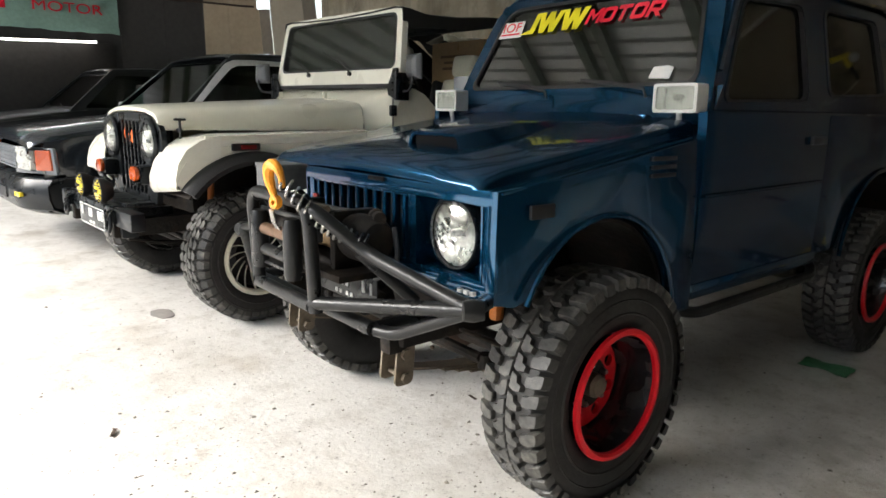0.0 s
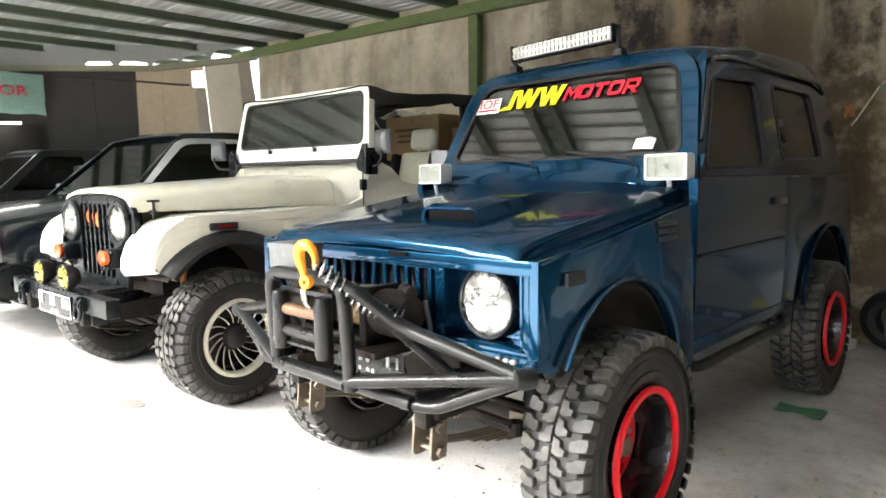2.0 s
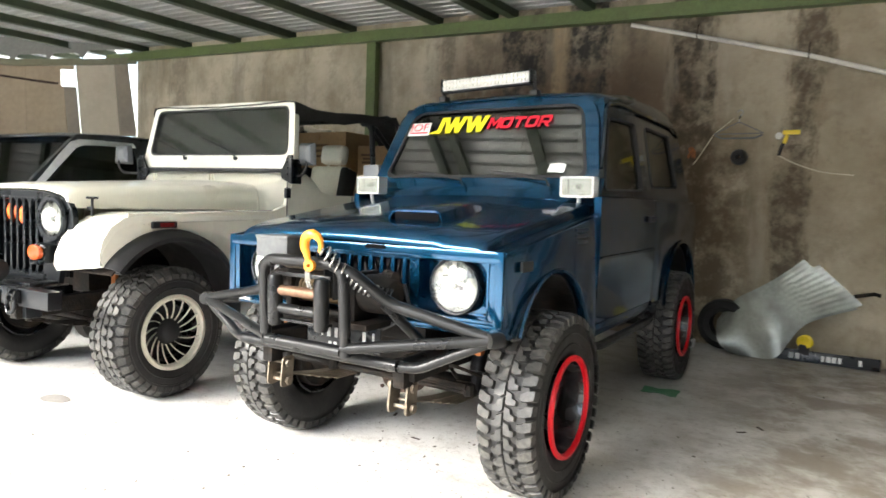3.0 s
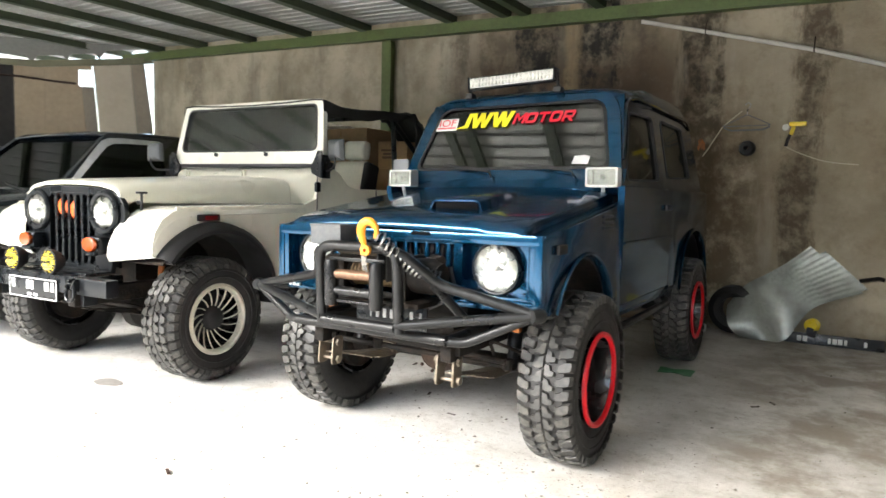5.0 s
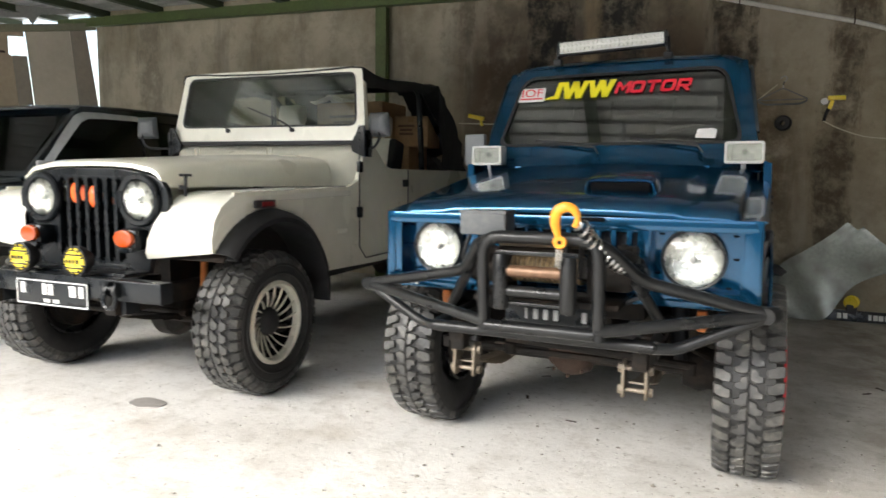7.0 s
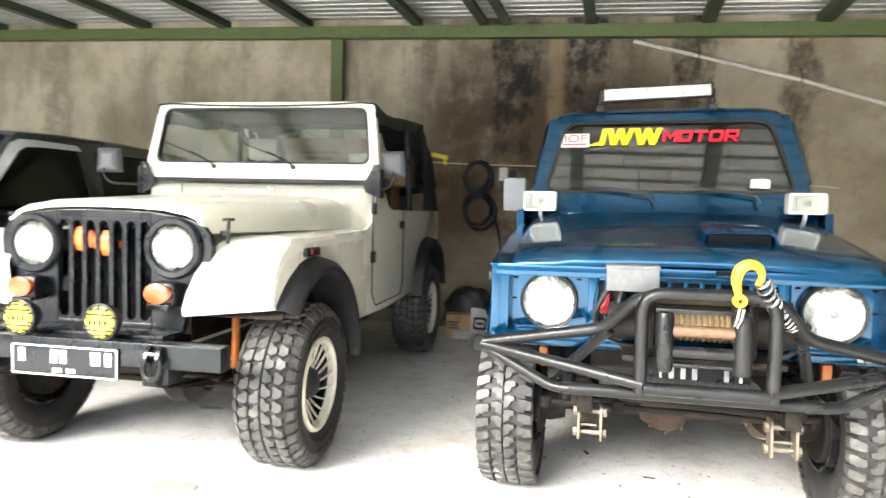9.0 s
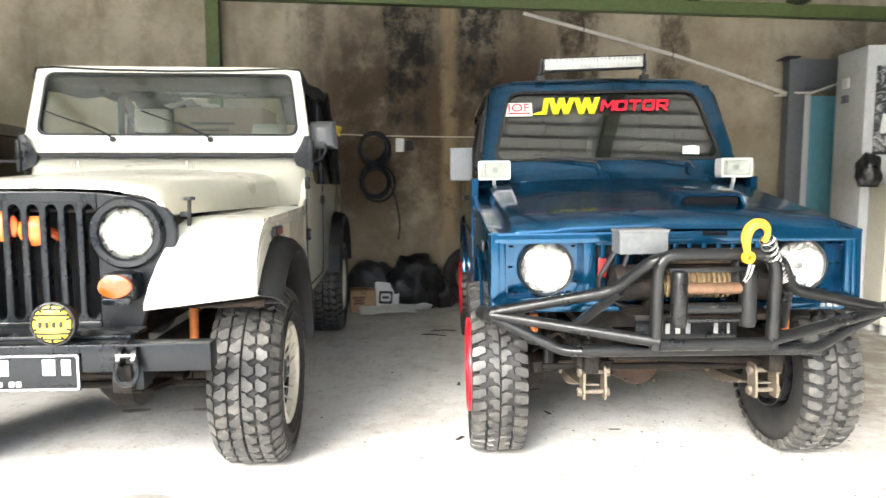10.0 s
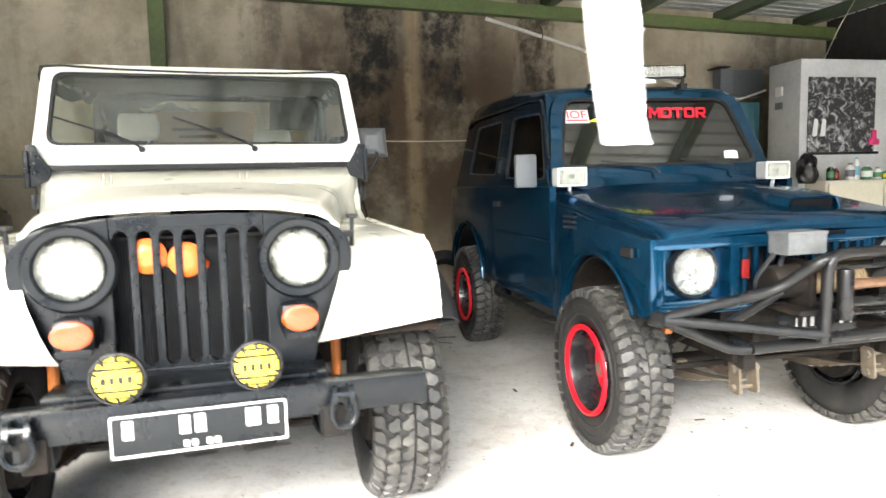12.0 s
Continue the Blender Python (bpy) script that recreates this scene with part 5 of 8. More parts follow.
tube(bm, [(0.104, -0.655, 0.848), (0.100, -0.648, 0.815), (0.096, -0.635, 0.795)], 0.0045, 6)
tube(bm, [(0.115, -0.655, 0.845), (0.110, -0.646, 0.812), (0.104, -0.63, 0.79)], 0.0045, 6)
part("hook_link", bm, STEEL, winch, "steel link on the hook")
bm = B()
for dx in (-0.02, 0.02):
    box(bm, (0.128 + dx, -0.55, 0.80), (0.006, 0.05, 0.10), 0.002)
islands("strap", bm, CANVAS, winch, "dark strap")

# number plate as plain bars
bm = B()
box(bm, (0.023, -0.376, 0.583), (0.345, 0.006, 0.092), 0.004)
plate = part("number_plate", bm, SATIN, suv, "black number plate with white bars")
bm = B()
for x, wd in ((-0.082, 0.008), (-0.049, 0.016), (-0.014, 0.016), (0.021, 0.016), (0.116, 0.015), (0.158, 0.010)):
    box(bm, (x + 0.008, -0.380, 0.594), (wd, 0.004, 0.036), 0.002)
for x in (-0.045, -0.02, 0.02, 0.045):
    box(bm, (0.01 + x, -0.380, 0.553), (0.014, 0.004, 0.013), 0.001)
islands("plate_bar", bm, GREYPAINT, plate)

# running gear
AXLE_F, AXLE_R = 0.077, 2.115
bm = B()
for y in (AXLE_F, AXLE_R):
    lathe(bm, [(0.0, -0.52), (0.036, -0.52), (0.036, 0.52), (0.0, 0.52)], 14, pose(0, y, 0.350))
    for s in (-1, 1):
        lathe(bm, [(0.0, -0.06), (0.07, -0.06), (0.085, 0), (0.07, 0.06), (0.0, 0.06)], 16, pose(s * 0.46, y, 0.350))
axle = islands("axle", bm, GRIME, suv, "grimy axle tube")[0]
for y in (AXLE_F, AXLE_R):
    bm = B()
    lathe(bm, [(0, -0.10), (0.06, -0.09), (0.092, -0.03), (0.095, 0.02), (0.075, 0.07), (0, 0.10)], 20, pose(-0.02, y + 0.02, 0.355))
    lathe(bm, [(0, -0.08), (0.04, -0.078), (0.07, -0.06), (0.085, -0.03), (0.09, 0.0), (0.08, 0.05), (0, 0.07)], 18, pose(-0.02, y - 0.01, 0.355, 0, 0, 90))
    for k in range(8):
        a = 2 * math.pi * k / 8
        lathe(bm, [(0, 0.0), (0.008, 0.0), (0.008, 0.010), (0, 0.012)], 6, pose(-0.02 + 0.078 * math.cos(a), y - 0.075, 0.355 + 0.078 * math.sin(a), 0, 0, -90))
    part("differential", bm, RUST, axle, "rusty brown differential casing")
for s in (-1, 1):
    for y0 in (AXLE_F, AXLE_R):
        bm = B()
        for k in range(5):
            ln = 0.40 - 0.06 * k
            lo = -0.445 if k == 0 else -ln * 0.9
            pts = [(s * 0.30, y0 + yy, 0.365 - 0.008 * k - 0.05 * (1 - (yy / 0.42) ** 2) + 0.028) for yy in [lo + (ln * 0.9 - lo) * i / 8 for i in range(9)]]
            grid(bm, [[(s * 0.30 - 0.028, p[1], p[2]), (s * 0.30 + 0.028, p[1], p[2])] for p in pts], 0.006)
        box(bm, (s * 0.30, y0, 0.345), (0.085, 0.11, 0.05), 0.01)
        part("leaf_spring", bm, ZINC, suv, "rusty leaf spring")
    bm = B()
    for dx in (-0.036, 0.036):
        prism(bm, rounded([(-0.412, 0.352), (-0.350, 0.352), (-0.340, 0.47), (-0.400, 0.47)], 0.02, 4), lambda u, v, d, s=s, dx=dx: (s * 0.293 + dx + d, u, v), -0.004, 0.004)
    for z in (0.375, 0.445):
        tube(bm, [(s * 0.293 - 0.052, -0.378, z), (s * 0.293 + 0.052, -0.378, z)], 0.008, 8)
        for e in (-0.048, 0.048):
            lathe(bm, [(0, -0.006), (0.016, -0.006), (0.016, 0.006), (0, 0.006)], 6, pose(s * 0.293 + e, -0.378, z))
    part("shackle", bm, ZINC, suv, "yellowed zinc spring shackle")
    bm = B()
    box(bm, (s * 0.33, 1.05, 0.515), (0.055, 2.9, 0.09), 0.01)
    part("chassis_rail", bm, GRIME, suv, "black chassis rail")
    bm = B()
    box(bm, (s * 0.31, -0.40, 0.50), (0.05, 0.06, 0.10), 0.01)
    part("shackle_hanger", bm, GRIME, suv)
    bm = B()
    tube(bm, [(s * 0.40, -0.06, 0.36), (s * 0.37, 0.10, 0.80)], 0.022, 10)
    tube(bm, [(s * 0.395, -0.03, 0.44), (s * 0.382, 0.04, 0.62)], 0.031, 12)
    part("shock_absorber", bm, BLACK, suv, "black shock absorber")
    bm = B()
    box(bm, (s * 0.47, -0.16, 0.575), (0.034, 0.034, 0.075), 0.012)
    part("bump_stop", bm, SHOCK, suv, "orange rubber bump stop")
bm = B()
tube(bm, [(-0.46, -0.16, 0.405), (0.46, -0.16, 0.40)], 0.013, 8)
tube(bm, [(-0.20, -0.22, 0.46), (0.44, -0.19, 0.425)], 0.014, 8)
for x in (-0.46, -0.2, 0.44):
    lathe(bm, [(0, -0.02), (0.022, -0.02), (0.022, 0.02), (0, 0.02)], 10, pose(x, -0.17, 0.41, 0, 90, 0))
tube(bm, [(0.30, -0.02, 0.40), (0.40, -0.26, 0.52), (0.50, -0.06, 0.42)], 0.007, 6, 0.08)
tube(bm, [(-0.30, -0.02, 0.42), (-0.38, -0.22, 0.56), (-0.46, -0.06, 0.44)], 0.007, 6, 0.08)
islands("steering_rod", bm, GRIME, suv, "grimy steering rod")
bm = B()
box(bm, (0, 0.05, 0.62), (0.6, 0.60, 0.10), 0.02)
box(bm, (0.05, 0.1, 0.52), (0.26, 0.5, 0.14), 0.05)
box(bm, (0, 1.3, 0.535), (0.60, 2.2, 0.04), 0.01)
part("underbody", bm, GRIME, suv, "dark oily underbody")

for x, y, turn in ((0.622, AXLE_F, 0), (-0.603, AXLE_F, 180), (0.60, AXLE_R, 0), (-0.585, AXLE_R, 180)):
    add_wheel(suv, pose(x, y, 0.346 - 0.0105 * x, 37 * (x + y), 0, turn), *MUD, rim_red, "black wheel with red rim and dusty mud tyre")

# lamps on the cowl, light bar, mirror
for s in (-1, 1):
    bm = B()
    outer = rounded([(-0.075, -0.045), (0.075, -0.045), (0.075, 0.045), (-0.075, 0.045)], 0.012, 4)
    inner = rounded([(-0.066, -0.036), (0.066, -0.036), (0.066, 0.036), (-0.066, 0.036)], 0.010, 4)
    ring_plate(bm, outer, inner, on_front(0.0), -0.014, 0.046)
    prism(bm, outer, on_front(0.0), 0.046, 0.054)
    tube(bm, [(0, 0.02, -0.045), (0, 0.03, -0.09)], 0.009, 8)
    box(bm, (-s * 0.02, 0.035, -0.09), (0.07, 0.03, 0.006), 0.002)
    lamp = part("spot_lamp", bm, DULLCASE, suv, "pale rectangular spot lamp on the cowl")
    lamp.matrix_local = pose(s * 0.565, 0.50, 1.160, 0, 0, s * 2)
    bm = B()
    grid(bm, [[(0.066 * u * w_, 0.012 + 0.030 * (1 - max(abs(u), 0.55) ** 2) * (1 - 0.6 * abs(w2) ** 2) / 0.7 - 0.012, 0.036 * w2) for u in [k / 8 for k in range(-8, 9)]] for w_, w2 in ((1, -1), (1, -0.6), (1, -0.2), (1, 0.2), (1, 0.6), (1, 1))], 0.002)
    part("reflector", bm, LAMPCASE, lamp, "bright dished reflector")
    bm = B()
    lathe(bm, [(0, -0.012), (0.010, -0.010), (0.012, 0.0), (0.012, 0.022)], 12, pose(0.004, 0.014, 0.002, 0, 0, -90))
    box(bm, (-0.042, 0.006, 0), (0.004, 0.012, 0.060), 0.001)
    part("bulb", bm, STEEL, lamp, "dull bulb behind the glass")
    bm = B()
    grid(bm, [[(-0.066 + 0.006 * k, -0.011 - 0.0012 * (k % 2), z_) for k in range(23)] for z_ in (-0.036, 0.036)], 0.002)
    part("lens", bm, LAMPGLASS, lamp, "clear fluted lens").visible_shadow = False
bm = B()
box(bm, (0, 0.02, 0), (0.50, 0.05, 0.066), 0.006)
for k in range(24):
    box(bm, (-0.235 + 0.0204 * k, 0.055, 0), (0.006, 0.03, 0.055), 0.001, seg=1)
for s in (-1, 1):
    box(bm, (s * 0.252, 0.02, 0), (0.008, 0.07, 0.07), 0.003)
bar = part("light_bar", bm, SATIN, suv, "long lamp bar with clear lenses on the roof edge")
bar.matrix_local = pose(-0.045, 0.765, 1.694, 0, -1.5, 0)
bm = B()
for e in (-0.013, 0.013):
    lathe(bm, [(0, 0.0), (0.006, 0.001), (0.0095, 0.006), (0.0095, 0.008)], 10, pose(0, -0.006, e, 0, 0, -90))
box(bm, (0, -0.006, 0), (0.0205, 0.006, 0.054), 0.002, seg=1)
led = part("lamp_cell", bm, LEDLENS, bar)
led.location = (-0.236, 0, 0)
for k in range(1, 24):
    again(led, bar, pose(-0.236 + 0.0205 * k, 0, 0))
bm = B()
for s in (-1, 1):
    tube(bm, [(-0.045 + s * 0.258, 0.785, 1.71), (-0.045 + s * 0.262, 0.79, 1.65), (-0.045 + s * 0.262, 0.83, 1.625)], 0.010, 6)
    box(bm, (-0.045 + s * 0.262, 0.80, 1.625), (0.04, 0.05, 0.03), 0.006)
islands("bracket", bm, BLACK, suv, "black lamp bar bracket")
bm = B()
box(bm, (-0.715, 0.715, 1.197), (0.112, 0.035, 0.165), 0.012)
tube(bm, [(-0.70, 0.72, 1.14), (-0.66, 0.73, 1.12)], 0.012, 8)
part("mirror", bm, DARKGREY, suv, "grey door mirror")


# ---- the cream open off-roader ----
jeep = thing("open_off_roader", pose(-3.8585, 1.2775, 0, 0, 0, 4.5), "cream open off-roader with black grille and canvas top", "car")


def jhood_w(y):
    return 0.425 + 0.165 * max(0, min(1, y / 1.12))


def jhood_top(y):
    return 1.092 + 0.060 * y / 1.12


bm = B()
rows = []
for y, drop in ((-0.012, 0.030), (-0.008, 0.012), (0.015, 0.003), (0.06, 0), (0.3, 0), (0.6, 0), (0.9, 0), (1.08, 0), (1.12, 0.0)):
    w, z = jhood_w(y), jhood_top(max(0, y)) - drop
    low = 0.985 if drop < 0.02 else 0.99
    row = [(w, low), (w - 0.001, low + 0.035), (w - 0.012, z - 0.050), (w - 0.032, z - 0.027), (w - 0.068, z - 0.010), (w - 0.12, z - 0.002), (w * 0.6, z + 0.008), (w * 0.3, z + 0.014), (0, z + 0.016)]
    rows.append([(x, y, zz) for x, zz in row] + [(-x, y, zz) for x, zz in row[-2::-1]])
grid(bm, rows, 0.006)
hood = part("hood", bm, CREAM, jeep, "cream bonnet with rounded edges", 40)
bm = B()
for s in (-1, 1):
    tube(bm, [(s * 0.475, 0.075, 0.945), (s * 0.478, 0.075, 1.035)], 0.007, 8)
    box(bm, (s * 0.478, 0.075, 1.04), (0.028, 0.055, 0.012), 0.005)
    box(bm, (s * 0.462, 0.075, 0.985), (0.03, 0.02, 0.02), 0.004)
islands("bonnet_catch", bm, BLACK, hood, "black rubber bonnet catch")
bm = B()
for x in (-0.42, 0.14):
    for dx in (0, 0.03):
        box(bm, (x + dx, 1.13, 1.185), (0.006, 0.012, 0.05), 0.002)
box(bm, (0.36, 1.05, 1.158), (0.13, 0.02, 0.006), 0.002)
islands("bonnet_hinge", bm, CREAM, hood)

# grille: outline with arched shoulders, seven slots
bm = B()
for s in (-1, 1):
    o = [(s * 0.205, 0.60), (s * 0.335, 0.60), (s * 0.355, 0.68), (s * 0.396, 0.77), (s * 0.432, 0.83), (s * 0.458, 0.89), (s * 0.460, 0.94), (s * 0.450, 0.98), (s * 0.424, 1.012), (s * 0.38, 1.034), (s * 0.31, 1.050), (s * 0.205, 1.062)]
    prism(bm, o, on_front(-0.014), 0, 0.03, 0.005)
prism(bm, [(-0.205, 1.030), (0.205, 1.030), (0.205, 1.062), (0.10, 1.066), (-0.10, 1.066), (-0.205, 1.062)], on_front(-0.014), 0, 0.03, 0.004)
prism(bm, [(-0.205, 0.60), (0.205, 0.60), (0.205, 0.632), (-0.205, 0.632)], on_front(-0.014), 0, 0.03, 0.004)
grille = part("grille", bm, SATIN, jeep, "satin black slotted grille", 12)
bm = B()
prism(bm, rounded([(-0.011, 0.61), (0.011, 0.61), (0.011, 1.045), (-0.011, 1.045)], 0.008, 2), on_front(-0.0125), 0, 0.034, 0.006)
gb = part("grille_bar", bm, SATIN, grille)
gb.location = (-0.1475, 0, 0)
for k in range(1, 6):
    again(gb, grille, pose(-0.1475 + 0.059 * k, 0, 0))
bm = B()
for k in range(7):
    x = -0.177 + 0.059 * k
    for zz, sg in ((1.03, 1), (0.634, -1)):
        pts = [(x - 0.026, zz), (x - 0.026, zz - sg * 0.024)] + [(x - 0.0185 * math.cos(a), zz - sg * 0.024 + sg * 0.0185 * math.sin(a)) for a in [math.pi * i / 8 for i in range(9)]] + [(x + 0.026, zz - sg * 0.024), (x + 0.026, zz)]
        prism(bm, pts, on_front(-0.0135), 0, 0.027)
islands("slot_end", bm, SATIN, grille, "", 0)
bm = B()
box(bm, (0, 0.12, 0.83), (0.46, 0.02, 0.44))
for k in range(60):
    box(bm, (-0.225 + 0.0076 * k, 0.106, 0.83), (0.0016, 0.012, 0.43))
tagged(part("radiator", bm, RADIATOR, jeep, "dark finned radiator behind the grille"), kind="stuff")
bm = B()
for x, z in ((-0.112, 0.950), (-0.012, 0.935)):
    lathe(bm, [(0, -0.03), (0.038, -0.028), (0.050, -0.015), (0.050, 0.0), (0.03, 0.012), (0.015, 0.016), (0, 0.012)], 24, pose(x, 0.008, z, 0, 0, -90))
    tube(bm, [(x, 0.06, z), (x + 0.03, 0.07, z - 0.01), (x + 0.05, 0.08, z - 0.03)], 0.016, 8)
islands("horn", bm, HORN, jeep, "orange red horn")
bm = B()
tube(bm, [(-0.2, 0.07, 1.0), (0.2, 0.07, 1.0)], 0.008, 6)
part("horn_bar", bm, BLACK, jeep)

for s in (-1, 1):
    m = pose(s * 0.303, -0.014, 0.928, 0, 0, -90)
    bm = B()
    lathe(bm, [(0.086, 0.0), (0.120, 0.0), (0.120, 0.012), (0.112, 0.022), (0.094, 0.020), (0.086, 0.012)], 44, m, True)
    for k in range(5):
        a = 2 * math.pi * k / 5 + 0.3
        lathe(bm, [(0, 0.018), (0.006, 0.018), (0.006, 0.026), (0, 0.027)], 8, pose(s * 0.303 + 0.108 * math.cos(a), -0.014, 0.928 + 0.108 * math.sin(a), 0, 0, -90))
    lamp = part("headlamp", bm, SATIN, jeep, "round headlamp in a black ring")
    bm = B()
    lathe(bm, [(0.088, 0.012), (0.085, 0.020), (0.062, 0.036), (0.03, 0.043), (0.0, 0.045)], 40, m)
    part("lens", bm, LENS, lamp, "fluted glass lens")
    bm = B()
    lathe(bm, [(0.0, 0.002), (0.05, 0.004), (0.086, 0.012), (0.094, 0.016)], 32, m)
    part("reflector", bm, REFLECTOR, lamp)
    bm = B()
    lathe(bm, [(0, 0.0), (0.011, 0.002), (0.011, 0.022), (0.008, 0.026), (0, 0.028)], 14, m)
    part("bulb", bm, REFLECTOR, lamp, "dark bulb cap")
    bm = B()
    box(bm, (s * 0.292, -0.05, 0.755), (0.112, 0.09, 0.100), 0.03)
    ind = part("indicator", bm, SATIN, jeep, "amber indicator in a black housing")
    bm = B()
    prism(bm, [(s * 0.292 + 0.054 * math.cos(a), 0.762 + 0.040 * math.sin(a)) for a in [2 * math.pi * i / 28 for i in range(28)]], on_front(-0.116), 0, 0.026, 0.014)
    part("lens", bm, AMBER, ind, "amber plastic lens")
    bm = B()
    prism(bm, rounded([(s * 0.292 - 0.04, 0.70), (s * 0.292 + 0.04, 0.70), (s * 0.292 + 0.05, 0.722), (s * 0.292 - 0.05, 0.722)], 0.012, 3), on_front(-0.104), 0, 0.02, 0.004)
    part("base", bm, SATIN, ind, "black lamp foot")

# wings with drooped fronts, and black flares
for s in (-1, 1):
    prof = [(-0.030, 0.668), (-0.052, 0.70), (-0.058, 0.76), (-0.040, 0.84), (0.005, 0.905), (0.075, 0.948), (0.18, 0.968), (0.45, 0.975), (1.12, 0.985)]
    bm = B()
    rows = []
    for y, z in prof:
        low = max(0.0, (0.78 - z) / 0.112)
        rows.append([(s * x, y, z - e * (1 - low) + 0.045 * low * (x - 0.347) / 0.38) for x, e in ((min(0.438, 0.347 + 0.36 * (z - 0.668)), 0.0), (0.52, 0.0), (0.66, 0.001), (0.70, 0.006), (0.722, 0.022), (0.728, 0.05))])
    grid(bm, rows, 0.006)
    # side skin of the nose, down to the flare
    prism(bm, prof[2:7] + [(0.157, 0.80), (0.06, 0.745), (-0.03, 0.715)], on_side(s * 0.7265), 0, -s * 0.010)
    wing = part("wing", bm, CREAMLIT, jeep, "cream front wing with a drooped nose, whitened for strong light", 40)
    cx, cz, R0 = 0.335, 0.44, 0.40
    bm = B()
    rows = []
    for k in range(23):
        a = radians(-8 + 150 * k / 22)
        ca, sa = math.cos(a), math.sin(a)
        rows.append([(s * x, cx + (R0 + dr) * ca * 1.05, cz + (R0 + dr) * sa) for x, dr in ((0.60, 0.045), (0.726, 0.050), (0.775, 0.038), (0.802, 0.010), (0.800, -0.012), (0.60, -0.014))])
    grid(bm, rows, 0.006, True)
    part("flare", bm, BLACK, wing, "wide black rubber wheel arch flare", 40)
    bm = B()
    outline = [(0.10, 0.968), (0.45, 0.972), (1.12, 0.985), (1.12, 0.54), (0.80, 0.52)] + [(cx + 0.425 * math.cos(radians(a)) * 1.05, cz + 0.425 * math.sin(radians(a))) for a in range(6, 130, 8)]
    prism(bm, outline, on_side(s * 0.722), 0, -s * 0.012)
    part("wing_side", bm, CREAM if s > 0 else CREAM, wing, "cream wing side", 0)
    bm = B()
    rows = [[(s * x, cx + 0.40 * math.cos(a) * 1.05, cz + 0.40 * math.sin(a)) for x in (0.30, 0.74)] for a in [radians(-6 + 150 * k / 14) for k in range(15)]]
    grid(bm, rows, 0.008)
    part("wheel_well", bm, GRIME, wing, "black wheel well")
    bm = B()
    box(bm, (s * 0.732, 0.30, 0.912), (0.018, 0.15, 0.036), 0.006)
    sm = part("side_marker", bm, BLACK, wing, "side marker with dark red lens")
    bm = B()
    box(bm, (s * 0.742, 0.31, 0.912), (0.008, 0.085, 0.022), 0.004)
    part("lens", bm, REDLENS, sm, "dark red lens")

# raised badge on each side, as a row of small bars
for s in (-1, 1):
    bm = B()
    for k in range(4):
        box(bm, (s * 0.724, 0.985 + 0.028 * k, 0.735), (0.006, 0.018, 0.030), 0.002)
    islands("badge_bar", bm, CREAM, jeep, "cream raised badge bar")

# tub
for s in (-1, 1):
    out = [(0.78, 0.975), (1.12, 0.980), (1.24, 1.02), (1.33, 1.215), (1.42, 1.232), (1.50, 1.20), (1.60, 1.115), (1.70, 1.095), (3.18, 1.095), (3.20, 0.62), (3.12, 0.60)] + arc(2.69, 0.48, 0.42, 0.40, 15, 165, 14) + [(2.26, 0.52), (1.55, 0.50), (0.82, 0.52)]
    bm = B()
    prism(bm, out, on_side(s * 0.705), 0, -s * 0.025, 0.004)
    side = part("body_side", bm, CREAM, jeep, "cream body side", 30)
    bm = B()
    tube(bm, [(s * 0.708, 1.25, 1.17), (s * 0.709, 1.25, 0.62), (s * 0.709, 1.33, 0.545), (s * 0.709, 1.88, 0.545), (s * 0.709, 1.95, 0.62), (s * 0.709, 1.95, 1.09)], 0.004, 5)
    part("door_gap", bm, BLACK, side, "dark door gap")
    bm = B()
    box(bm, (s * 0.715, 1.90, 1.0), (0.02, 0.07, 0.05), 0.008)
    part("handle", bm, BLACK, side, "black door handle")
    bm = B()
    for z in (0.83, 1.10):
        box(bm, (s * 0.715, 1.245, z), (0.022, 0.045, 0.065), 0.006)
        for e in (-0.02, 0.02):
            lathe(bm, [(0, 0.0), (0.006, 0.0), (0.006, 0.004), (0, 0.006)], 8, pose(s * 0.726, 1.245, z + e, 0, 0, 0 if s > 0 else 180))
    islands("hinge", bm, SATIN, side, "black door hinge")
    bm = B()
    rows = []
    for k in range(19):
        a = radians(5 + 170 * k / 18)
        ca, sa = math.cos(a), math.sin(a)
        rows.append([(s * x, 2.69 + (0.40 + dr) * ca * 1.03, 0.46 + (0.40 + dr) * sa) for x, dr in ((0.66, 0.03), (0.72, 0.035), (0.78, 0.02), (0.795, -0.005), (0.66, -0.008))])
    grid(bm, rows, 0.006, True)
    part("flare", bm, BLACK, side, "wide black rubber wheel arch flare", 40)
    bm = B()
    box(bm, (s * 0.60, 1.35, 0.49), (0.16, 1.2, 0.03), 0.01)
    part("sill_guard", bm, BLACK, side)
bm = B()
rows = []
for t in range(7):
    k = t / 6
    e_ = k * k * (3 - 2 * k)
    y, w, z = 1.125 + 0.20 * k, 0.59 + 0.112 * e_, 1.152 + 0.085 * k
    row = [(w, 0.985), (w, 1.02 + 0.10 * e_), (w - 0.012 * (1 - e_) - 0.001, z - 0.050 + 0.025 * e_), (w - 0.032 + 0.02 * e_, z - 0.027 + 0.019 * e_), (w - 0.068, z - 0.010 + 0.006 * e_), (w - 0.12, z - 0.002), (w * 0.6, z + 0.008 * (1 - e_)), (w * 0.3, z + 0.014 * (1 - e_)), (0, z + 0.016 * (1 - e_))]
    rows.append([(x, y, zz) for x, zz in row] + [(-x, y, zz) for x, zz in row[-2::-1]])
grid(bm, rows, 0.006)
box(bm, (0, 1.36, 1.222), (1.40, 0.10, 0.03), 0.006)
part("cowl", bm, CREAM, jeep, "cream cowl panel")
bm = B()
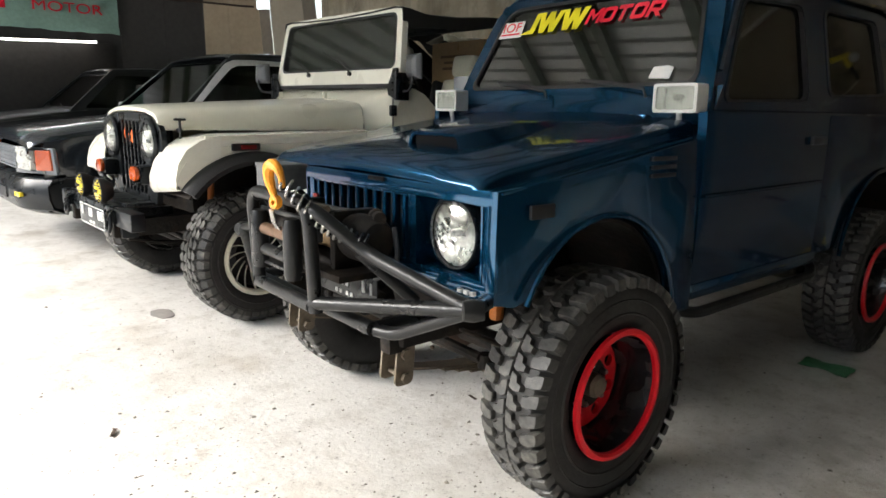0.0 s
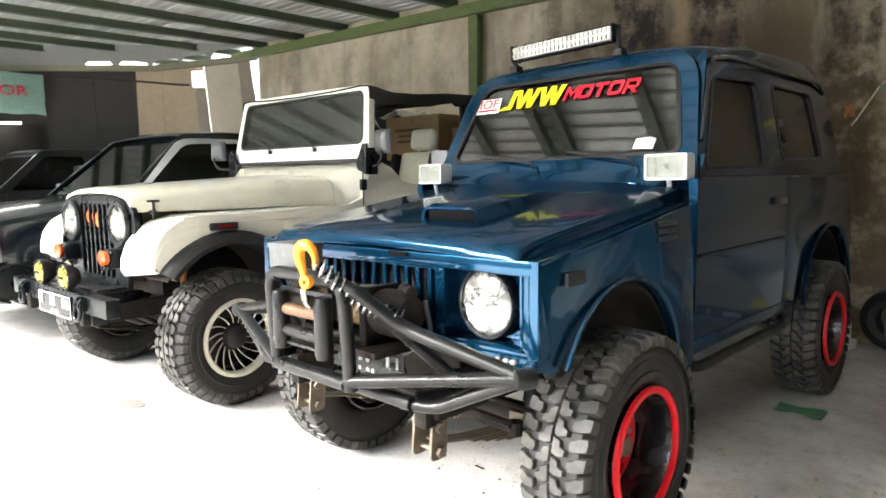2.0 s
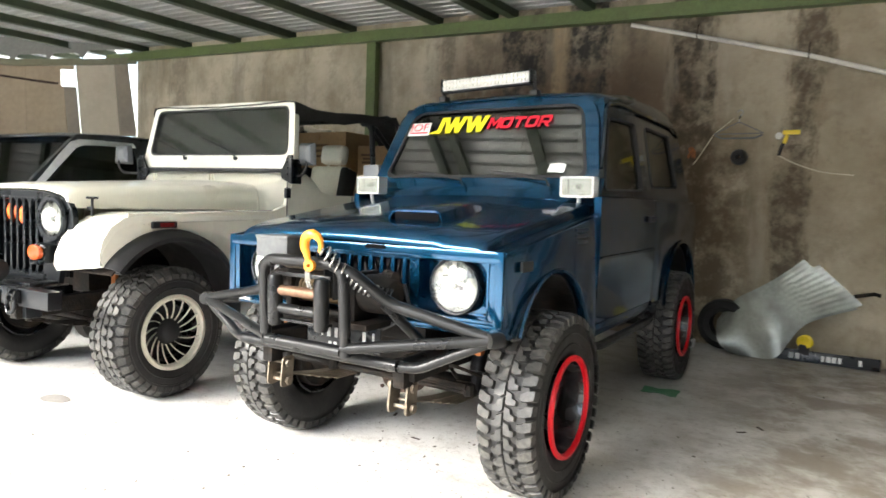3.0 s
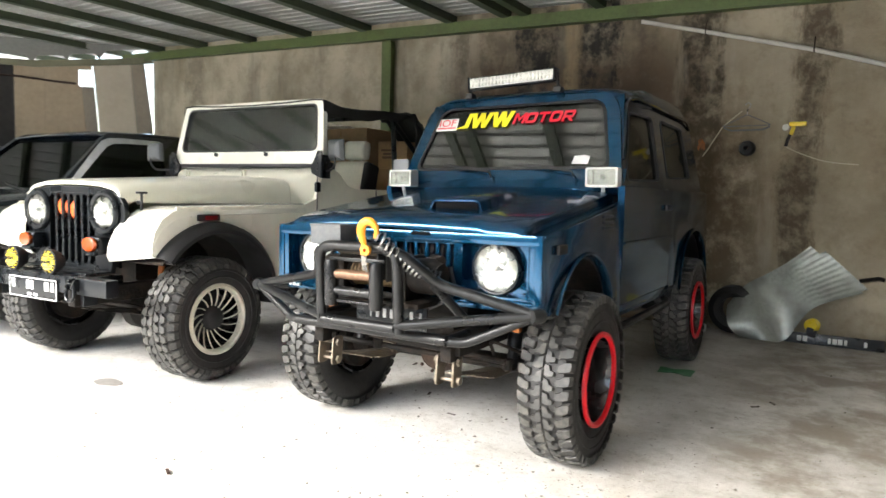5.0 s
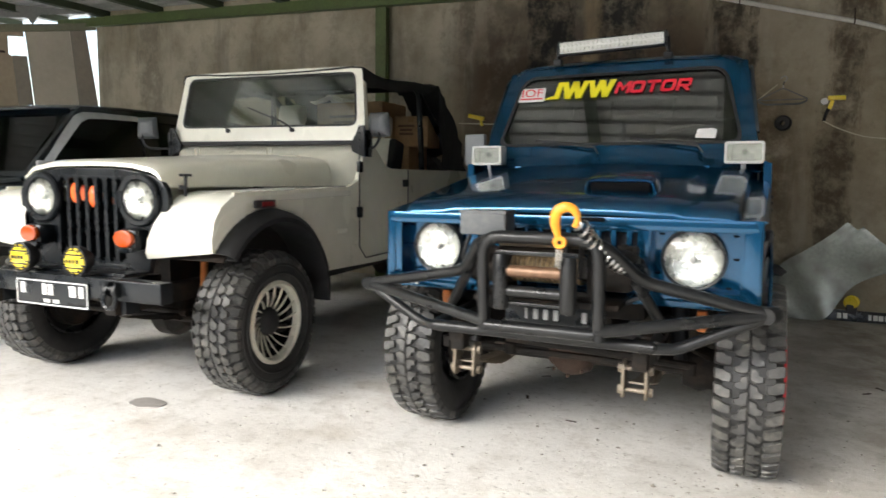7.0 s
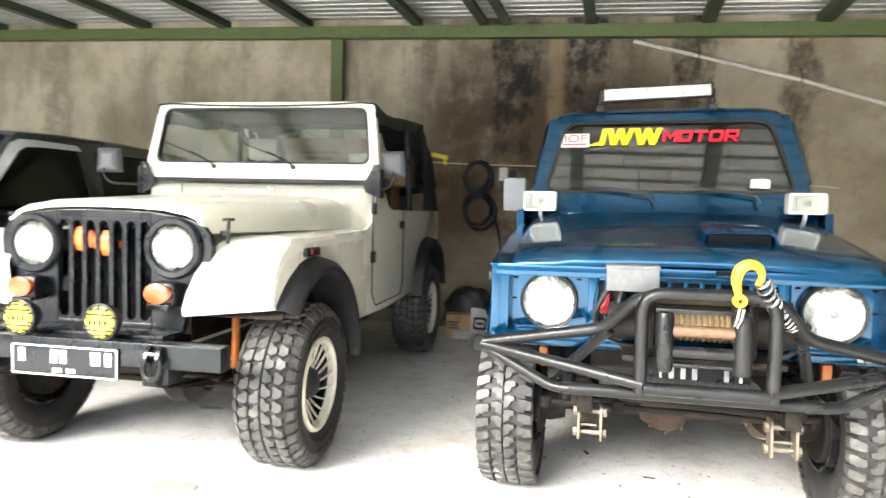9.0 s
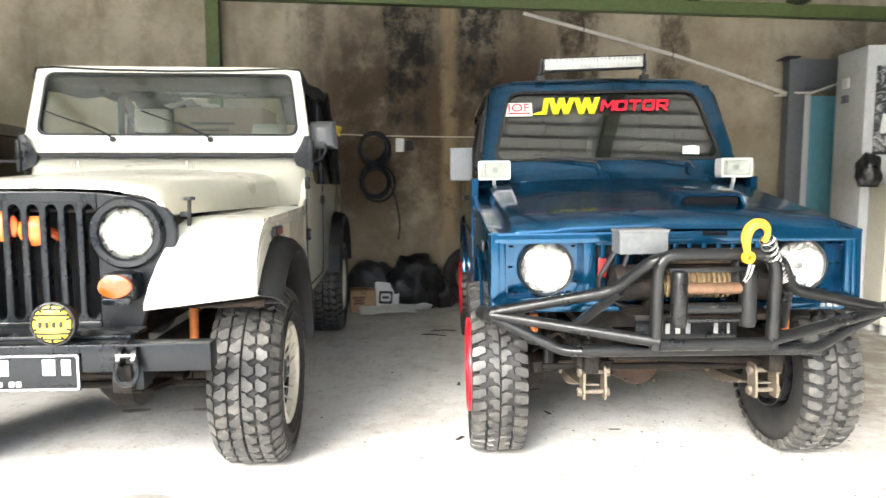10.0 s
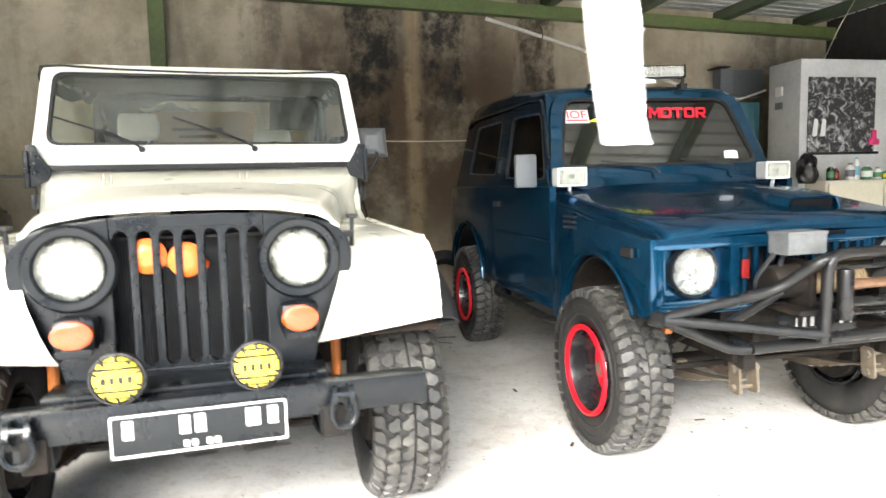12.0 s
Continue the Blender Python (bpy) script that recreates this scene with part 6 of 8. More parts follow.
box(bm, (0, 2.2, 0.58), (1.36, 2.0, 0.03))
box(bm, (0, 3.18, 0.84), (1.38, 0.03, 0.50), 0.006)
for s in (-1, 1):
    box(bm, (s * 0.56, 2.72, 0.80), (0.24, 0.9, 0.42), 0.02)
box(bm, (0, 1.44, 1.14), (1.30, 0.10, 0.16), 0.02)
part("cabin_floor", bm, BLACK, jeep, "dark cabin floor and dash")

# windscreen
def jscreen(u, v, d):
    return (u, 1.297 + (v - 1.24) * 0.165 + d, v)


bm = B()
outer = rounded([(-0.735, 1.258), (0.735, 1.258), (0.672, 1.708), (-0.672, 1.708)], [0.02, 0.02, 0.05, 0.05], 6)
inner = rounded([(-0.672, 1.345), (0.672, 1.345), (0.630, 1.675), (-0.630, 1.675)], [0.06, 0.06, 0.05, 0.05], 6)
ring_plate(bm, outer, inner, jscreen, -0.022, 0.022)
fr = part("screen_frame", bm, CREAMLIT, jeep, "cream white folding windscreen frame", 40)
bm = B()
i2 = rounded([(-0.659, 1.357), (0.659, 1.357), (0.618, 1.664), (-0.618, 1.664)], [0.055, 0.055, 0.045, 0.045], 6)
ring_plate(bm, inner, i2, jscreen, -0.024, 0.006)
part("seal", bm, BLACK, fr, "black rubber seal")
bm = B()
prism(bm, rounded([(-0.665, 1.350), (0.665, 1.350), (0.624, 1.669), (-0.624, 1.669)], 0.05, 5), jscreen, -0.004, 0.002)
part("windscreen", bm, WINDSHIELD, fr, "clear windscreen", 0)
bm = B()
box(bm, (0, 1.290, 1.245), (1.44, 0.05, 0.026), 0.006)
part("hinge_strip", bm, BLACK, jeep, "black rubber strip under the windscreen")
for s in (-1, 1):
    bm = B()
    prism(bm, [(s * 0.735, 1.16), (s * 0.66, 1.19), (s * 0.645, 1.235), (s * 0.685, 1.30), (s * 0.705, 1.345), (s * 0.738, 1.345)], on_front(1.250), 0, 0.02, 0.003)
    box(bm, (s * 0.738, 1.29, 1.24), (0.02, 0.10, 0.16), 0.005)
    box(bm, (s * 0.725, 1.29, 1.20), (0.04, 0.06, 0.05), 0.01)
    for z in (1.22, 1.26, 1.30):
        lathe(bm, [(0, -0.006), (0.008, -0.006), (0.008, 0.006), (0, 0.008)], 8, pose(s * 0.705, 1.246, z, 0, 0, -90))
    part("screen_hinge", bm, SATIN, jeep, "black windscreen hinge with bolts")
    bm = B()
    x0 = -0.28 if s < 0 else 0.215
    tube(bm, [(x0, 1.280, 1.330), (x0 - 0.03, 1.286, 1.352), (x0 - 0.17, 1.305, 1.415)], 0.006, 6)
    tube(bm, [(x0 - 0.10, 1.298, 1.383), (x0 - 0.36, 1.318, 1.475)], 0.004, 6)
    lathe(bm, [(0, -0.012), (0.014, -0.012), (0.014, 0.01), (0, 0.012)], 10, pose(x0, 1.283, 1.325, 0, 0, -90))
    part("wiper", bm, BLACK, fr, "black wiper")
    # door mirror on a bent arm
    bm = B()
    mx, my = (0.79, 1.34) if s > 0 else (-0.985, 1.30)
    tube(bm, [(s * 0.735, 1.29, 1.21), (mx - s * 0.02, my - 0.02, 1.215), (mx + s * 0.025, my - 0.03, 1.27), (mx + s * 0.01, my - 0.022, 1.33)], 0.008, 8, 0.04)
    arm = part("mirror_arm", bm, BLACK, jeep, "black mirror arm")
    bm = B()
    loft(bm, [[(sx_ * w_, y_, z_) for sx_, z_ in ((-1, -h_), (-0.86, h_), (0.86, h_), (1, -h_))] for y_, w_, h_ in ((-0.035, 0.030, 0.035), (-0.022, 0.062, 0.060), (0.004, 0.080, 0.073), (0.016, 0.080, 0.073))])
    bmesh.ops.bevel(bm, geom=list(bm.edges), offset=0.006, segments=2, affect="EDGES", profile=0.6)
    mh = part("mirror", bm, DULLGREY, arm, "grey wedge-shaped door mirror")
    mh.matrix_local = pose(mx, my, 1.355, 0, 0, s * -10)
    bm = B()
    box(bm, (0, 0.018, 0), (0.125, 0.004, 0.115), 0.002)
    part("mirror_glass", bm, MIRROR, mh)

# canvas top, folded at the back
bm = B()
rows = []
for y, z, skirt in ((1.34, 1.706, 0.125), (1.40, 1.702, 0.120), (1.50, 1.686, 0.09), (1.62, 1.672, 0.07), (1.75, 1.683, 0.082), (1.88, 1.698, 0.092), (2.1, 1.72, 0.07), (2.3, 1.728, 0.085), (2.42, 1.735, 0.05), (2.48, 1.725, 0.02)):
    row = [(0.684 + 0.008 * math.sin(y * 23), z - skirt), (0.690, z - 0.4 * skirt), (0.68, z - 0.008), (0.60, z), (0.35, z - 0.012), (0, z - 0.018)]
    rows.append([(x, y, zz) for x, zz in row] + [(-x, y, zz) for x, zz in row[-2::-1]])
grid(bm, rows, 0.008)
part("canvas_top", bm, CANVAS, jeep, "black canvas roof", 40)
bm = B()
rows = []
for k in range(13):
    t = k / 12
    y, z = 2.48 + 0.62 * t, 1.735 - 0.50 * t ** 1.6
    rows.append([((0.69 - 0.0575 * i), y + 0.02 * math.sin(i * 1.6 + k), z + 0.02 * math.sin(i * 1.3 + 2 * k)) for i in range(7)])
grid(bm, rows, 0.012)
part("canvas_back", bm, CANVAS, jeep, "slack black canvas corner at the back", 60)
bm = B()
for row in rows:
    row[:] = [(p_[0] - 1.035, p_[1], p_[2]) for p_ in row]
grid(bm, rows, 0.012)
part("canvas_back", bm, CANVAS, jeep, "slack black canvas corner at the back", 60)
for s in (-1, 1):
    bm = B()
    rows = []
    for k in range(9):
        t = k / 8
        y = 2.62 + 0.52 * t
        rows.append([(s * (0.69 + 0.012 * math.sin(7 * t + 3 * e)), y - 0.12 * e + 0.03 * math.sin(9 * e + k), 1.10 + e * (0.60 - 0.45 * t ** 1.7)) for e in (0, 0.2, 0.4, 0.6, 0.8, 1.0)])
    grid(bm, rows, 0.01)
    part("canvas_side", bm, CANVAS, jeep, "slack black canvas side", 60)
bm = B()
for s in (-1, 1):
    tube(bm, [(s * 0.66, 2.30, 1.08), (s * 0.64, 2.28, 1.66), (s * 0.60, 2.28, 1.70)], 0.022, 10, 0.05)
    tube(bm, [(s * 0.64, 2.28, 1.66), (s * 0.64, 3.10, 1.12)], 0.02, 10)
    tube(bm, [(s * 0.66, 1.40, 1.66), (s * 0.66, 2.30, 1.69)], 0.012, 8)
tube(bm, [(-0.62, 2.28, 1.69), (0.62, 2.28, 1.69)], 0.022, 10)
islands("roll_bar", bm, SATIN, jeep, "black roll bar tube")
for s in (-1, 1):
    bm = B()
    sx_, lift = (0.335, 0.0) if s > 0 else (-0.415, 0.095)
    box(bm, (sx_, 1.95, 0.86), (0.44, 0.46, 0.16), 0.06)
    box(bm, (sx_, 2.14, 1.10), (0.36, 0.13, 0.46), 0.06, (-14, 0, 0))
    seat = part("seat", bm, SEAT, jeep, "cream vinyl seat with headrest", 60)
    bm = B()
    box(bm, (sx_, 2.215, 1.415 + lift), (0.225, 0.10, 0.16), 0.045, (-10, 0, 0))
    for e in (-0.05, 0.05):
        tube(bm, [(sx_ + e, 2.20, 1.28), (sx_ + e, 2.212, 1.36 + lift)], 0.008, 6)
    part("headrest", bm, SEAT, seat, "cream headrest", 60)
    bm = B()
    for e in (-1, 1):
        box(bm, (sx_ + e * 0.19, 2.10, 1.08), (0.06, 0.16, 0.46), 0.03, (-14, 0, 0))
    islands("bolster", bm, CANVAS, seat, "black side bolster", 60)
bm = B()
pts = [(0.32 + 0.18 * math.cos(a), 1.66 - 0.05 * math.sin(a), 1.20 + 0.17 * math.sin(a)) for a in [2 * math.pi * k / 20 for k in range(20)]]
tube(bm, pts, 0.013, 8, closed=True)
tube(bm, [(0.32, 1.65, 1.20), (0.32, 1.48, 1.12)], 0.02, 8)
tube(bm, [(0.15, 1.66, 1.2), (0.49, 1.66, 1.2)], 0.012, 6)
part("steering_wheel", bm, BLACK, jeep, "black steering wheel")

# bumper with shackles, fog lamps and plate
bm = B()
box(bm, (0.0, -0.205, 0.562), (1.25, 0.07, 0.088), 0.008)
bumper = part("bumper", bm, SATIN, jeep, "black steel bumper beam")
bm = B()
for s in (-1, 1):
    box(bm, (s * 0.30, -0.06, 0.55), (0.05, 0.26, 0.07), 0.006)
box(bm, (0, -0.10, 0.61), (0.72, 0.14, 0.015), 0.005)
part("frame_horn", bm, SATIN, bumper, "black frame ends and splash plate")
for s in (-1, 1):
    bm = B()
    for dx in (-0.022, 0.022):
        prism(bm, rounded([(-0.285, 0.555), (-0.235, 0.53), (-0.235, 0.60), (-0.262, 0.60)], 0.012, 3), lambda u, v, d, s=s, dx=dx: (s * 0.385 + dx + d, u, v), -0.006, 0.006)
    tube(bm, [(s * 0.385 - 0.03, -0.264, 0.575), (s * 0.385 + 0.03, -0.264, 0.575)], 0.011, 8)
    pts = [(s * 0.385 - 0.024, -0.266, 0.572), (s * 0.385 - 0.035, -0.272, 0.525), (s * 0.385 - 0.02, -0.276, 0.492), (s * 0.385 + 0.02, -0.276, 0.492), (s * 0.385 + 0.035, -0.272, 0.525), (s * 0.385 + 0.024, -0.266, 0.572)]
    tube(bm, pts, 0.009, 8, 0.02)
    box(bm, (s * 0.37, -0.18, 0.49), (0.09, 0.08, 0.07), 0.01)
    part("tow_shackle", bm, SATIN, bumper, "black tow shackle")
    m = pose(s * 0.166, -0.235, 0.672, 0, 0, -90)
    bm = B()
    lathe(bm, [(0, -0.06), (0.04, -0.055), (0.062, -0.02), (0.066, 0.0), (0.066, 0.012), (0.060, 0.014)], 32, m)
    tube(bm, [(s * 0.166, -0.225, 0.61), (s * 0.166, -0.21, 0.595)], 0.012, 8)
    fog = part("fog_lamp", bm, BLACK, jeep, "black fog lamp with a yellow cover")
    bm = B()
    lathe(bm, [(0.057, 0.010), (0.055, 0.016), (0.03, 0.022), (0.0, 0.024)], 32, m)
    part("cover", bm, YELLOW, fog, "yellow cover")
    bm = B()
    for z, wd in ((0.028, 0.10), (-0.028, 0.10)):
        tube(bm, [(s * 0.166 - wd / 2, -0.255, 0.672 + z), (s * 0.166 + wd / 2, -0.255, 0.672 + z)], 0.004, 6)
    for k in range(10):
        a = 2 * math.pi * (k + 0.5) / 10
        tube(bm, [(s * 0.166 + 0.064 * math.cos(a), -0.250, 0.672 + 0.064 * math.sin(a)), (s * 0.166 + 0.046 * math.cos(a), -0.256, 0.672 + 0.046 * math.sin(a))], 0.0035, 6)
    for z in (0.046, -0.046):
        tube(bm, [(s * 0.166 - 0.035, -0.253, 0.672 + z), (s * 0.166 + 0.035, -0.253, 0.672 + z)], 0.003, 6)
    for dx in (-0.03, -0.010, 0.010, 0.03):
        box(bm, (s * 0.166 + dx, -0.2605, 0.672), (0.010, 0.004, 0.018), 0.002)
    islands("cover_bar", bm, BLACK, fog, "black bar on the cover")
bm = B()
box(bm, (0.022, -0.246, 0.524), (0.435, 0.006, 0.115), 0.004)
plate = part("number_plate", bm, SATIN, jeep, "black number plate with white bars")
bm = B()
ring_plate(bm, rounded([(-0.192, 0.470), (0.236, 0.470), (0.236, 0.578), (-0.192, 0.578)], 0.008, 3), rounded([(-0.187, 0.475), (0.231, 0.475), (0.231, 0.573), (-0.187, 0.573)], 0.006, 3), on_front(-0.2505), 0, 0.002)
for x, wd in ((-0.155, 0.026), (-0.022, 0.026), (0.015, 0.026), (0.145, 0.036), (0.195, 0.026)):
    box(bm, (x + 0.005, -0.2505, 0.540), (wd, 0.003, 0.048), 0.002)
for x in (-0.02, 0.0, 0.035, 0.055):
    box(bm, (x + 0.005, -0.2505, 0.490), (0.014, 0.003, 0.016), 0.001)
islands("plate_bar", bm, WHITE, plate)

# running gear
bm = B()
for y in (0.323, 2.69):
    lathe(bm, [(0.0, -0.56), (0.038, -0.56), (0.038, 0.56), (0.0, 0.56)], 14, pose(0, y, 0.362))
    lathe(bm, [(0, -0.11), (0.08, -0.10), (0.13, -0.04), (0.13, 0.04), (0.08, 0.10), (0, 0.12)], 18, pose(0.16, y, 0.362))
islands("axle", bm, GRIME, jeep, "grimy axle tube")
for s in (-1, 1):
    bm = B()
    for k in range(4):
        ln = 0.5 - 0.09 * k
        grid(bm, [[(s * 0.36 - 0.03, 0.323 + yy, 0.44 - 0.008 * k - 0.05 * (1 - (yy / 0.5) ** 2)), (s * 0.36 + 0.03, 0.323 + yy, 0.44 - 0.008 * k - 0.05 * (1 - (yy / 0.5) ** 2))] for yy in [-ln + 2 * ln * i / 8 for i in range(9)]], 0.006)
    box(bm, (s * 0.36, 0.323, 0.37), (0.08, 0.09, 0.09), 0.01)
    part("leaf_spring", bm, GRIME, jeep, "grimy leaf spring")
    bm = B()
    tube(bm, [(s * 0.43, 0.22, 0.42), (s * 0.43, 0.24, 0.76)], 0.017, 10)
    part("shock_absorber", bm, SHOCK, jeep, "orange shock absorber")
    bm = B()
    box(bm, (s * 0.36, 1.4, 0.50), (0.06, 3.3, 0.09), 0.01)
    part("chassis_rail", bm, GRIME, jeep, "black chassis rail")
bm = B()
tube(bm, [(-0.5, 0.14, 0.37), (0.5, 0.14, 0.37)], 0.015, 8)
tube(bm, [(-0.3, 0.10, 0.44), (0.42, 0.12, 0.40)], 0.015, 8)
islands("steering_rod", bm, GRIME, jeep, "grimy steering rod")
bm = B()
box(bm, (0, 0.6, 0.66), (0.5, 0.8, 0.30), 0.05)
part("engine_block", bm, GRIME, jeep, "dark engine underside")
for x, y, turn in ((0.648, 0.345, 0), (-0.665, 0.345, 180), (0.648, 2.70, 0), (-0.665, 2.70, 180)):
    add_wheel(jeep, pose(x, y, 0.345, 50 * (x + y), 0, turn), *ALLT, rim_turbine, "black wheel with thin cream spokes and all-terrain tyre")
add_wheel(jeep, pose(0.12, 3.34, 0.95, 20, 0, 90), *ALLT, rim_turbine, "spare wheel on the tailgate")
for s in (-1, 1):
    bm = B()
    box(bm, (s * 0.62, 3.22, 0.80), (0.10, 0.05, 0.17), 0.015)
    part("tail_lamp", bm, REDLENS, jeep, "red tail lamp")


# ---- the navy car and the black car beyond ----
def road_car(name, m, paint, label, detail):
    """A small closed car, nose towards -y, its front end at y = 0."""
    car = thing(name, m, label, "car")
    W = 0.79

    def shell(rows):
        bm_ = B()
        out = []
        for y, half, zs in rows:
            row = [(half * f, z) for f, z in zs]
            out.append([(x, y, z) for x, z in row] + [(-x, y, z) for x, z in row[-2::-1]])
        grid(bm_, out, 0.012)
        return bm_

    # bonnet
    rows = []
    for y, z, half in ((-0.125, 0.79, 0.69), (-0.12, 0.825, 0.70), (-0.07, 0.865, 0.735), (0.05, 0.89, 0.76), (0.35, 0.935, 0.77), (0.65, 0.975, 0.775), (0.92, 1.005, 0.78)):
        rows.append((y, half, ((1.0, z - 0.05), (0.985, z - 0.02), (0.93, z), (0.6, z + 0.018), (0.0, z + 0.028))))
    part("bonnet", shell(rows), paint, car, "dark glossy bonnet", 35)
    # sides with wheel arches
    for s in (-1, 1):
        out = [(-0.03, 0.52), (-0.03, 0.80), (0.02, 0.86), (0.92, 0.985), (1.2, 1.01), (3.75, 1.02), (3.95, 0.98), (4.0, 0.60), (3.9, 0.32), (3.55, 0.30)] + arc(3.18, 0.34, 0.34, 0.34, -4, 184, 14) + [(2.8, 0.28), (1.1, 0.28)] + arc(0.72, 0.34, 0.34, 0.34, -4, 184, 14) + [(0.3, 0.36)]
        bm_ = B()
        prism(bm_, out, lambda u, v, d, s=s: (s * (W - 0.05 * max(0, (0.25 - u) / 0.25) ** 2 - 0.03 * ((v - 0.72) / 0.4) ** 2 - d), u, v), 0, 0.03, 0.004)
        sd = part("side_panel", bm_, paint, car, "dark glossy side panel", 30)
        bm_ = B()
        tube(bm_, [(s * 0.775, 1.02, 1.0), (s * 0.795, 1.04, 0.35), (s * 0.795, 1.98, 0.34), (s * 0.79, 2.02, 1.0)], 0.004, 5)
        part("door_gap", bm_, BLACK, sd)
        bm_ = B()
        rows_ = [[(s * x, 0.72 + 0.33 * math.cos(a), 0.34 + 0.33 * math.sin(a)) for x in (0.35, 0.76)] for a in [radians(-4 + 188 * k / 12) for k in range(13)]]
        grid(bm_, rows_, 0.01)
        part("wheel_well", bm_, GRIME, sd, "dark wheel well")
        # cabin side
        fn = lambda u, v, d, s=s: (s * (0.775 - 0.155 * (v - 1.0) / 0.52 - d), u, v)
        o = [(0.90, 1.0), (1.42, 1.50), (3.55, 1.53), (3.80, 1.01)]
        bm_ = B()
        fo, fi = [(0.90, 1.0), (1.50, 1.535), (2.12, 1.545), (2.10, 1.01)], [(1.08, 1.03), (1.545, 1.465), (2.02, 1.47), (2.02, 1.04)]
        ring_plate(bm_, rounded(fo, 0.03, 5), rounded(fi, 0.05, 5), fn, 0, 0.04)
        ro, ri = [(2.10, 1.01), (2.12, 1.545), (3.50, 1.54), (3.82, 1.01)], [(2.18, 1.05), (2.19, 1.47), (3.40, 1.465), (3.60, 1.06)]
        ring_plate(bm_, rounded(ro, 0.03, 5), rounded(ri, 0.05, 5), fn, 0, 0.04)
        cf = part("cabin_side", bm_, paint, car, "dark window surround", 30)
        for q in (fi, ri):
            bm_ = B()
            prism(bm_, rounded(q, 0.05, 5), fn, 0.014, 0.018)
            part("window", bm_, TINT, cf, "dark side window", 0)
        if detail:
            bm_ = B()
            pts = [(1.00, 1.05), (1.13, 1.17), (1.30, 1.345), (1.42, 1.46), (1.50, 1.492), (1.65, 1.500), (2.02, 1.500)]
            low = [(1.06, 1.05), (1.18, 1.165), (1.345, 1.32), (1.45, 1.415), (1.52, 1.445), (1.66, 1.455), (2.02, 1.462)]
            grid(bm_, [[fn(a[0], a[1], -0.012), fn(b_[0], b_[1], -0.035)] for a, b_ in zip(pts, low)], 0.004)
            part("rain_visor", bm_, GREYPAINT, cf, "grey rain visor over the window")
            bm_ = B()
            box(bm_, fn(1.06, 1.075, -0.02), (0.03, 0.11, 0.09), 0.015)
            part("mirror_base", bm_, GREYPAINT, cf)
    # screen
    bm_ = B()
    fn = lambda u, v, d: (u, 0.93 + (v - 1.02) * 1.12 + d + 0.05 * abs(u) ** 2, v)
    o = rounded([(-0.765, 1.0), (0.765, 1.0), (0.61, 1.52), (-0.61, 1.52)], 0.03, 5)
    i_ = rounded([(-0.70, 1.045), (0.70, 1.045), (0.565, 1.475), (-0.565, 1.475)], 0.05, 5)
    ring_plate(bm_, o, i_, fn, 0, 0.04)
    sf = part("screen_frame", bm_, paint, car, "dark windscreen surround")
    bm_ = B()
    prism(bm_, i_, fn, 0.008, 0.012)
    part("windscreen", bm_, TINT, sf, "dark windscreen", 0)
    bm_ = B()
    for x0 in (-0.3, 0.3):
        tube(bm_, [(x0 + 0.1, 0.93, 1.02), (x0 - 0.25, 0.985, 1.08)], 0.006, 6)
    islands("wiper", bm_, BLACK, sf)
    rows = []
    for y, z, half in ((1.46, 1.520, 0.61), (1.52, 1.548, 0.615), (1.9, 1.572, 0.62), (2.6, 1.578, 0.62), (3.3, 1.562, 0.61), (3.55, 1.530, 0.60)):
        rows.append((y, half, ((1.0, z - 0.03), (0.985, z - 0.012), (0.9, z), (0.5, z + 0.01), (0, z + 0.014))))
    part("roof", shell(rows), paint, car, "dark roof", 35)
    bm_ = B()
    box(bm_, (0, 3.97, 0.72), (1.5, 0.05, 0.60), 0.02)
    grid(bm_, [[(-0.75, 3.85, 1.0), (0.75, 3.85, 1.0)], [(-0.59, 3.52, 1.53), (0.59, 3.52, 1.53)]], 0.02)
    part("tailgate", bm_, paint, car, "dark tailgate")
    # nose: lamps, grille and bumper
    bm_ = B()
    rows = []
    for y, z in ((-0.08, 0.575), (-0.17, 0.56), (-0.205, 0.51), (-0.205, 0.42), (-0.18, 0.34), (-0.09, 0.30)):
        rows.append([(x, y + 0.16 * max(0, (abs(x) - 0.5) / 0.32) ** 2, z) for x in [-0.82 + 0.082 * k for k in range(21)]])
    grid(bm_, rows, 0.02)
    for s in (-1, 1):
        box(bm_, (s * 0.765, 0.13, 0.44), (0.05, 0.36, 0.25), 0.02)
    bp = part("bumper", bm_, SATIN, car, "dark moulded bumper", 40)
    bm_ = B()
    for s in (-1, 1):
        box(bm_, (s * 0.55, -0.198, 0.45), (0.17, 0.02, 0.06), 0.01, (0, 0, s * 6))
    box(bm_, (0, -0.207, 0.43), (0.62, 0.012, 0.08), 0.01)
    part("intake", bm_, BLACK, bp, "black bumper intakes")
    for s in (-1, 1):
        bm_ = B()
        box(bm_, (s * 0.62, -0.190, 0.45), (0.09, 0.03, 0.035), 0.008, (0, 0, s * 10))
        part("indicator", bm_, YELLOW, bp, "small yellow lamp")
    bm_ = B()
    box(bm_, (0, -0.115, 0.69), (0.80, 0.03, 0.17), 0.01)
    for k in range(5):
        box(bm_, (0, -0.137, 0.625 + 0.032 * k), (0.78, 0.02, 0.012), 0.004)
    part("grille", bm_, DARKGREY, car, "grey slatted grille")
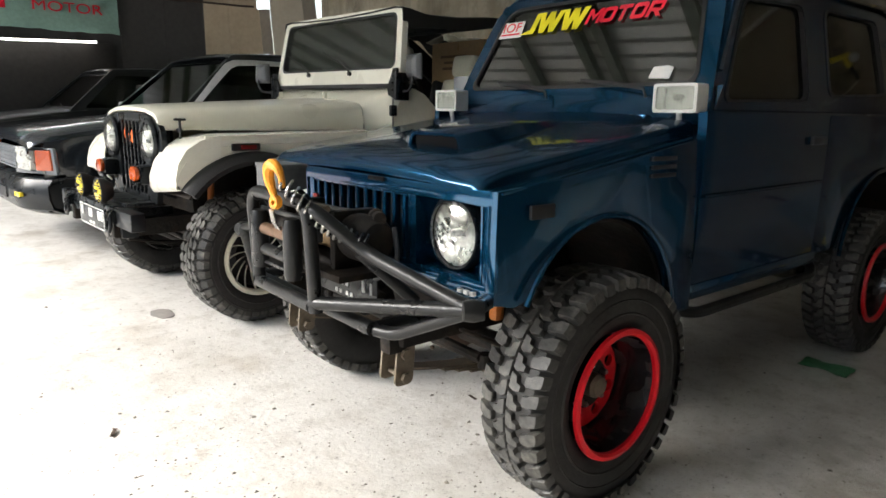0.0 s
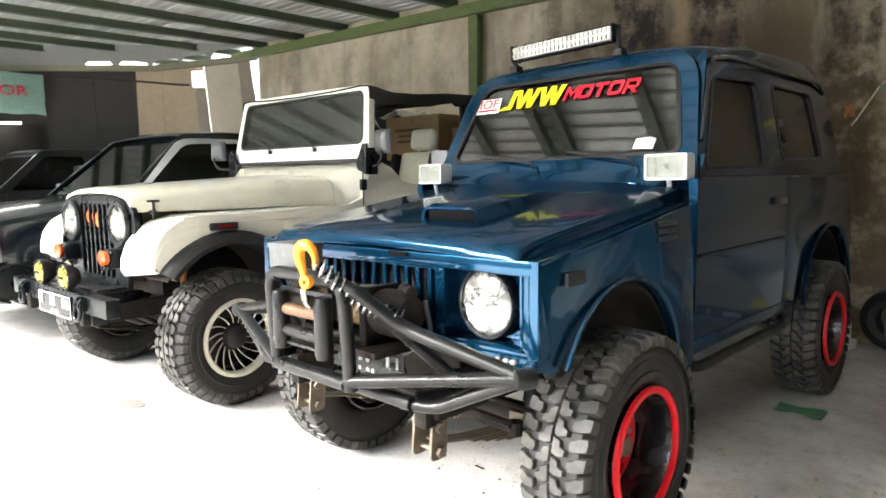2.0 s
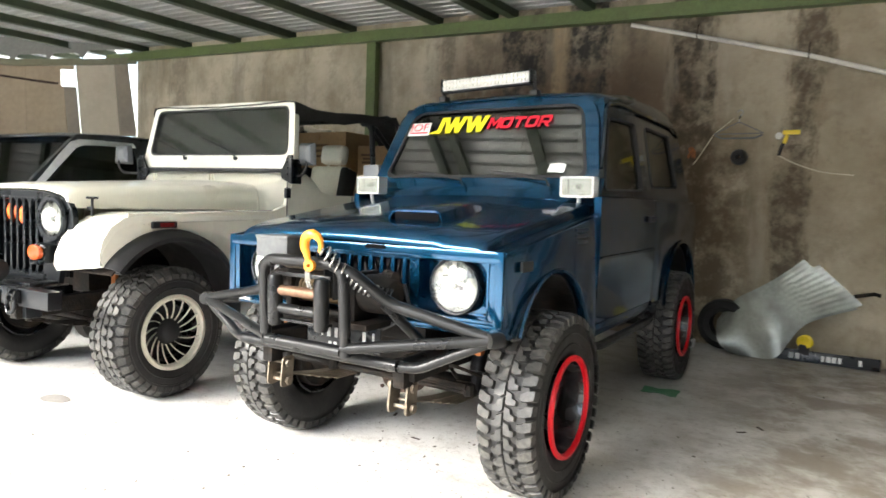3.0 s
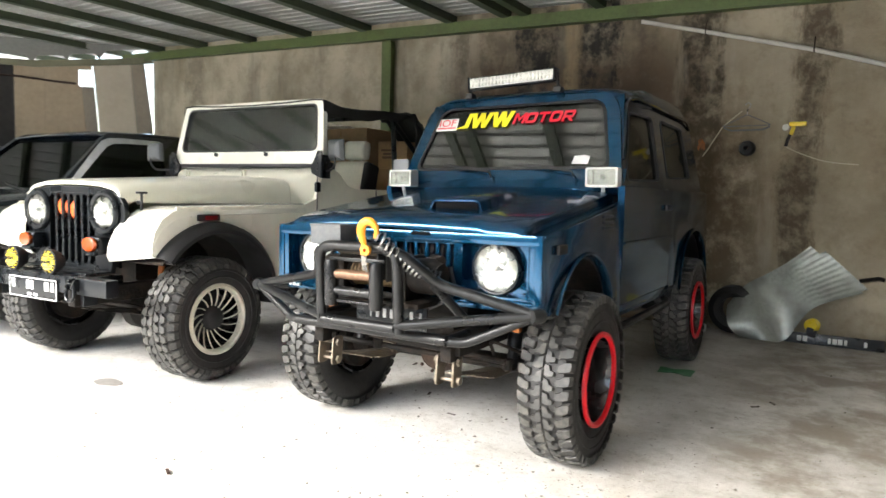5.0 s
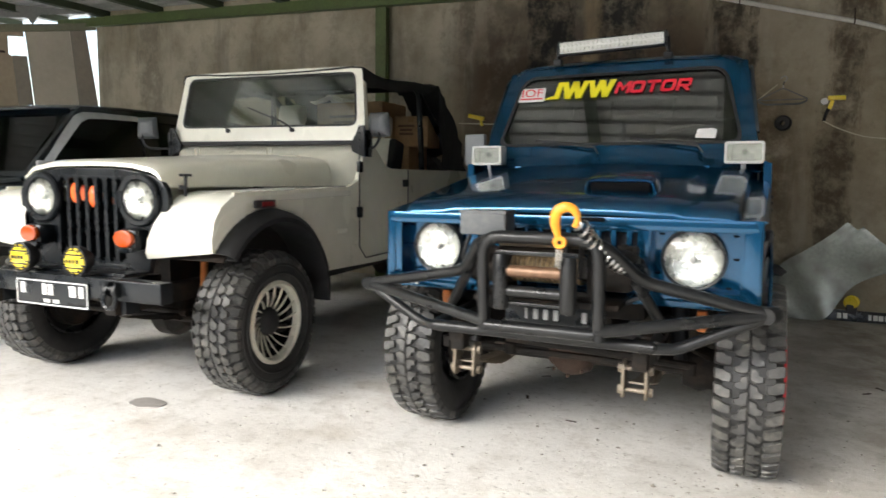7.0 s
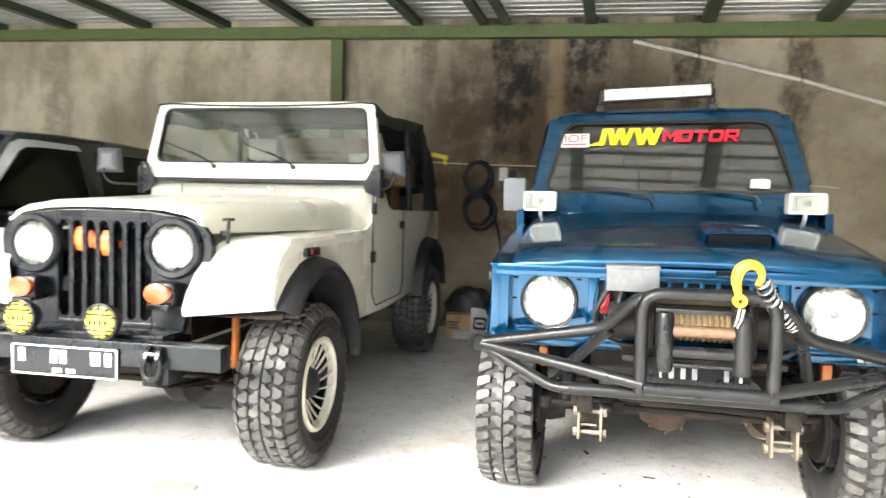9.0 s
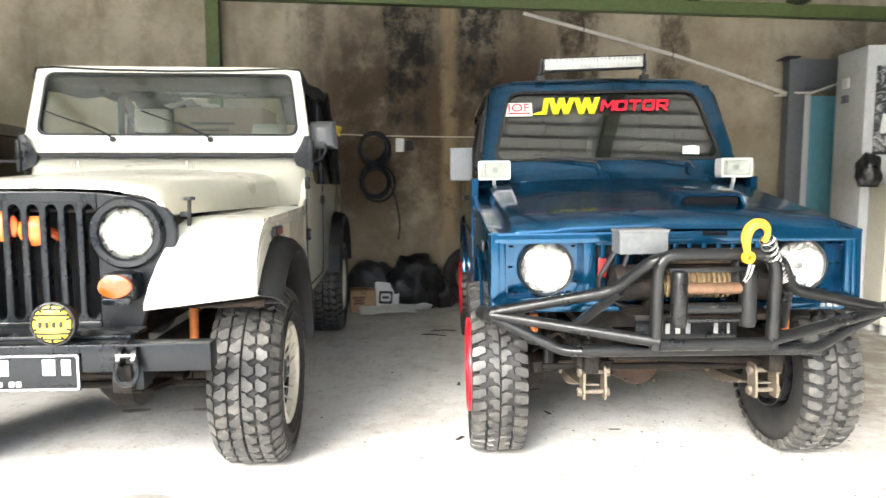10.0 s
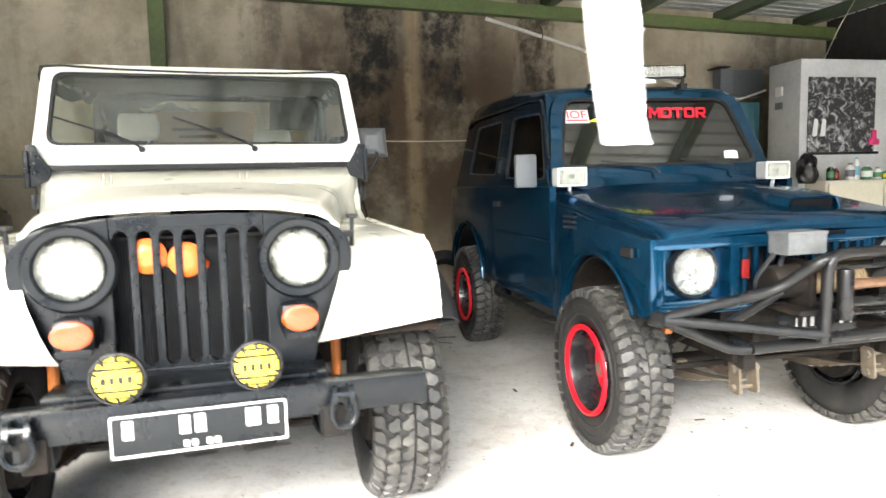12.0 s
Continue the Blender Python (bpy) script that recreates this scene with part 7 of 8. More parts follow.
    for s in (-1, 1):
        bm_ = B()
        prism(bm_, rounded([(s * 0.43, 0.62), (s * 0.69, 0.62), (s * 0.69, 0.77), (s * 0.43, 0.775)], 0.015, 3), lambda u, v, d, s=s: (u, -0.145 + 0.16 * max(0, abs(u) - 0.5) + d, v), 0, 0.05, 0.006)
        hl = part("headlamp", bm_, REFLECTOR, car, "rectangular headlamp")
        bm_ = B()
        prism(bm_, rounded([(s * 0.697, 0.62), (s * 0.79, 0.62), (s * 0.782, 0.765), (s * 0.697, 0.77)], 0.015, 3), lambda u, v, d: (u, -0.12 + 0.9 * max(0, abs(u) - 0.655) + d, v), 0, 0.05, 0.006)
        part("indicator", bm_, AMBER, car, "orange corner indicator")
        bm_ = B()
        ring_plate(bm_, rounded([(s * 0.42, 0.592), (s * 0.81, 0.592), (s * 0.80, 0.785), (s * 0.42, 0.785)], 0.01, 3), rounded([(s * 0.432, 0.62), (s * 0.795, 0.62), (s * 0.788, 0.775), (s * 0.432, 0.775)], 0.01, 3), lambda u, v, d: (u, -0.150 + 0.16 * max(0, abs(u) - 0.5) + 0.80 * max(0, abs(u) - 0.655) + d, v), 0, 0.02)
        part("lamp_rim", bm_, DARKGREY, hl, "grey lamp surround")
    # mirrors
    for s in (-1,):
        bm_ = B()
        tube(bm_, [(s * 0.77, 1.20, 1.03), (s * 0.86, 1.26, 1.06), (s * 0.88, 1.28, 1.12)], 0.012, 8, 0.03)
        arm = part("mirror_arm", bm_, BLACK, car)
        bm_ = B()
        box(bm_, (s * 0.89, 1.28, 1.20), (0.15, 0.05, 0.19), 0.03, (0, 0, -s * 15))
        part("mirror", bm_, SATIN, arm, "dark door mirror")
    bm_ = B()
    for y in (0.72, 3.18):
        lathe(bm_, [(0.0, -0.70), (0.03, -0.70), (0.03, 0.70), (0.0, 0.70)], 8, pose(0, y, 0.31))
    box(bm_, (0, 2.0, 0.36), (1.4, 3.6, 0.08), 0.02)
    part("underbody", bm_, GRIME, car, "dark underbody")
    for s in (-1, 1):
        bm_ = B()
        box(bm_, (s * 0.35, 1.75, 0.85), (0.46, 0.12, 0.9), 0.06, (-14, 0, 0))
        part("seat", bm_, CANVAS, car, "dark seat")
    for x, y, turn in ((0.70, 0.72, 0), (-0.70, 0.72, 180), (0.70, 3.18, 0), (-0.70, 3.18, 180)):
        bm_ = B()
        lathe(bm_, [(0.19, -0.08), (0.22, -0.10), (0.29, -0.095), (0.308, -0.07), (0.31, 0), (0.308, 0.07), (0.29, 0.095), (0.22, 0.10), (0.19, 0.085)], 36, None, True)
        wl = part("wheel", bm_, RUBBER, car, "small black road wheel")
        wl.matrix_local = pose(x, y, 0.31, 0, 0, turn)
        bm_ = B()
        lathe(bm_, [(0.195, 0.085), (0.185, 0.07), (0.16, 0.03), (0.08, 0.06), (0, 0.065)], 24)
        part("rim", bm_, STEEL, wl)
    return car


road_car("dark_car", pose(-6.26, 1.0, 0, 0, 0, 4.8) @ Matrix.Diagonal((1.08, 1, 1, 1)), NAVY, "navy blue road car with orange corner indicators", True)
road_car("black_car", pose(-10.3, 0.9, 0, 0, 0, 6.0), BLACKCAR, "black glossy road car parked beyond the navy one", False)


# ---- things in and round the cars ----
def solid(name, bm, material, m, label, category, group="", smooth=35):
    ob = part(name, bm, material, None, "", smooth)
    ob.matrix_world = m
    return tagged(ob, label, category, group)


def crumple(bm, rows, cols, fn, amp, seed, thick=0.004):
    rnd = random.Random(seed)
    pts = []
    for i in range(rows):
        row = []
        for j in range(cols):
            p = Vector(fn(i / (rows - 1), j / (cols - 1)))
            k = noise.noise_vector(p * 9 + Vector((seed, 0, 0))) * amp
            row.append(tuple(p + k + Vector((0, 0, rnd.uniform(0, amp * 0.4)))))
        pts.append(row)
    grid(bm, pts, thick)
    return bm


# cartons in the back of the open off-roader
jm = jeep.matrix_world.copy()


pbr_tape = pbr("packing tape", (0.36, 0.22, 0.10), 0.25, var=0.1)
pbr_print = pbr("dark carton print", (0.16, 0.09, 0.05), 0.8, var=0.1)


def carton(m, size, label):
    e = thing("cardboard_box", m, label, "box", "cartons")
    bm = B()
    box(bm, (0, 0, size[2] / 2), size, 0.006)
    part("carton", bm, CARD, e)
    bm = B()
    box(bm, (0, 0, size[2] + 0.001), (size[0] * 0.99, 0.05, 0.002))
    box(bm, (0, -size[1] / 2 - 0.001, size[2] * 0.9), (0.05, 0.002, size[2] * 0.2))
    part("tape", bm, pbr_tape, e, "brown packing tape")
    bm = B()
    for k, w_ in enumerate((0.5, 0.36, 0.42)):
        box(bm, (-0.04, -size[1] / 2 - 0.001, size[2] * (0.68 - 0.13 * k)), (size[0] * w_, 0.002, 0.02))
    part("print", bm, pbr_print, e, "dark printed bars")
    return e


carton(jm @ pose(0.06, 2.74, 1.02, 0, 0, 3), (0.74, 0.42, 0.26), "brown cardboard carton stacked in the open car")
carton(jm @ pose(-0.06, 2.70, 1.284, 0, 0, -3), (0.62, 0.40, 0.35), "upper brown cardboard carton in the open car")
carton(jm @ pose(0.42, 2.76, 1.282, 0, 0, 6), (0.28, 0.34, 0.24), "brown cardboard carton behind the cream seats")
bm = B()
crumple(bm, 14, 14, lambda a, b_: (-0.42 + 0.3 * a, 2.5 + 0.42 * b_, 1.645 + 0.02 * math.sin(a * 3)), 0.05, 5, 0.006)
solid("folded_cover", bm, SEAT, jm, "pale crumpled cover over the cartons", "cover", "", 60)

# ---- on the wall ----
bm = B()
tube(bm, [(-1.86, 5.085, 2.60), (-1.33, 5.085, 2.455), (-0.54, 5.085, 2.235), (0.46, 5.08, 1.90)], 0.017, 10)
e = thing("pipe", pose(0, 0, 0), "off-white pipe slung at a slant along the wall", "pipe")
part("tube", bm, PIPE, e)
for x, z in ((-1.33, 2.455), (-0.54, 2.235)):
    bm = B()
    tube(bm, [(x, 5.12, z + 0.10), (x, 5.085, z + 0.06), (x, 5.06, z), (x, 5.085, z - 0.024), (x, 5.11, z)], 0.005, 6, 0.02)
    part("hook", bm, RUST, e, "rusty wall hook")
bm = B()
for k in range(5):
    tube(bm, [(0.40 + 0.02 * k, 5.06, 1.93 - 0.01 * k), (0.42 + 0.025 * k, 5.05, 1.88), (0.36 + 0.03 * k, 5.07, 1.87)], 0.008, 6, 0.02)
tube(bm, [(0.44, 5.06, 1.90), (0.62, 4.95, 1.88), (0.80, 4.8, 1.95)], 0.010, 6)
part("rope_end", bm, PIPE, e, "knotted pale rope end")

e = thing("clothes_hanger", pose(-0.98, 5.09, 1.70), "thin dark wire clothes hanger on the wall", "hanger")
bm = B()
tube(bm, [(-0.18, 0, -0.02), (0.0, 0, 0.07), (0.18, 0, -0.02), (-0.18, 0, -0.02)], 0.004, 6, 0.02)
tube(bm, [(-0.17, 0, -0.03), (-0.12, -0.006, -0.055), (0.12, -0.006, -0.055), (0.17, 0, -0.03)], 0.007, 6, 0.02)
part("bow", bm, DARKGREY, e)
bm = B()
tube(bm, [(0, 0, 0.07), (0, 0, 0.11), (0.02, 0, 0.13), (0.025, 0, 0.15), (0, 0.01, 0.165), (-0.02, 0.03, 0.15)], 0.005, 6, 0.01)
part("crook", bm, STEEL, e)
bm = B()
tube(bm, [(-1.02, 5.10, 1.80), (-1.16, 5.10, 1.68), (-1.26, 5.08, 1.50), (-1.30, 5.08, 1.44)], 0.004, 5)
solid("cord", bm, ROPE, pose(0, 0, 0), "thin pale cord hanging on the wall", "cord")

e = thing("spray_gun", pose(-0.66, 5.08, 1.66), "yellow spray gun with a white cup on the wall", "spray gun")
bm = B()
box(bm, (0.045, 0, 0.02), (0.12, 0.03, 0.036), 0.010)
box(bm, (0.01, 0, -0.03), (0.03, 0.028, 0.07), 0.01, (0, 15, 0))
part("body", bm, YELLOW, e)
bm = B()
lathe(bm, [(0, -0.03), (0.024, -0.03), (0.027, 0), (0.02, 0.02), (0, 0.024)], 18, pose(-0.035, 0, -0.005, 0, 0, 90))
part("cup", bm, WHITE, e, "white cup")
bm = B()
tube(bm, [(0.0, 0, -0.05), (-0.02, 0, -0.10), (-0.03, 0, -0.15)], 0.012, 8)
part("grip", bm, BLACK, e, "black grip")
bm = B()
tube(bm, [(-0.69, 5.09, 1.51), (-0.60, 5.125, 1.46), (-0.42, 5.155, 1.39), (-0.2, 5.158, 1.37)], 0.005, 5, 0.1)
solid("air_hose", bm, ROPE, pose(0, 0, 0), "thin pale air hose along the wall", "hose")
e = thing("rubber_pulley", pose(-0.965, 5.09, 1.50), "small black rubber roll on the wall", "roll")
bm = B()
lathe(bm, [(0.018, -0.04), (0.05, -0.04), (0.06, -0.02), (0.06, 0.02), (0.05, 0.04), (0.018, 0.04)], 20, pose(0, 0, 0, 0, 0, 80), True)
part("roll", bm, BLACK, e)
e = thing("strap_bundle", pose(-1.32, 5.08, 1.55) @ Matrix.Scale(0.72, 4), "crumpled orange-brown strap bundle on the wall", "strap")
bm = B()
rnd = random.Random(4)
for k in range(16):
    a, c_ = rnd.uniform(-1, 1), rnd.uniform(0, 1)
    tube(bm, [(0.015 * a, 0, 0.05 * c_), (0.045 * a, -0.04 * c_, 0.03 - 0.03 * rnd.random()), (0.035 * a + 0.02, -0.03, -0.01), (0.05 * a, -0.01, -0.05 - 0.04 * c_)], 0.004 + 0.003 * c_, 6, 0.02)
part("straps", bm, STRAPTAN, e)

# string with cable coils
bm = B()
tube(bm, [(-3.75, 5.08, 1.56), (-3.2, 5.08, 1.535), (-2.4, 5.09, 1.52), (-1.9, 5.10, 1.53)], 0.006, 5, 0.2)
solid("string", bm, ROPE, pose(0, 0, 0), "pale string stretched along the wall", "string")


def coil(m, r, label):
    e_ = thing("cable_coil", m, label, "cable", "hung cable coils")
    rnd_ = random.Random(int(r * 1000))
    for k in range(6):
        bm_ = B()
        rr, dx, dz = r * rnd_.uniform(0.75, 1.05), rnd_.uniform(-0.02, 0.02), rnd_.uniform(-0.02, 0.02)
        tube(bm_, [(dx + rr * math.cos(a), rnd_.uniform(-0.02, 0.02), dz + rr * 1.1 * math.sin(a)) for a in [2 * math.pi * i / 22 for i in range(22)]], 0.011, 6, closed=True)
        part("loop", bm_, BLACK, e_)
    return e_


coil(pose(-3.19, 5.05, 1.42), 0.135, "upper black cable coil hung from a string")
coil(pose(-3.17, 5.03, 1.12), 0.150, "lower black cable coil hung on the wall")
bm = B()
tube(bm, [(-3.08, 5.06, 1.18), (-2.99, 5.07, 0.95), (-2.96, 5.07, 0.72), (-2.98, 5.07, 0.6)], 0.008, 6, 0.1)
solid("cord", bm, BLACK, pose(0, 0, 0), "loose black cord hanging down the wall", "cord")
e = thing("socket_box", pose(-2.93, 5.09, 1.45), "white socket box with a black plug on the wall", "socket")
bm = B()
box(bm, (-0.03, 0, 0), (0.075, 0.05, 0.12), 0.01)
part("box", bm, WHITE, e)
bm = B()
box(bm, (0.06, 0, 0.0), (0.07, 0.06, 0.09), 0.015)
part("plug", bm, BLACK, e)
e = thing("yellow_tool", pose(-3.56, 5.06, 1.61), "small yellow tool hung from the string", "tool")
bm = B()
box(bm, (0, 0, 0), (0.16, 0.04, 0.04), 0.012, (0, 12, 0))
tube(bm, [(0.04, 0, 0), (0.06, 0, -0.08)], 0.014, 8)
part("body", bm, YELLOW, e)

# ---- heap by the wall between the cars ----
def sack(name, m, size, material, label, seed, category="bag"):
    bm_ = B()
    bmesh.ops.create_icosphere(bm_, subdivisions=4, radius=1.0)
    for v in bm_.verts:
        k = 1 + 0.22 * noise.noise(v.co * 2.3 + Vector((seed, 0, 0))) + 0.10 * noise.noise(v.co * 6 + Vector((0, seed, 0)))
        v.co = Vector((v.co.x * size[0] * k, v.co.y * size[1] * k, max(-0.75, v.co.z * k) * size[2] + 0.75 * size[2]))
    return solid(name, bm_, material, m, label, category, "", 60)


sack("rubbish_bag", pose(-2.82, 4.93, 0.0), (0.25, 0.19, 0.27), BAG, "full black plastic bag by the wall", 1)
sack("rubbish_bag", pose(-3.22, 5.0, 0.0), (0.24, 0.13, 0.24), BAG, "slack black plastic bag by the wall", 7)
sack("rubbish_bag", pose(-2.58, 5.0, 0.0), (0.15, 0.14, 0.16), BAG, "small black plastic bag by the wall", 12)
carton(pose(-3.27, 4.78, 0.0, 0, 0, 12), (0.22, 0.2, 0.19), "small brown carton on the floor beside the bags")
e = thing("paper_sack", pose(-3.06, 4.74, 0.0, -14, 0, -6), "white printed paper sack leaning on the bags", "sack")
bm = B()
crumple(bm, 9, 9, lambda a, b_: (-0.10 + 0.2 * a, -0.02 + 0.03 * math.sin(3 * a), 0.005 + 0.24 * b_), 0.02, 3, 0.02)
part("paper", bm, PAPER, e, "", 60)
bm = B()
ring_plate(bm, rounded([(-0.06, 0.06), (0.06, 0.06), (0.06, 0.17), (-0.06, 0.17)], 0.02, 3), rounded([(-0.045, 0.08), (0.045, 0.08), (0.045, 0.15), (-0.045, 0.15)], 0.02, 3), on_front(-0.055), 0, 0.004)
box(bm, (0, -0.053, 0.115), (0.06, 0.004, 0.02))
part("print", bm, BLACK, e, "dark printed frame")
bm = B()
box(bm, (0.03, -0.053, 0.035), (0.12, 0.004, 0.02))
part("print", bm, STICKR, e, "red printed bar")
for k, (x, y, sx, sy, r) in enumerate(((-3.04, 4.60, 0.48, 0.24, 8), (-2.74, 4.72, 0.16, 0.10, -20))):
    bm = B()
    crumple(bm, 9, 9, lambda a, b_: ((a - 0.5) * sx, (b_ - 0.5) * sy, 0.016 + 0.03 * b_), 0.02, 20 + k, 0.003)
    solid("paper_sheet", bm, PAPER, pose(x, y, 0.012, 0, 0, r), "crumpled white paper sheet on the floor", "paper", "floor papers", 60)
e = thing("old_tyre", pose(-2.30, 5.02, 0.27, 0, 14, 84), "worn black tyre leaning on the wall", "tyre")
bm = B()
lathe(bm, [(0.16, -0.06), (0.19, -0.085), (0.25, -0.08), (0.275, -0.05), (0.28, 0), (0.275, 0.05), (0.25, 0.08), (0.19, 0.085), (0.16, 0.06), (0.17, 0.0)], 40, None, True)
part("carcass", bm, RUBBER, e)

# ---- bent roof sheet and scraps by the wall ----
e = thing("metal_sheet", pose(0, 0, 0), "bent galvanised roofing sheet leaning on the wall", "metal sheet")
LOWER = [Vector(p) for p in ((-0.90, 4.86, 0.012), (-0.73, 4.84, 0.012), (-0.585, 4.90, 0.03), (-0.42, 4.94, 0.28), (-0.112, 5.06, 0.415))]
UPPER = [Vector(p) for p in ((-1.02, 4.96, 0.24), (-0.91, 5.02, 0.40), (-0.77, 5.07, 0.50), (-0.63, 5.10, 0.60), (-0.475, 5.12, 0.742))]


def along_edge(pts, t):
    """A smooth curve through five points."""
    k = min(3, int(t * 4))
    u = t * 4 - k
    p0, p1, p2, p3 = pts[max(0, k - 1)], pts[k], pts[k + 1], pts[min(4, k + 2)]
    return 0.5 * (2 * p1 + (p2 - p0) * u + (2 * p0 - 5 * p1 + 4 * p2 - p3) * u * u + (3 * p1 - p0 - 3 * p2 + p3) * u ** 3)


def sheet_at(t, w_):
    p = along_edge(LOWER, t).lerp(along_edge(UPPER, t), w_)
    ripple = 0.0016 * math.sin(w_ * math.pi * 22) * max(0, min(1, (t - 0.66) * 4))
    belly = 0.09 * math.sin(math.pi * w_) * max(0.0, 1 - 1.5 * t)
    dent = 0.007 * noise.noise(p * 6)
    return tuple(p + Vector((0.25, -0.8, 0.5)) * (ripple + dent) + Vector((-0.3 * belly, -belly, -0.2 * belly)))


bm = B()
grid(bm, [[sheet_at(i / 28, j / 60) for j in range(61)] for i in range(29)], 0.002)
part("sheet", bm, SHEET, e, "", 60)
bm = B()
grid(bm, [[tuple(Vector(sheet_at(0.80 + 0.20 * i / 6, 0.04 + 0.80 * j / 48)) + Vector((0.02, -0.012, 0.004))) if i < 6 else tuple(Vector(sheet_at(1.0, 0.04 + 0.80 * j / 48)) + Vector((0.045, -0.014, 0.022))) for j in range(49)] for i in range(7)], 0.002)
part("overlap", bm, SHEET, e, "second ribbed sheet lapped over the edge", 60)
e = thing("inner_tube", pose(-0.98, 5.03, 0.20, 0, 0, 84), "black folded rubber tube behind the sheet", "inner tube")
bm = B()
lathe(bm, [(0.10, -0.05), (0.14, -0.075), (0.19, -0.05), (0.20, 0), (0.19, 0.05), (0.14, 0.075), (0.10, 0.05)], 32, None, True)
part("ring", bm, BLACK, e)
e = thing("lettered_strip", pose(-0.28, 4.98, 0.0, 0, 0, 3), "black strip with pale bars on the floor", "sign strip")
bm = B()
box(bm, (0, 0, 0.045), (0.66, 0.02, 0.085), 0.004, (-12, 0, 0))
part("board", bm, SATIN, e)
bm = B()
for x, w_ in ((-0.22, 0.03), (-0.18, 0.03), (-0.02, 0.02), (0.015, 0.03), (0.05, 0.03), (0.085, 0.02), (0.21, 0.02)):
    box(bm, (x, -0.016, 0.045), (w_, 0.004, 0.04), 0.001, (-12, 0, 0))
islands("bar", bm, PAPER, e)
e = thing("yellow_reel", pose(-0.42, 5.0, 0.11), "small yellow and black reel on the floor", "reel")
bm = B()
lathe(bm, [(0, -0.03), (0.045, -0.03), (0.052, -0.02), (0.03, -0.01), (0.03, 0.01), (0.052, 0.02), (0.045, 0.03), (0, 0.03)], 20, pose(0, 0, 0.035, 0, 0, 75))
part("reel", bm, YELLOW, e)
bm = B()
box(bm, (0, 0, -0.045), (0.07, 0.07, 0.13), 0.01)
part("stand", bm, BLACK, e)
for k, (x, y, s_, r) in enumerate(((-1.27, 4.96, (0.12, 0.10, 0.16), 10), (-1.22, 4.90, (0.09, 0.08, 0.07), -15))):
    bm = B()
    box(bm, (0, 0, s_[2] / 2), s_, 0.012)
    for v in bm.verts:
        v.co += noise.noise_vector(v.co * 14) * 0.010
    solid("foam_block", bm, PAPER, pose(x, y, 0.0, 0, 0, r), "broken white foam block on the floor", "foam", "foam blocks")
bm = B()
tube(bm, [(-0.14, 5.10, 0.50), (-0.02, 5.11, 0.53), (0.02, 5.11, 0.52)], 0.014, 8)
solid("dark_rod", bm, GRIME, pose(0, 0, 0), "short dark rod against the wall", "rod")
bm = B()
crumple(bm, 6, 6, lambda a, b_: (-1.16 + 0.2 * a, 3.42 + 0.10 * b_, 0.012), 0.02, 31, 0.003)
solid("wrapper", bm, GREENTRASH, pose(0, 0, 0), "crumpled green wrapper on the floor", "wrapper", "", 60)

# ---- grey kiosk, cupboard and panels ----
e = thing("kiosk", pose(0.54, 4.06, 0), "grey painted sheet-metal booth against the wall", "booth")
bm = B()
box(bm, (0.61, 0.19, 1.05), (1.22, 0.38, 2.10), 0.012)
part("carcass", bm, GREYPAINT, e)
bm = B()
box(bm, (0.40, -0.010, 1.64), (0.66, 0.012, 0.62), 0.003)
part("poster", bm, POSTER, e, "mottled foil sheet with pale marks")
bm = B()
for x, r in ((0.13, -12), (0.21, 14)):
    prism(bm, rounded([(x - 0.025, 1.46), (x + 0.025, 1.46), (x + 0.03, 1.60), (x - 0.005, 1.61)], 0.02, 4), on_front(-0.022), 0, 0.004)
part("pale_cutout", bm, WHITE, e, "two pale leaf-shaped pieces")
bm = B()
box(bm, (0.72, -0.02, 1.45), (0.05, 0.02, 0.12), 0.01)
box(bm, (0.72, -0.02, 1.41), (0.11, 0.02, 0.05), 0.01)
part("pink_tag", bm, pbr("pink plastic", (0.75, 0.06, 0.22), 0.4), e, "small pink plastic piece")
bm = B()
box(bm, (0.42, -0.014, 1.318), (0.70, 0.028, 0.022), 0.006)
part("ledge", bm, BLACK, e, "black ledge")
for z, y, mat in ((1.86, 0.24, WHITE), (1.74, 0.24, DARKGREY)):
    bm = B()
    box(bm, (-0.008, y, z), (0.02, 0.08, 0.08 if mat is WHITE else 0.06), 0.008)
    part("switch", bm, mat, e, "wall switch")
e = thing("cupboard", pose(0.60, 3.82, 0), "beige steel cupboard with bottles on top", "cupboard")
bm = B()
box(bm, (0.55, 0.12, 0.58), (1.10, 0.22, 1.02), 0.01)
part("carcass", bm, BEIGE, e)
for x in (0.28, 0.82):
    bm = B()
    box(bm, (x, -0.002, 0.58), (0.52, 0.014, 0.98), 0.006)
    dr = part("door", bm, BEIGE, e)
    bm = B()
    box(bm, (x + (0.2 if x < 0.5 else -0.2), -0.016, 0.62), (0.02, 0.018, 0.09), 0.005)
    part("handle", bm, STEEL, dr, "steel handle")
bm = B()
for x in (0.05, 1.05):
    for y in (0.04, 0.2):
        box(bm, (x, y, 0.035), (0.04, 0.04, 0.07), 0.005)
part("foot", bm, WHITE, e)
BOTTLES = ((0.10, 0.05, 0.030, 0.12, BLACK, GREENTRASH), (0.17, 0.07, 0.025, 0.10, BLACK, AMBER), (0.30, 0.06, 0.035, 0.14, WHITE, DARKGREY), (0.38, 0.08, 0.022, 0.19, WHITE, CYAN), (0.46, 0.06, 0.040, 0.12, GREENTRASH, WHITE), (0.58, 0.07, 0.030, 0.10, WHITE, GREENTRASH), (0.68, 0.06, 0.045, 0.08, GREENTRASH, YELLOW), (0.80, 0.07, 0.03, 0.15, DARKGREY, WHITE))
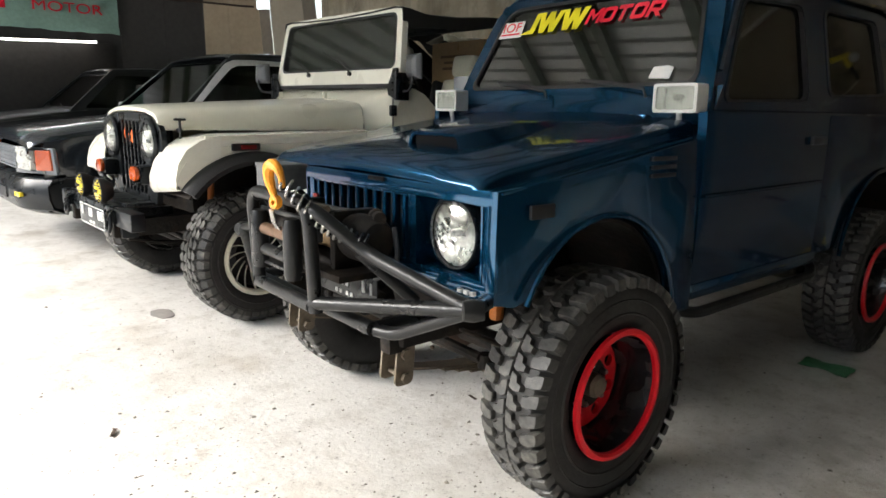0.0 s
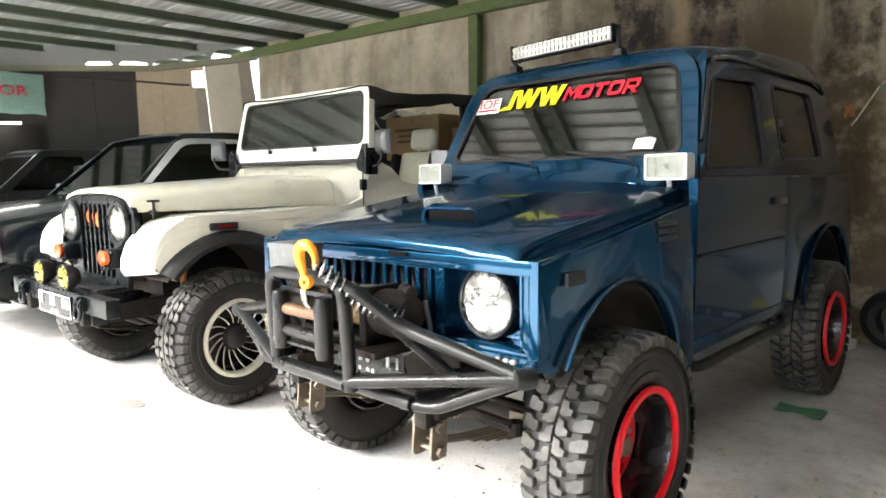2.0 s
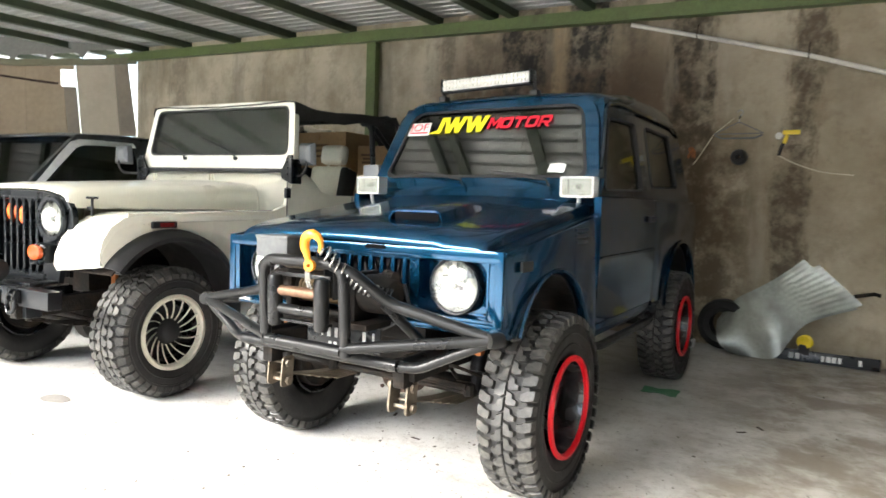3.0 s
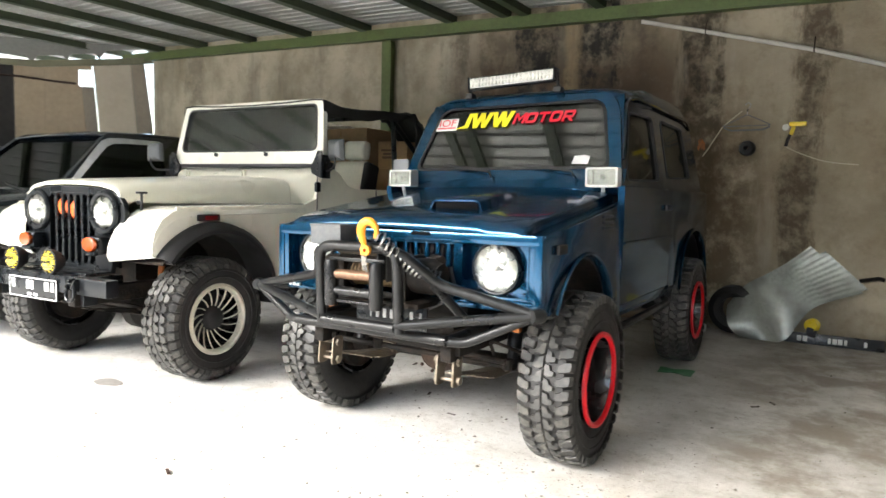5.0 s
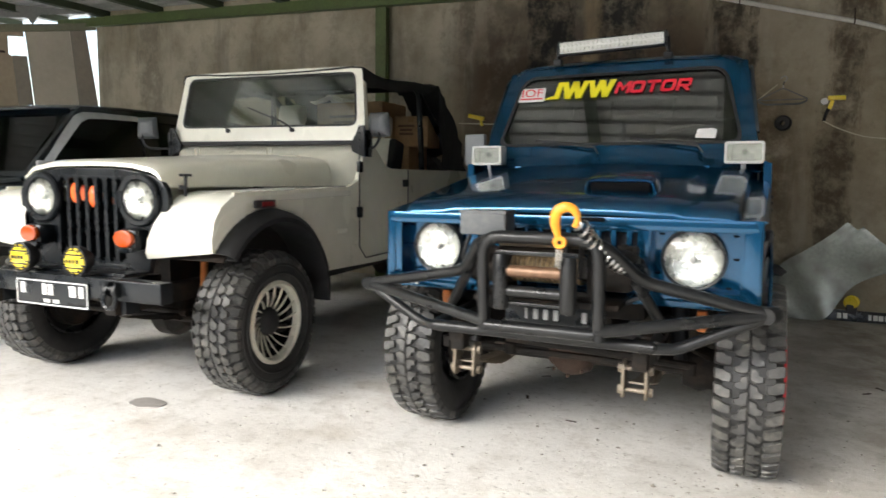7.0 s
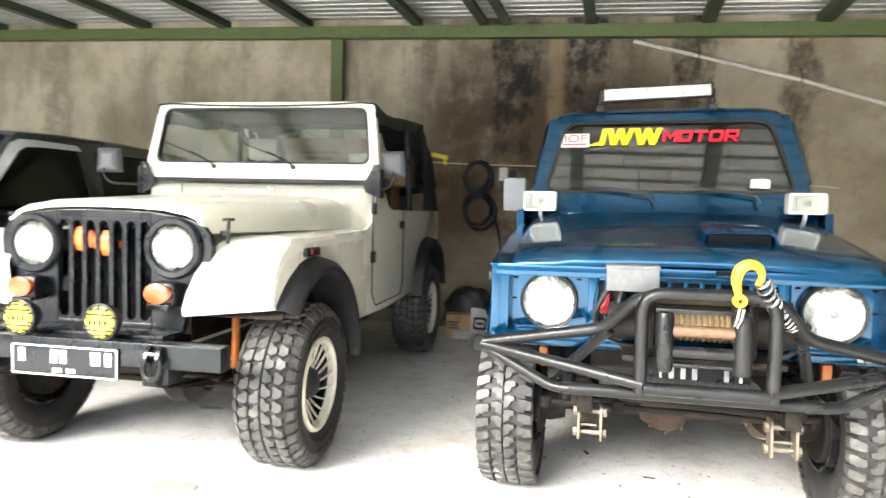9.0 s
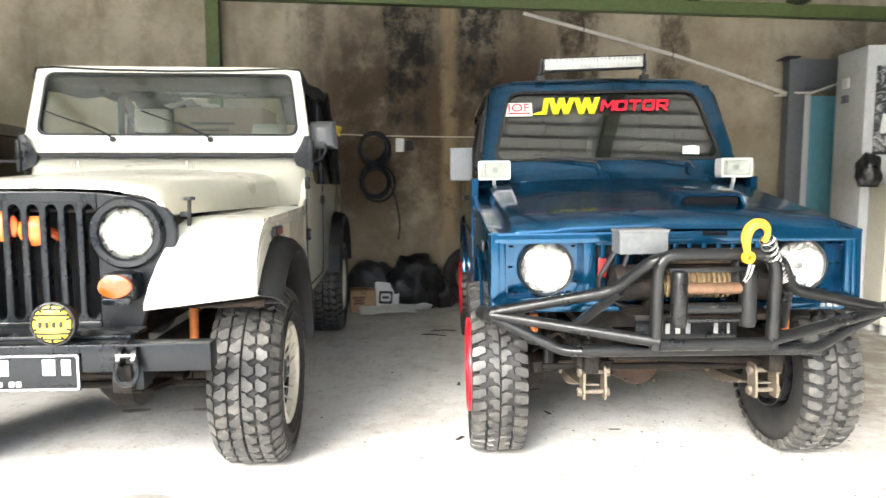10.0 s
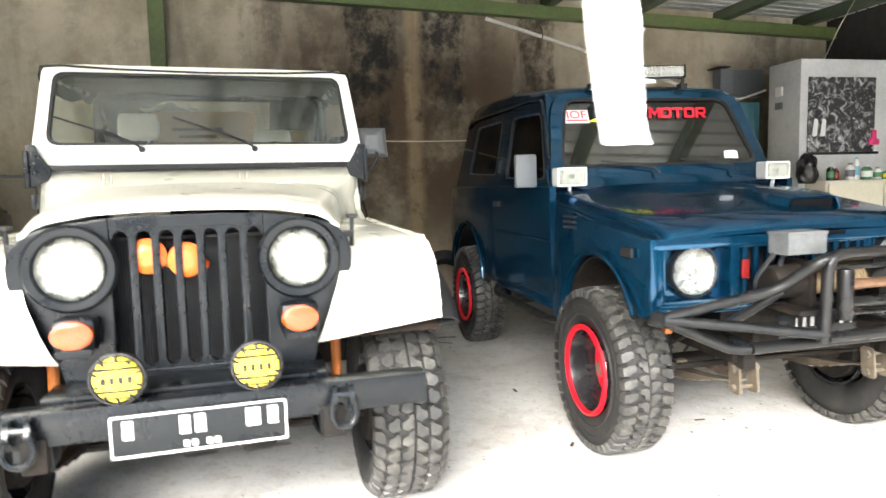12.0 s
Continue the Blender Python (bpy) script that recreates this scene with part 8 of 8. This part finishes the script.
for x, y, r, h_, mat, cap in BOTTLES:
    b_ = thing("bottle", pose(0.60 + x, 3.84 + y, 1.091), "small plastic bottle with coloured label on the cupboard", "bottle", "bottles on the cupboard")
    bm = B()
    lathe(bm, [(0, 0), (r * 0.95, 0), (r, 0.006), (r, h_ * 0.7), (r * 0.8, h_ * 0.82), (r * 0.4, h_ * 0.9), (0, h_ * 0.9)], 20, pose(0, 0, 0, 0, -90, 0))
    part("body", bm, mat, b_)
    bm = B()
    lathe(bm, [(0, h_ * 0.9), (r * 0.45, h_ * 0.9), (r * 0.45, h_), (0, h_)], 14, pose(0, 0, 0, 0, -90, 0))
    part("cap", bm, cap, b_)
    bm = B()
    lathe(bm, [(r * 1.02, h_ * 0.2), (r * 1.02, h_ * 0.6)], 20, pose(0, 0, 0, 0, -90, 0))
    part("label", bm, cap, b_)
sack("hung_bag", pose(0.52, 3.94, 1.07), (0.085, 0.07, 0.14), BAG, "black plastic bag hung on the booth", 21)

e = thing("duct_column", pose(0.46, 5.0, 0), "grey steel column with a white edge strip", "column")
bm = B()
box(bm, (0.07, 0.07, 1.09), (0.14, 0.12, 2.18), 0.006)
box(bm, (0.25, 0.08, 2.05), (0.46, 0.10, 0.26), 0.006)
part("column", bm, DARKGREY, e)
bm = B()
box(bm, (0.165, 0.02, 0.95), (0.05, 0.03, 1.85), 0.005)
part("edge_strip", bm, WHITE, e, "white edge strip")
bm = B()
box(bm, (-0.01, 0.03, 2.185), (0.12, 0.2, 0.012), 0.003)
part("cap_plate", bm, BLACK, e)
e = thing("blue_panel", pose(0.66, 5.03, 0), "pale blue panel standing against the wall", "panel")
bm = B()
box(bm, (0.14, 0.05, 0.94), (0.28, 0.03, 1.86), 0.006)
part("board", bm, CYAN, e)
for x in (0.05, 0.14, 0.23):
    bm = B()
    box(bm, (x, 0.032, 0.94), (0.012, 0.008, 1.8), 0.003)
    part("rib", bm, CYAN, e)
bm = B()
tube(bm, [(0.92, 4.25, 2.11), (1.12, 4.30, 2.42), (1.34, 4.35, 2.70)], 0.004, 5)
solid("cord", bm, ROPE, pose(0, 0, 0), "thin pale cord up to the roof", "cord")

# ---- banner and lamp in the far bay ----
e = thing("banner", pose(-11.45, 2.2, 2.40, 0, 0, 90), "faded green banner with a red word", "banner")
bm = B()
crumple(bm, 5, 21, lambda a, b_: (-1.9 + 2.65 * b_, 0.02 * math.sin(9 * b_), -0.27 + 0.60 * a), 0.02, 9, 0.004)
part("cloth", bm, BANNER, e, "", 60)
words("MOTOR", 0.20, STICKR, pose(0.06, -0.03, 0.06, 90, 0, 0), e, "word", 0, 0.004, 0.92, "red word MOTOR")
bm = B()
for x in (-1.25, -1.02, -0.79):
    box(bm, (x, -0.03, 0.06), (0.14, 0.006, 0.15), 0.004)
islands("bar", bm, STICKR, e, "red bar")
# board added under the banner, near-black for the unlit space there
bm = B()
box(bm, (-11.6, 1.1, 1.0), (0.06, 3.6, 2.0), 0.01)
tagged(part("shade_board", bm, SHADEWALL, None), "near-black board in place of the dim space under the banner", "boarding", "", "structure")
e = thing("tube_lamp", pose(-11.42, 1.9, 1.98), "bare white fluorescent tube in the far bay", "lamp")
bm = B()
tube(bm, [(0, -1.0, -0.04), (0, 0.70, 0.02)], 0.014, 10)
glow, gn, gl, gb_ = node_mat("lit fluorescent tube")
gb_.inputs["Emission Color"].default_value = (1, 0.97, 0.95, 1)
gb_.inputs["Emission Strength"].default_value = 3.5
part("tube", bm, glow, e)
bm = B()
for y, z in ((-1.0, -0.04), (0.70, 0.02)):
    box(bm, (-0.02, y, z), (0.05, 0.04, 0.05), 0.006)
part("holder", bm, WHITE, e)

# ---- white strip that hangs from the roof edge ----
e = thing("hanging_strip", pose(-3.225, -0.085, 0), "frayed white plastic strip hanging from above", "strip")
bm = B()
rows = []
rnd = random.Random(11)
for i in range(60):
    z = 1.165 + (2.895 - 1.165) * i / 59
    lean = -0.13 * (z - 1.165)
    fr = rnd.uniform(0, 0.008)
    rows.append([(lean - 0.022, 0.006 * math.sin(i * 0.5), z), (lean - 0.008, 0.010 + 0.004 * math.sin(i * 0.9), z), (lean + 0.010, -0.004 + 0.006 * math.sin(i * 0.7), z), (lean + 0.022 + fr, 0.008 * math.sin(i * 1.1), z)])
grid(bm, rows, 0.002)
part("strip", bm, STRIP, e, "", 60)
bm = B()
for i in range(26):
    z = 1.18 + 0.045 * i + rnd.uniform(0, 0.02)
    tube(bm, [(0.020 - 0.13 * (z - 1.165), 0, z), (0.032 - 0.13 * (z - 1.165) + rnd.uniform(0, 0.008), rnd.uniform(-0.01, 0.01), z - rnd.uniform(0, 0.02))], 0.002, 4)
islands("fringe", bm, STRIP, e)

# ---- marks and grit on the floor ----
def blot(x, y, rx, ry, seed, rot, label):
    bm_ = B()
    pts = []
    for k in range(36):
        a = 2 * math.pi * k / 36
        q = 1 + 0.16 * noise.noise(Vector((math.cos(a) * 1.5 + seed, math.sin(a) * 1.5, 0))) + 0.05 * noise.noise(Vector((math.cos(a) * 5, math.sin(a) * 5 + seed, 0)))
        pts.append((rx * q * math.cos(a), ry * q * math.sin(a)))
    prism(bm_, pts, lambda u, v, d: (u, v, d), 0.001, 0.004)
    solid("oil_stain", bm_, OIL, pose(x, y, 0, 0, 0, rot), label, "stain", "", 0)


blot(-3.55, 1.28, 0.095, 0.055, 1, 5, "dark oval oil stain on the concrete")
blot(-4.01, 2.19, 0.075, 0.022, 3, 8, "thin dark oil smear on the concrete")
blot(-3.69, 2.21, 0.06, 0.020, 6, -5, "short dark oil smear on the concrete")
rnd = random.Random(8)
verts, faces = [], []
for k in range(2600):
    near = min(2, k % 5 // 2)
    x, y = (rnd.gauss(-1.2, 0.9), rnd.gauss(1.0, 0.7)) if near == 0 else ((rnd.gauss(-0.72, 0.32), rnd.gauss(1.12, 0.28)) if near == 1 else (rnd.uniform(-4.2, 1.2), rnd.uniform(-0.2, 4.4)))
    s_ = rnd.uniform(0.0018, 0.0050) * (1.9 if rnd.random() < 0.12 else 1)
    n0, turn = len(verts), rnd.uniform(0, 6.28)
    for i in range(5):
        a = turn + 2 * math.pi * i / 5
        q = s_ * rnd.uniform(0.6, 1.5)
        verts.append((x + q * math.cos(a), y + q * math.sin(a), 0.0))
    verts.append((x, y, s_ * rnd.uniform(0.5, 1.1)))
    faces += [(n0 + i, n0 + (i + 1) % 5, n0 + 5) for i in range(5)]
me = bpy.data.meshes.new("grit")
me.from_pydata(verts, [], faces)
bm = B()
bm.from_mesh(me)
bpy.data.meshes.remove(me)
tagged(part("grit", bm, GRIT, None, "", 0), "scattered grit on the concrete floor", "grit", "", "stuff")
for k in range(16):
    x, y = rnd.uniform(-3.2, 0.2), rnd.uniform(0.3, 3.2)
    bm = B()
    crumple(bm, 4, 3, lambda a, b_: (0.05 * (a - 0.5), 0.014 * (b_ - 0.5), 0.004), 0.006, 40 + k, 0.002)
    solid("dry_leaf", bm, RUST, pose(x, y, 0.002, 0, 0, rnd.uniform(0, 180)), "dry brown leaf scrap on the floor", "leaf", "floor leaves", 0)
for k, (x, y, r) in enumerate(((-2.55, 3.95, 5), (-2.62, 3.80, -12))):
    bm = B()
    tube(bm, [(-0.09, 0, 0.006), (0.0, 0.01, 0.009), (0.09, -0.004, 0.006)], 0.003, 5)
    solid("twig", bm, GRIME, pose(x, y, 0.0, 0, 0, r), "thin dark twig on the floor", "twig", "floor twigs")
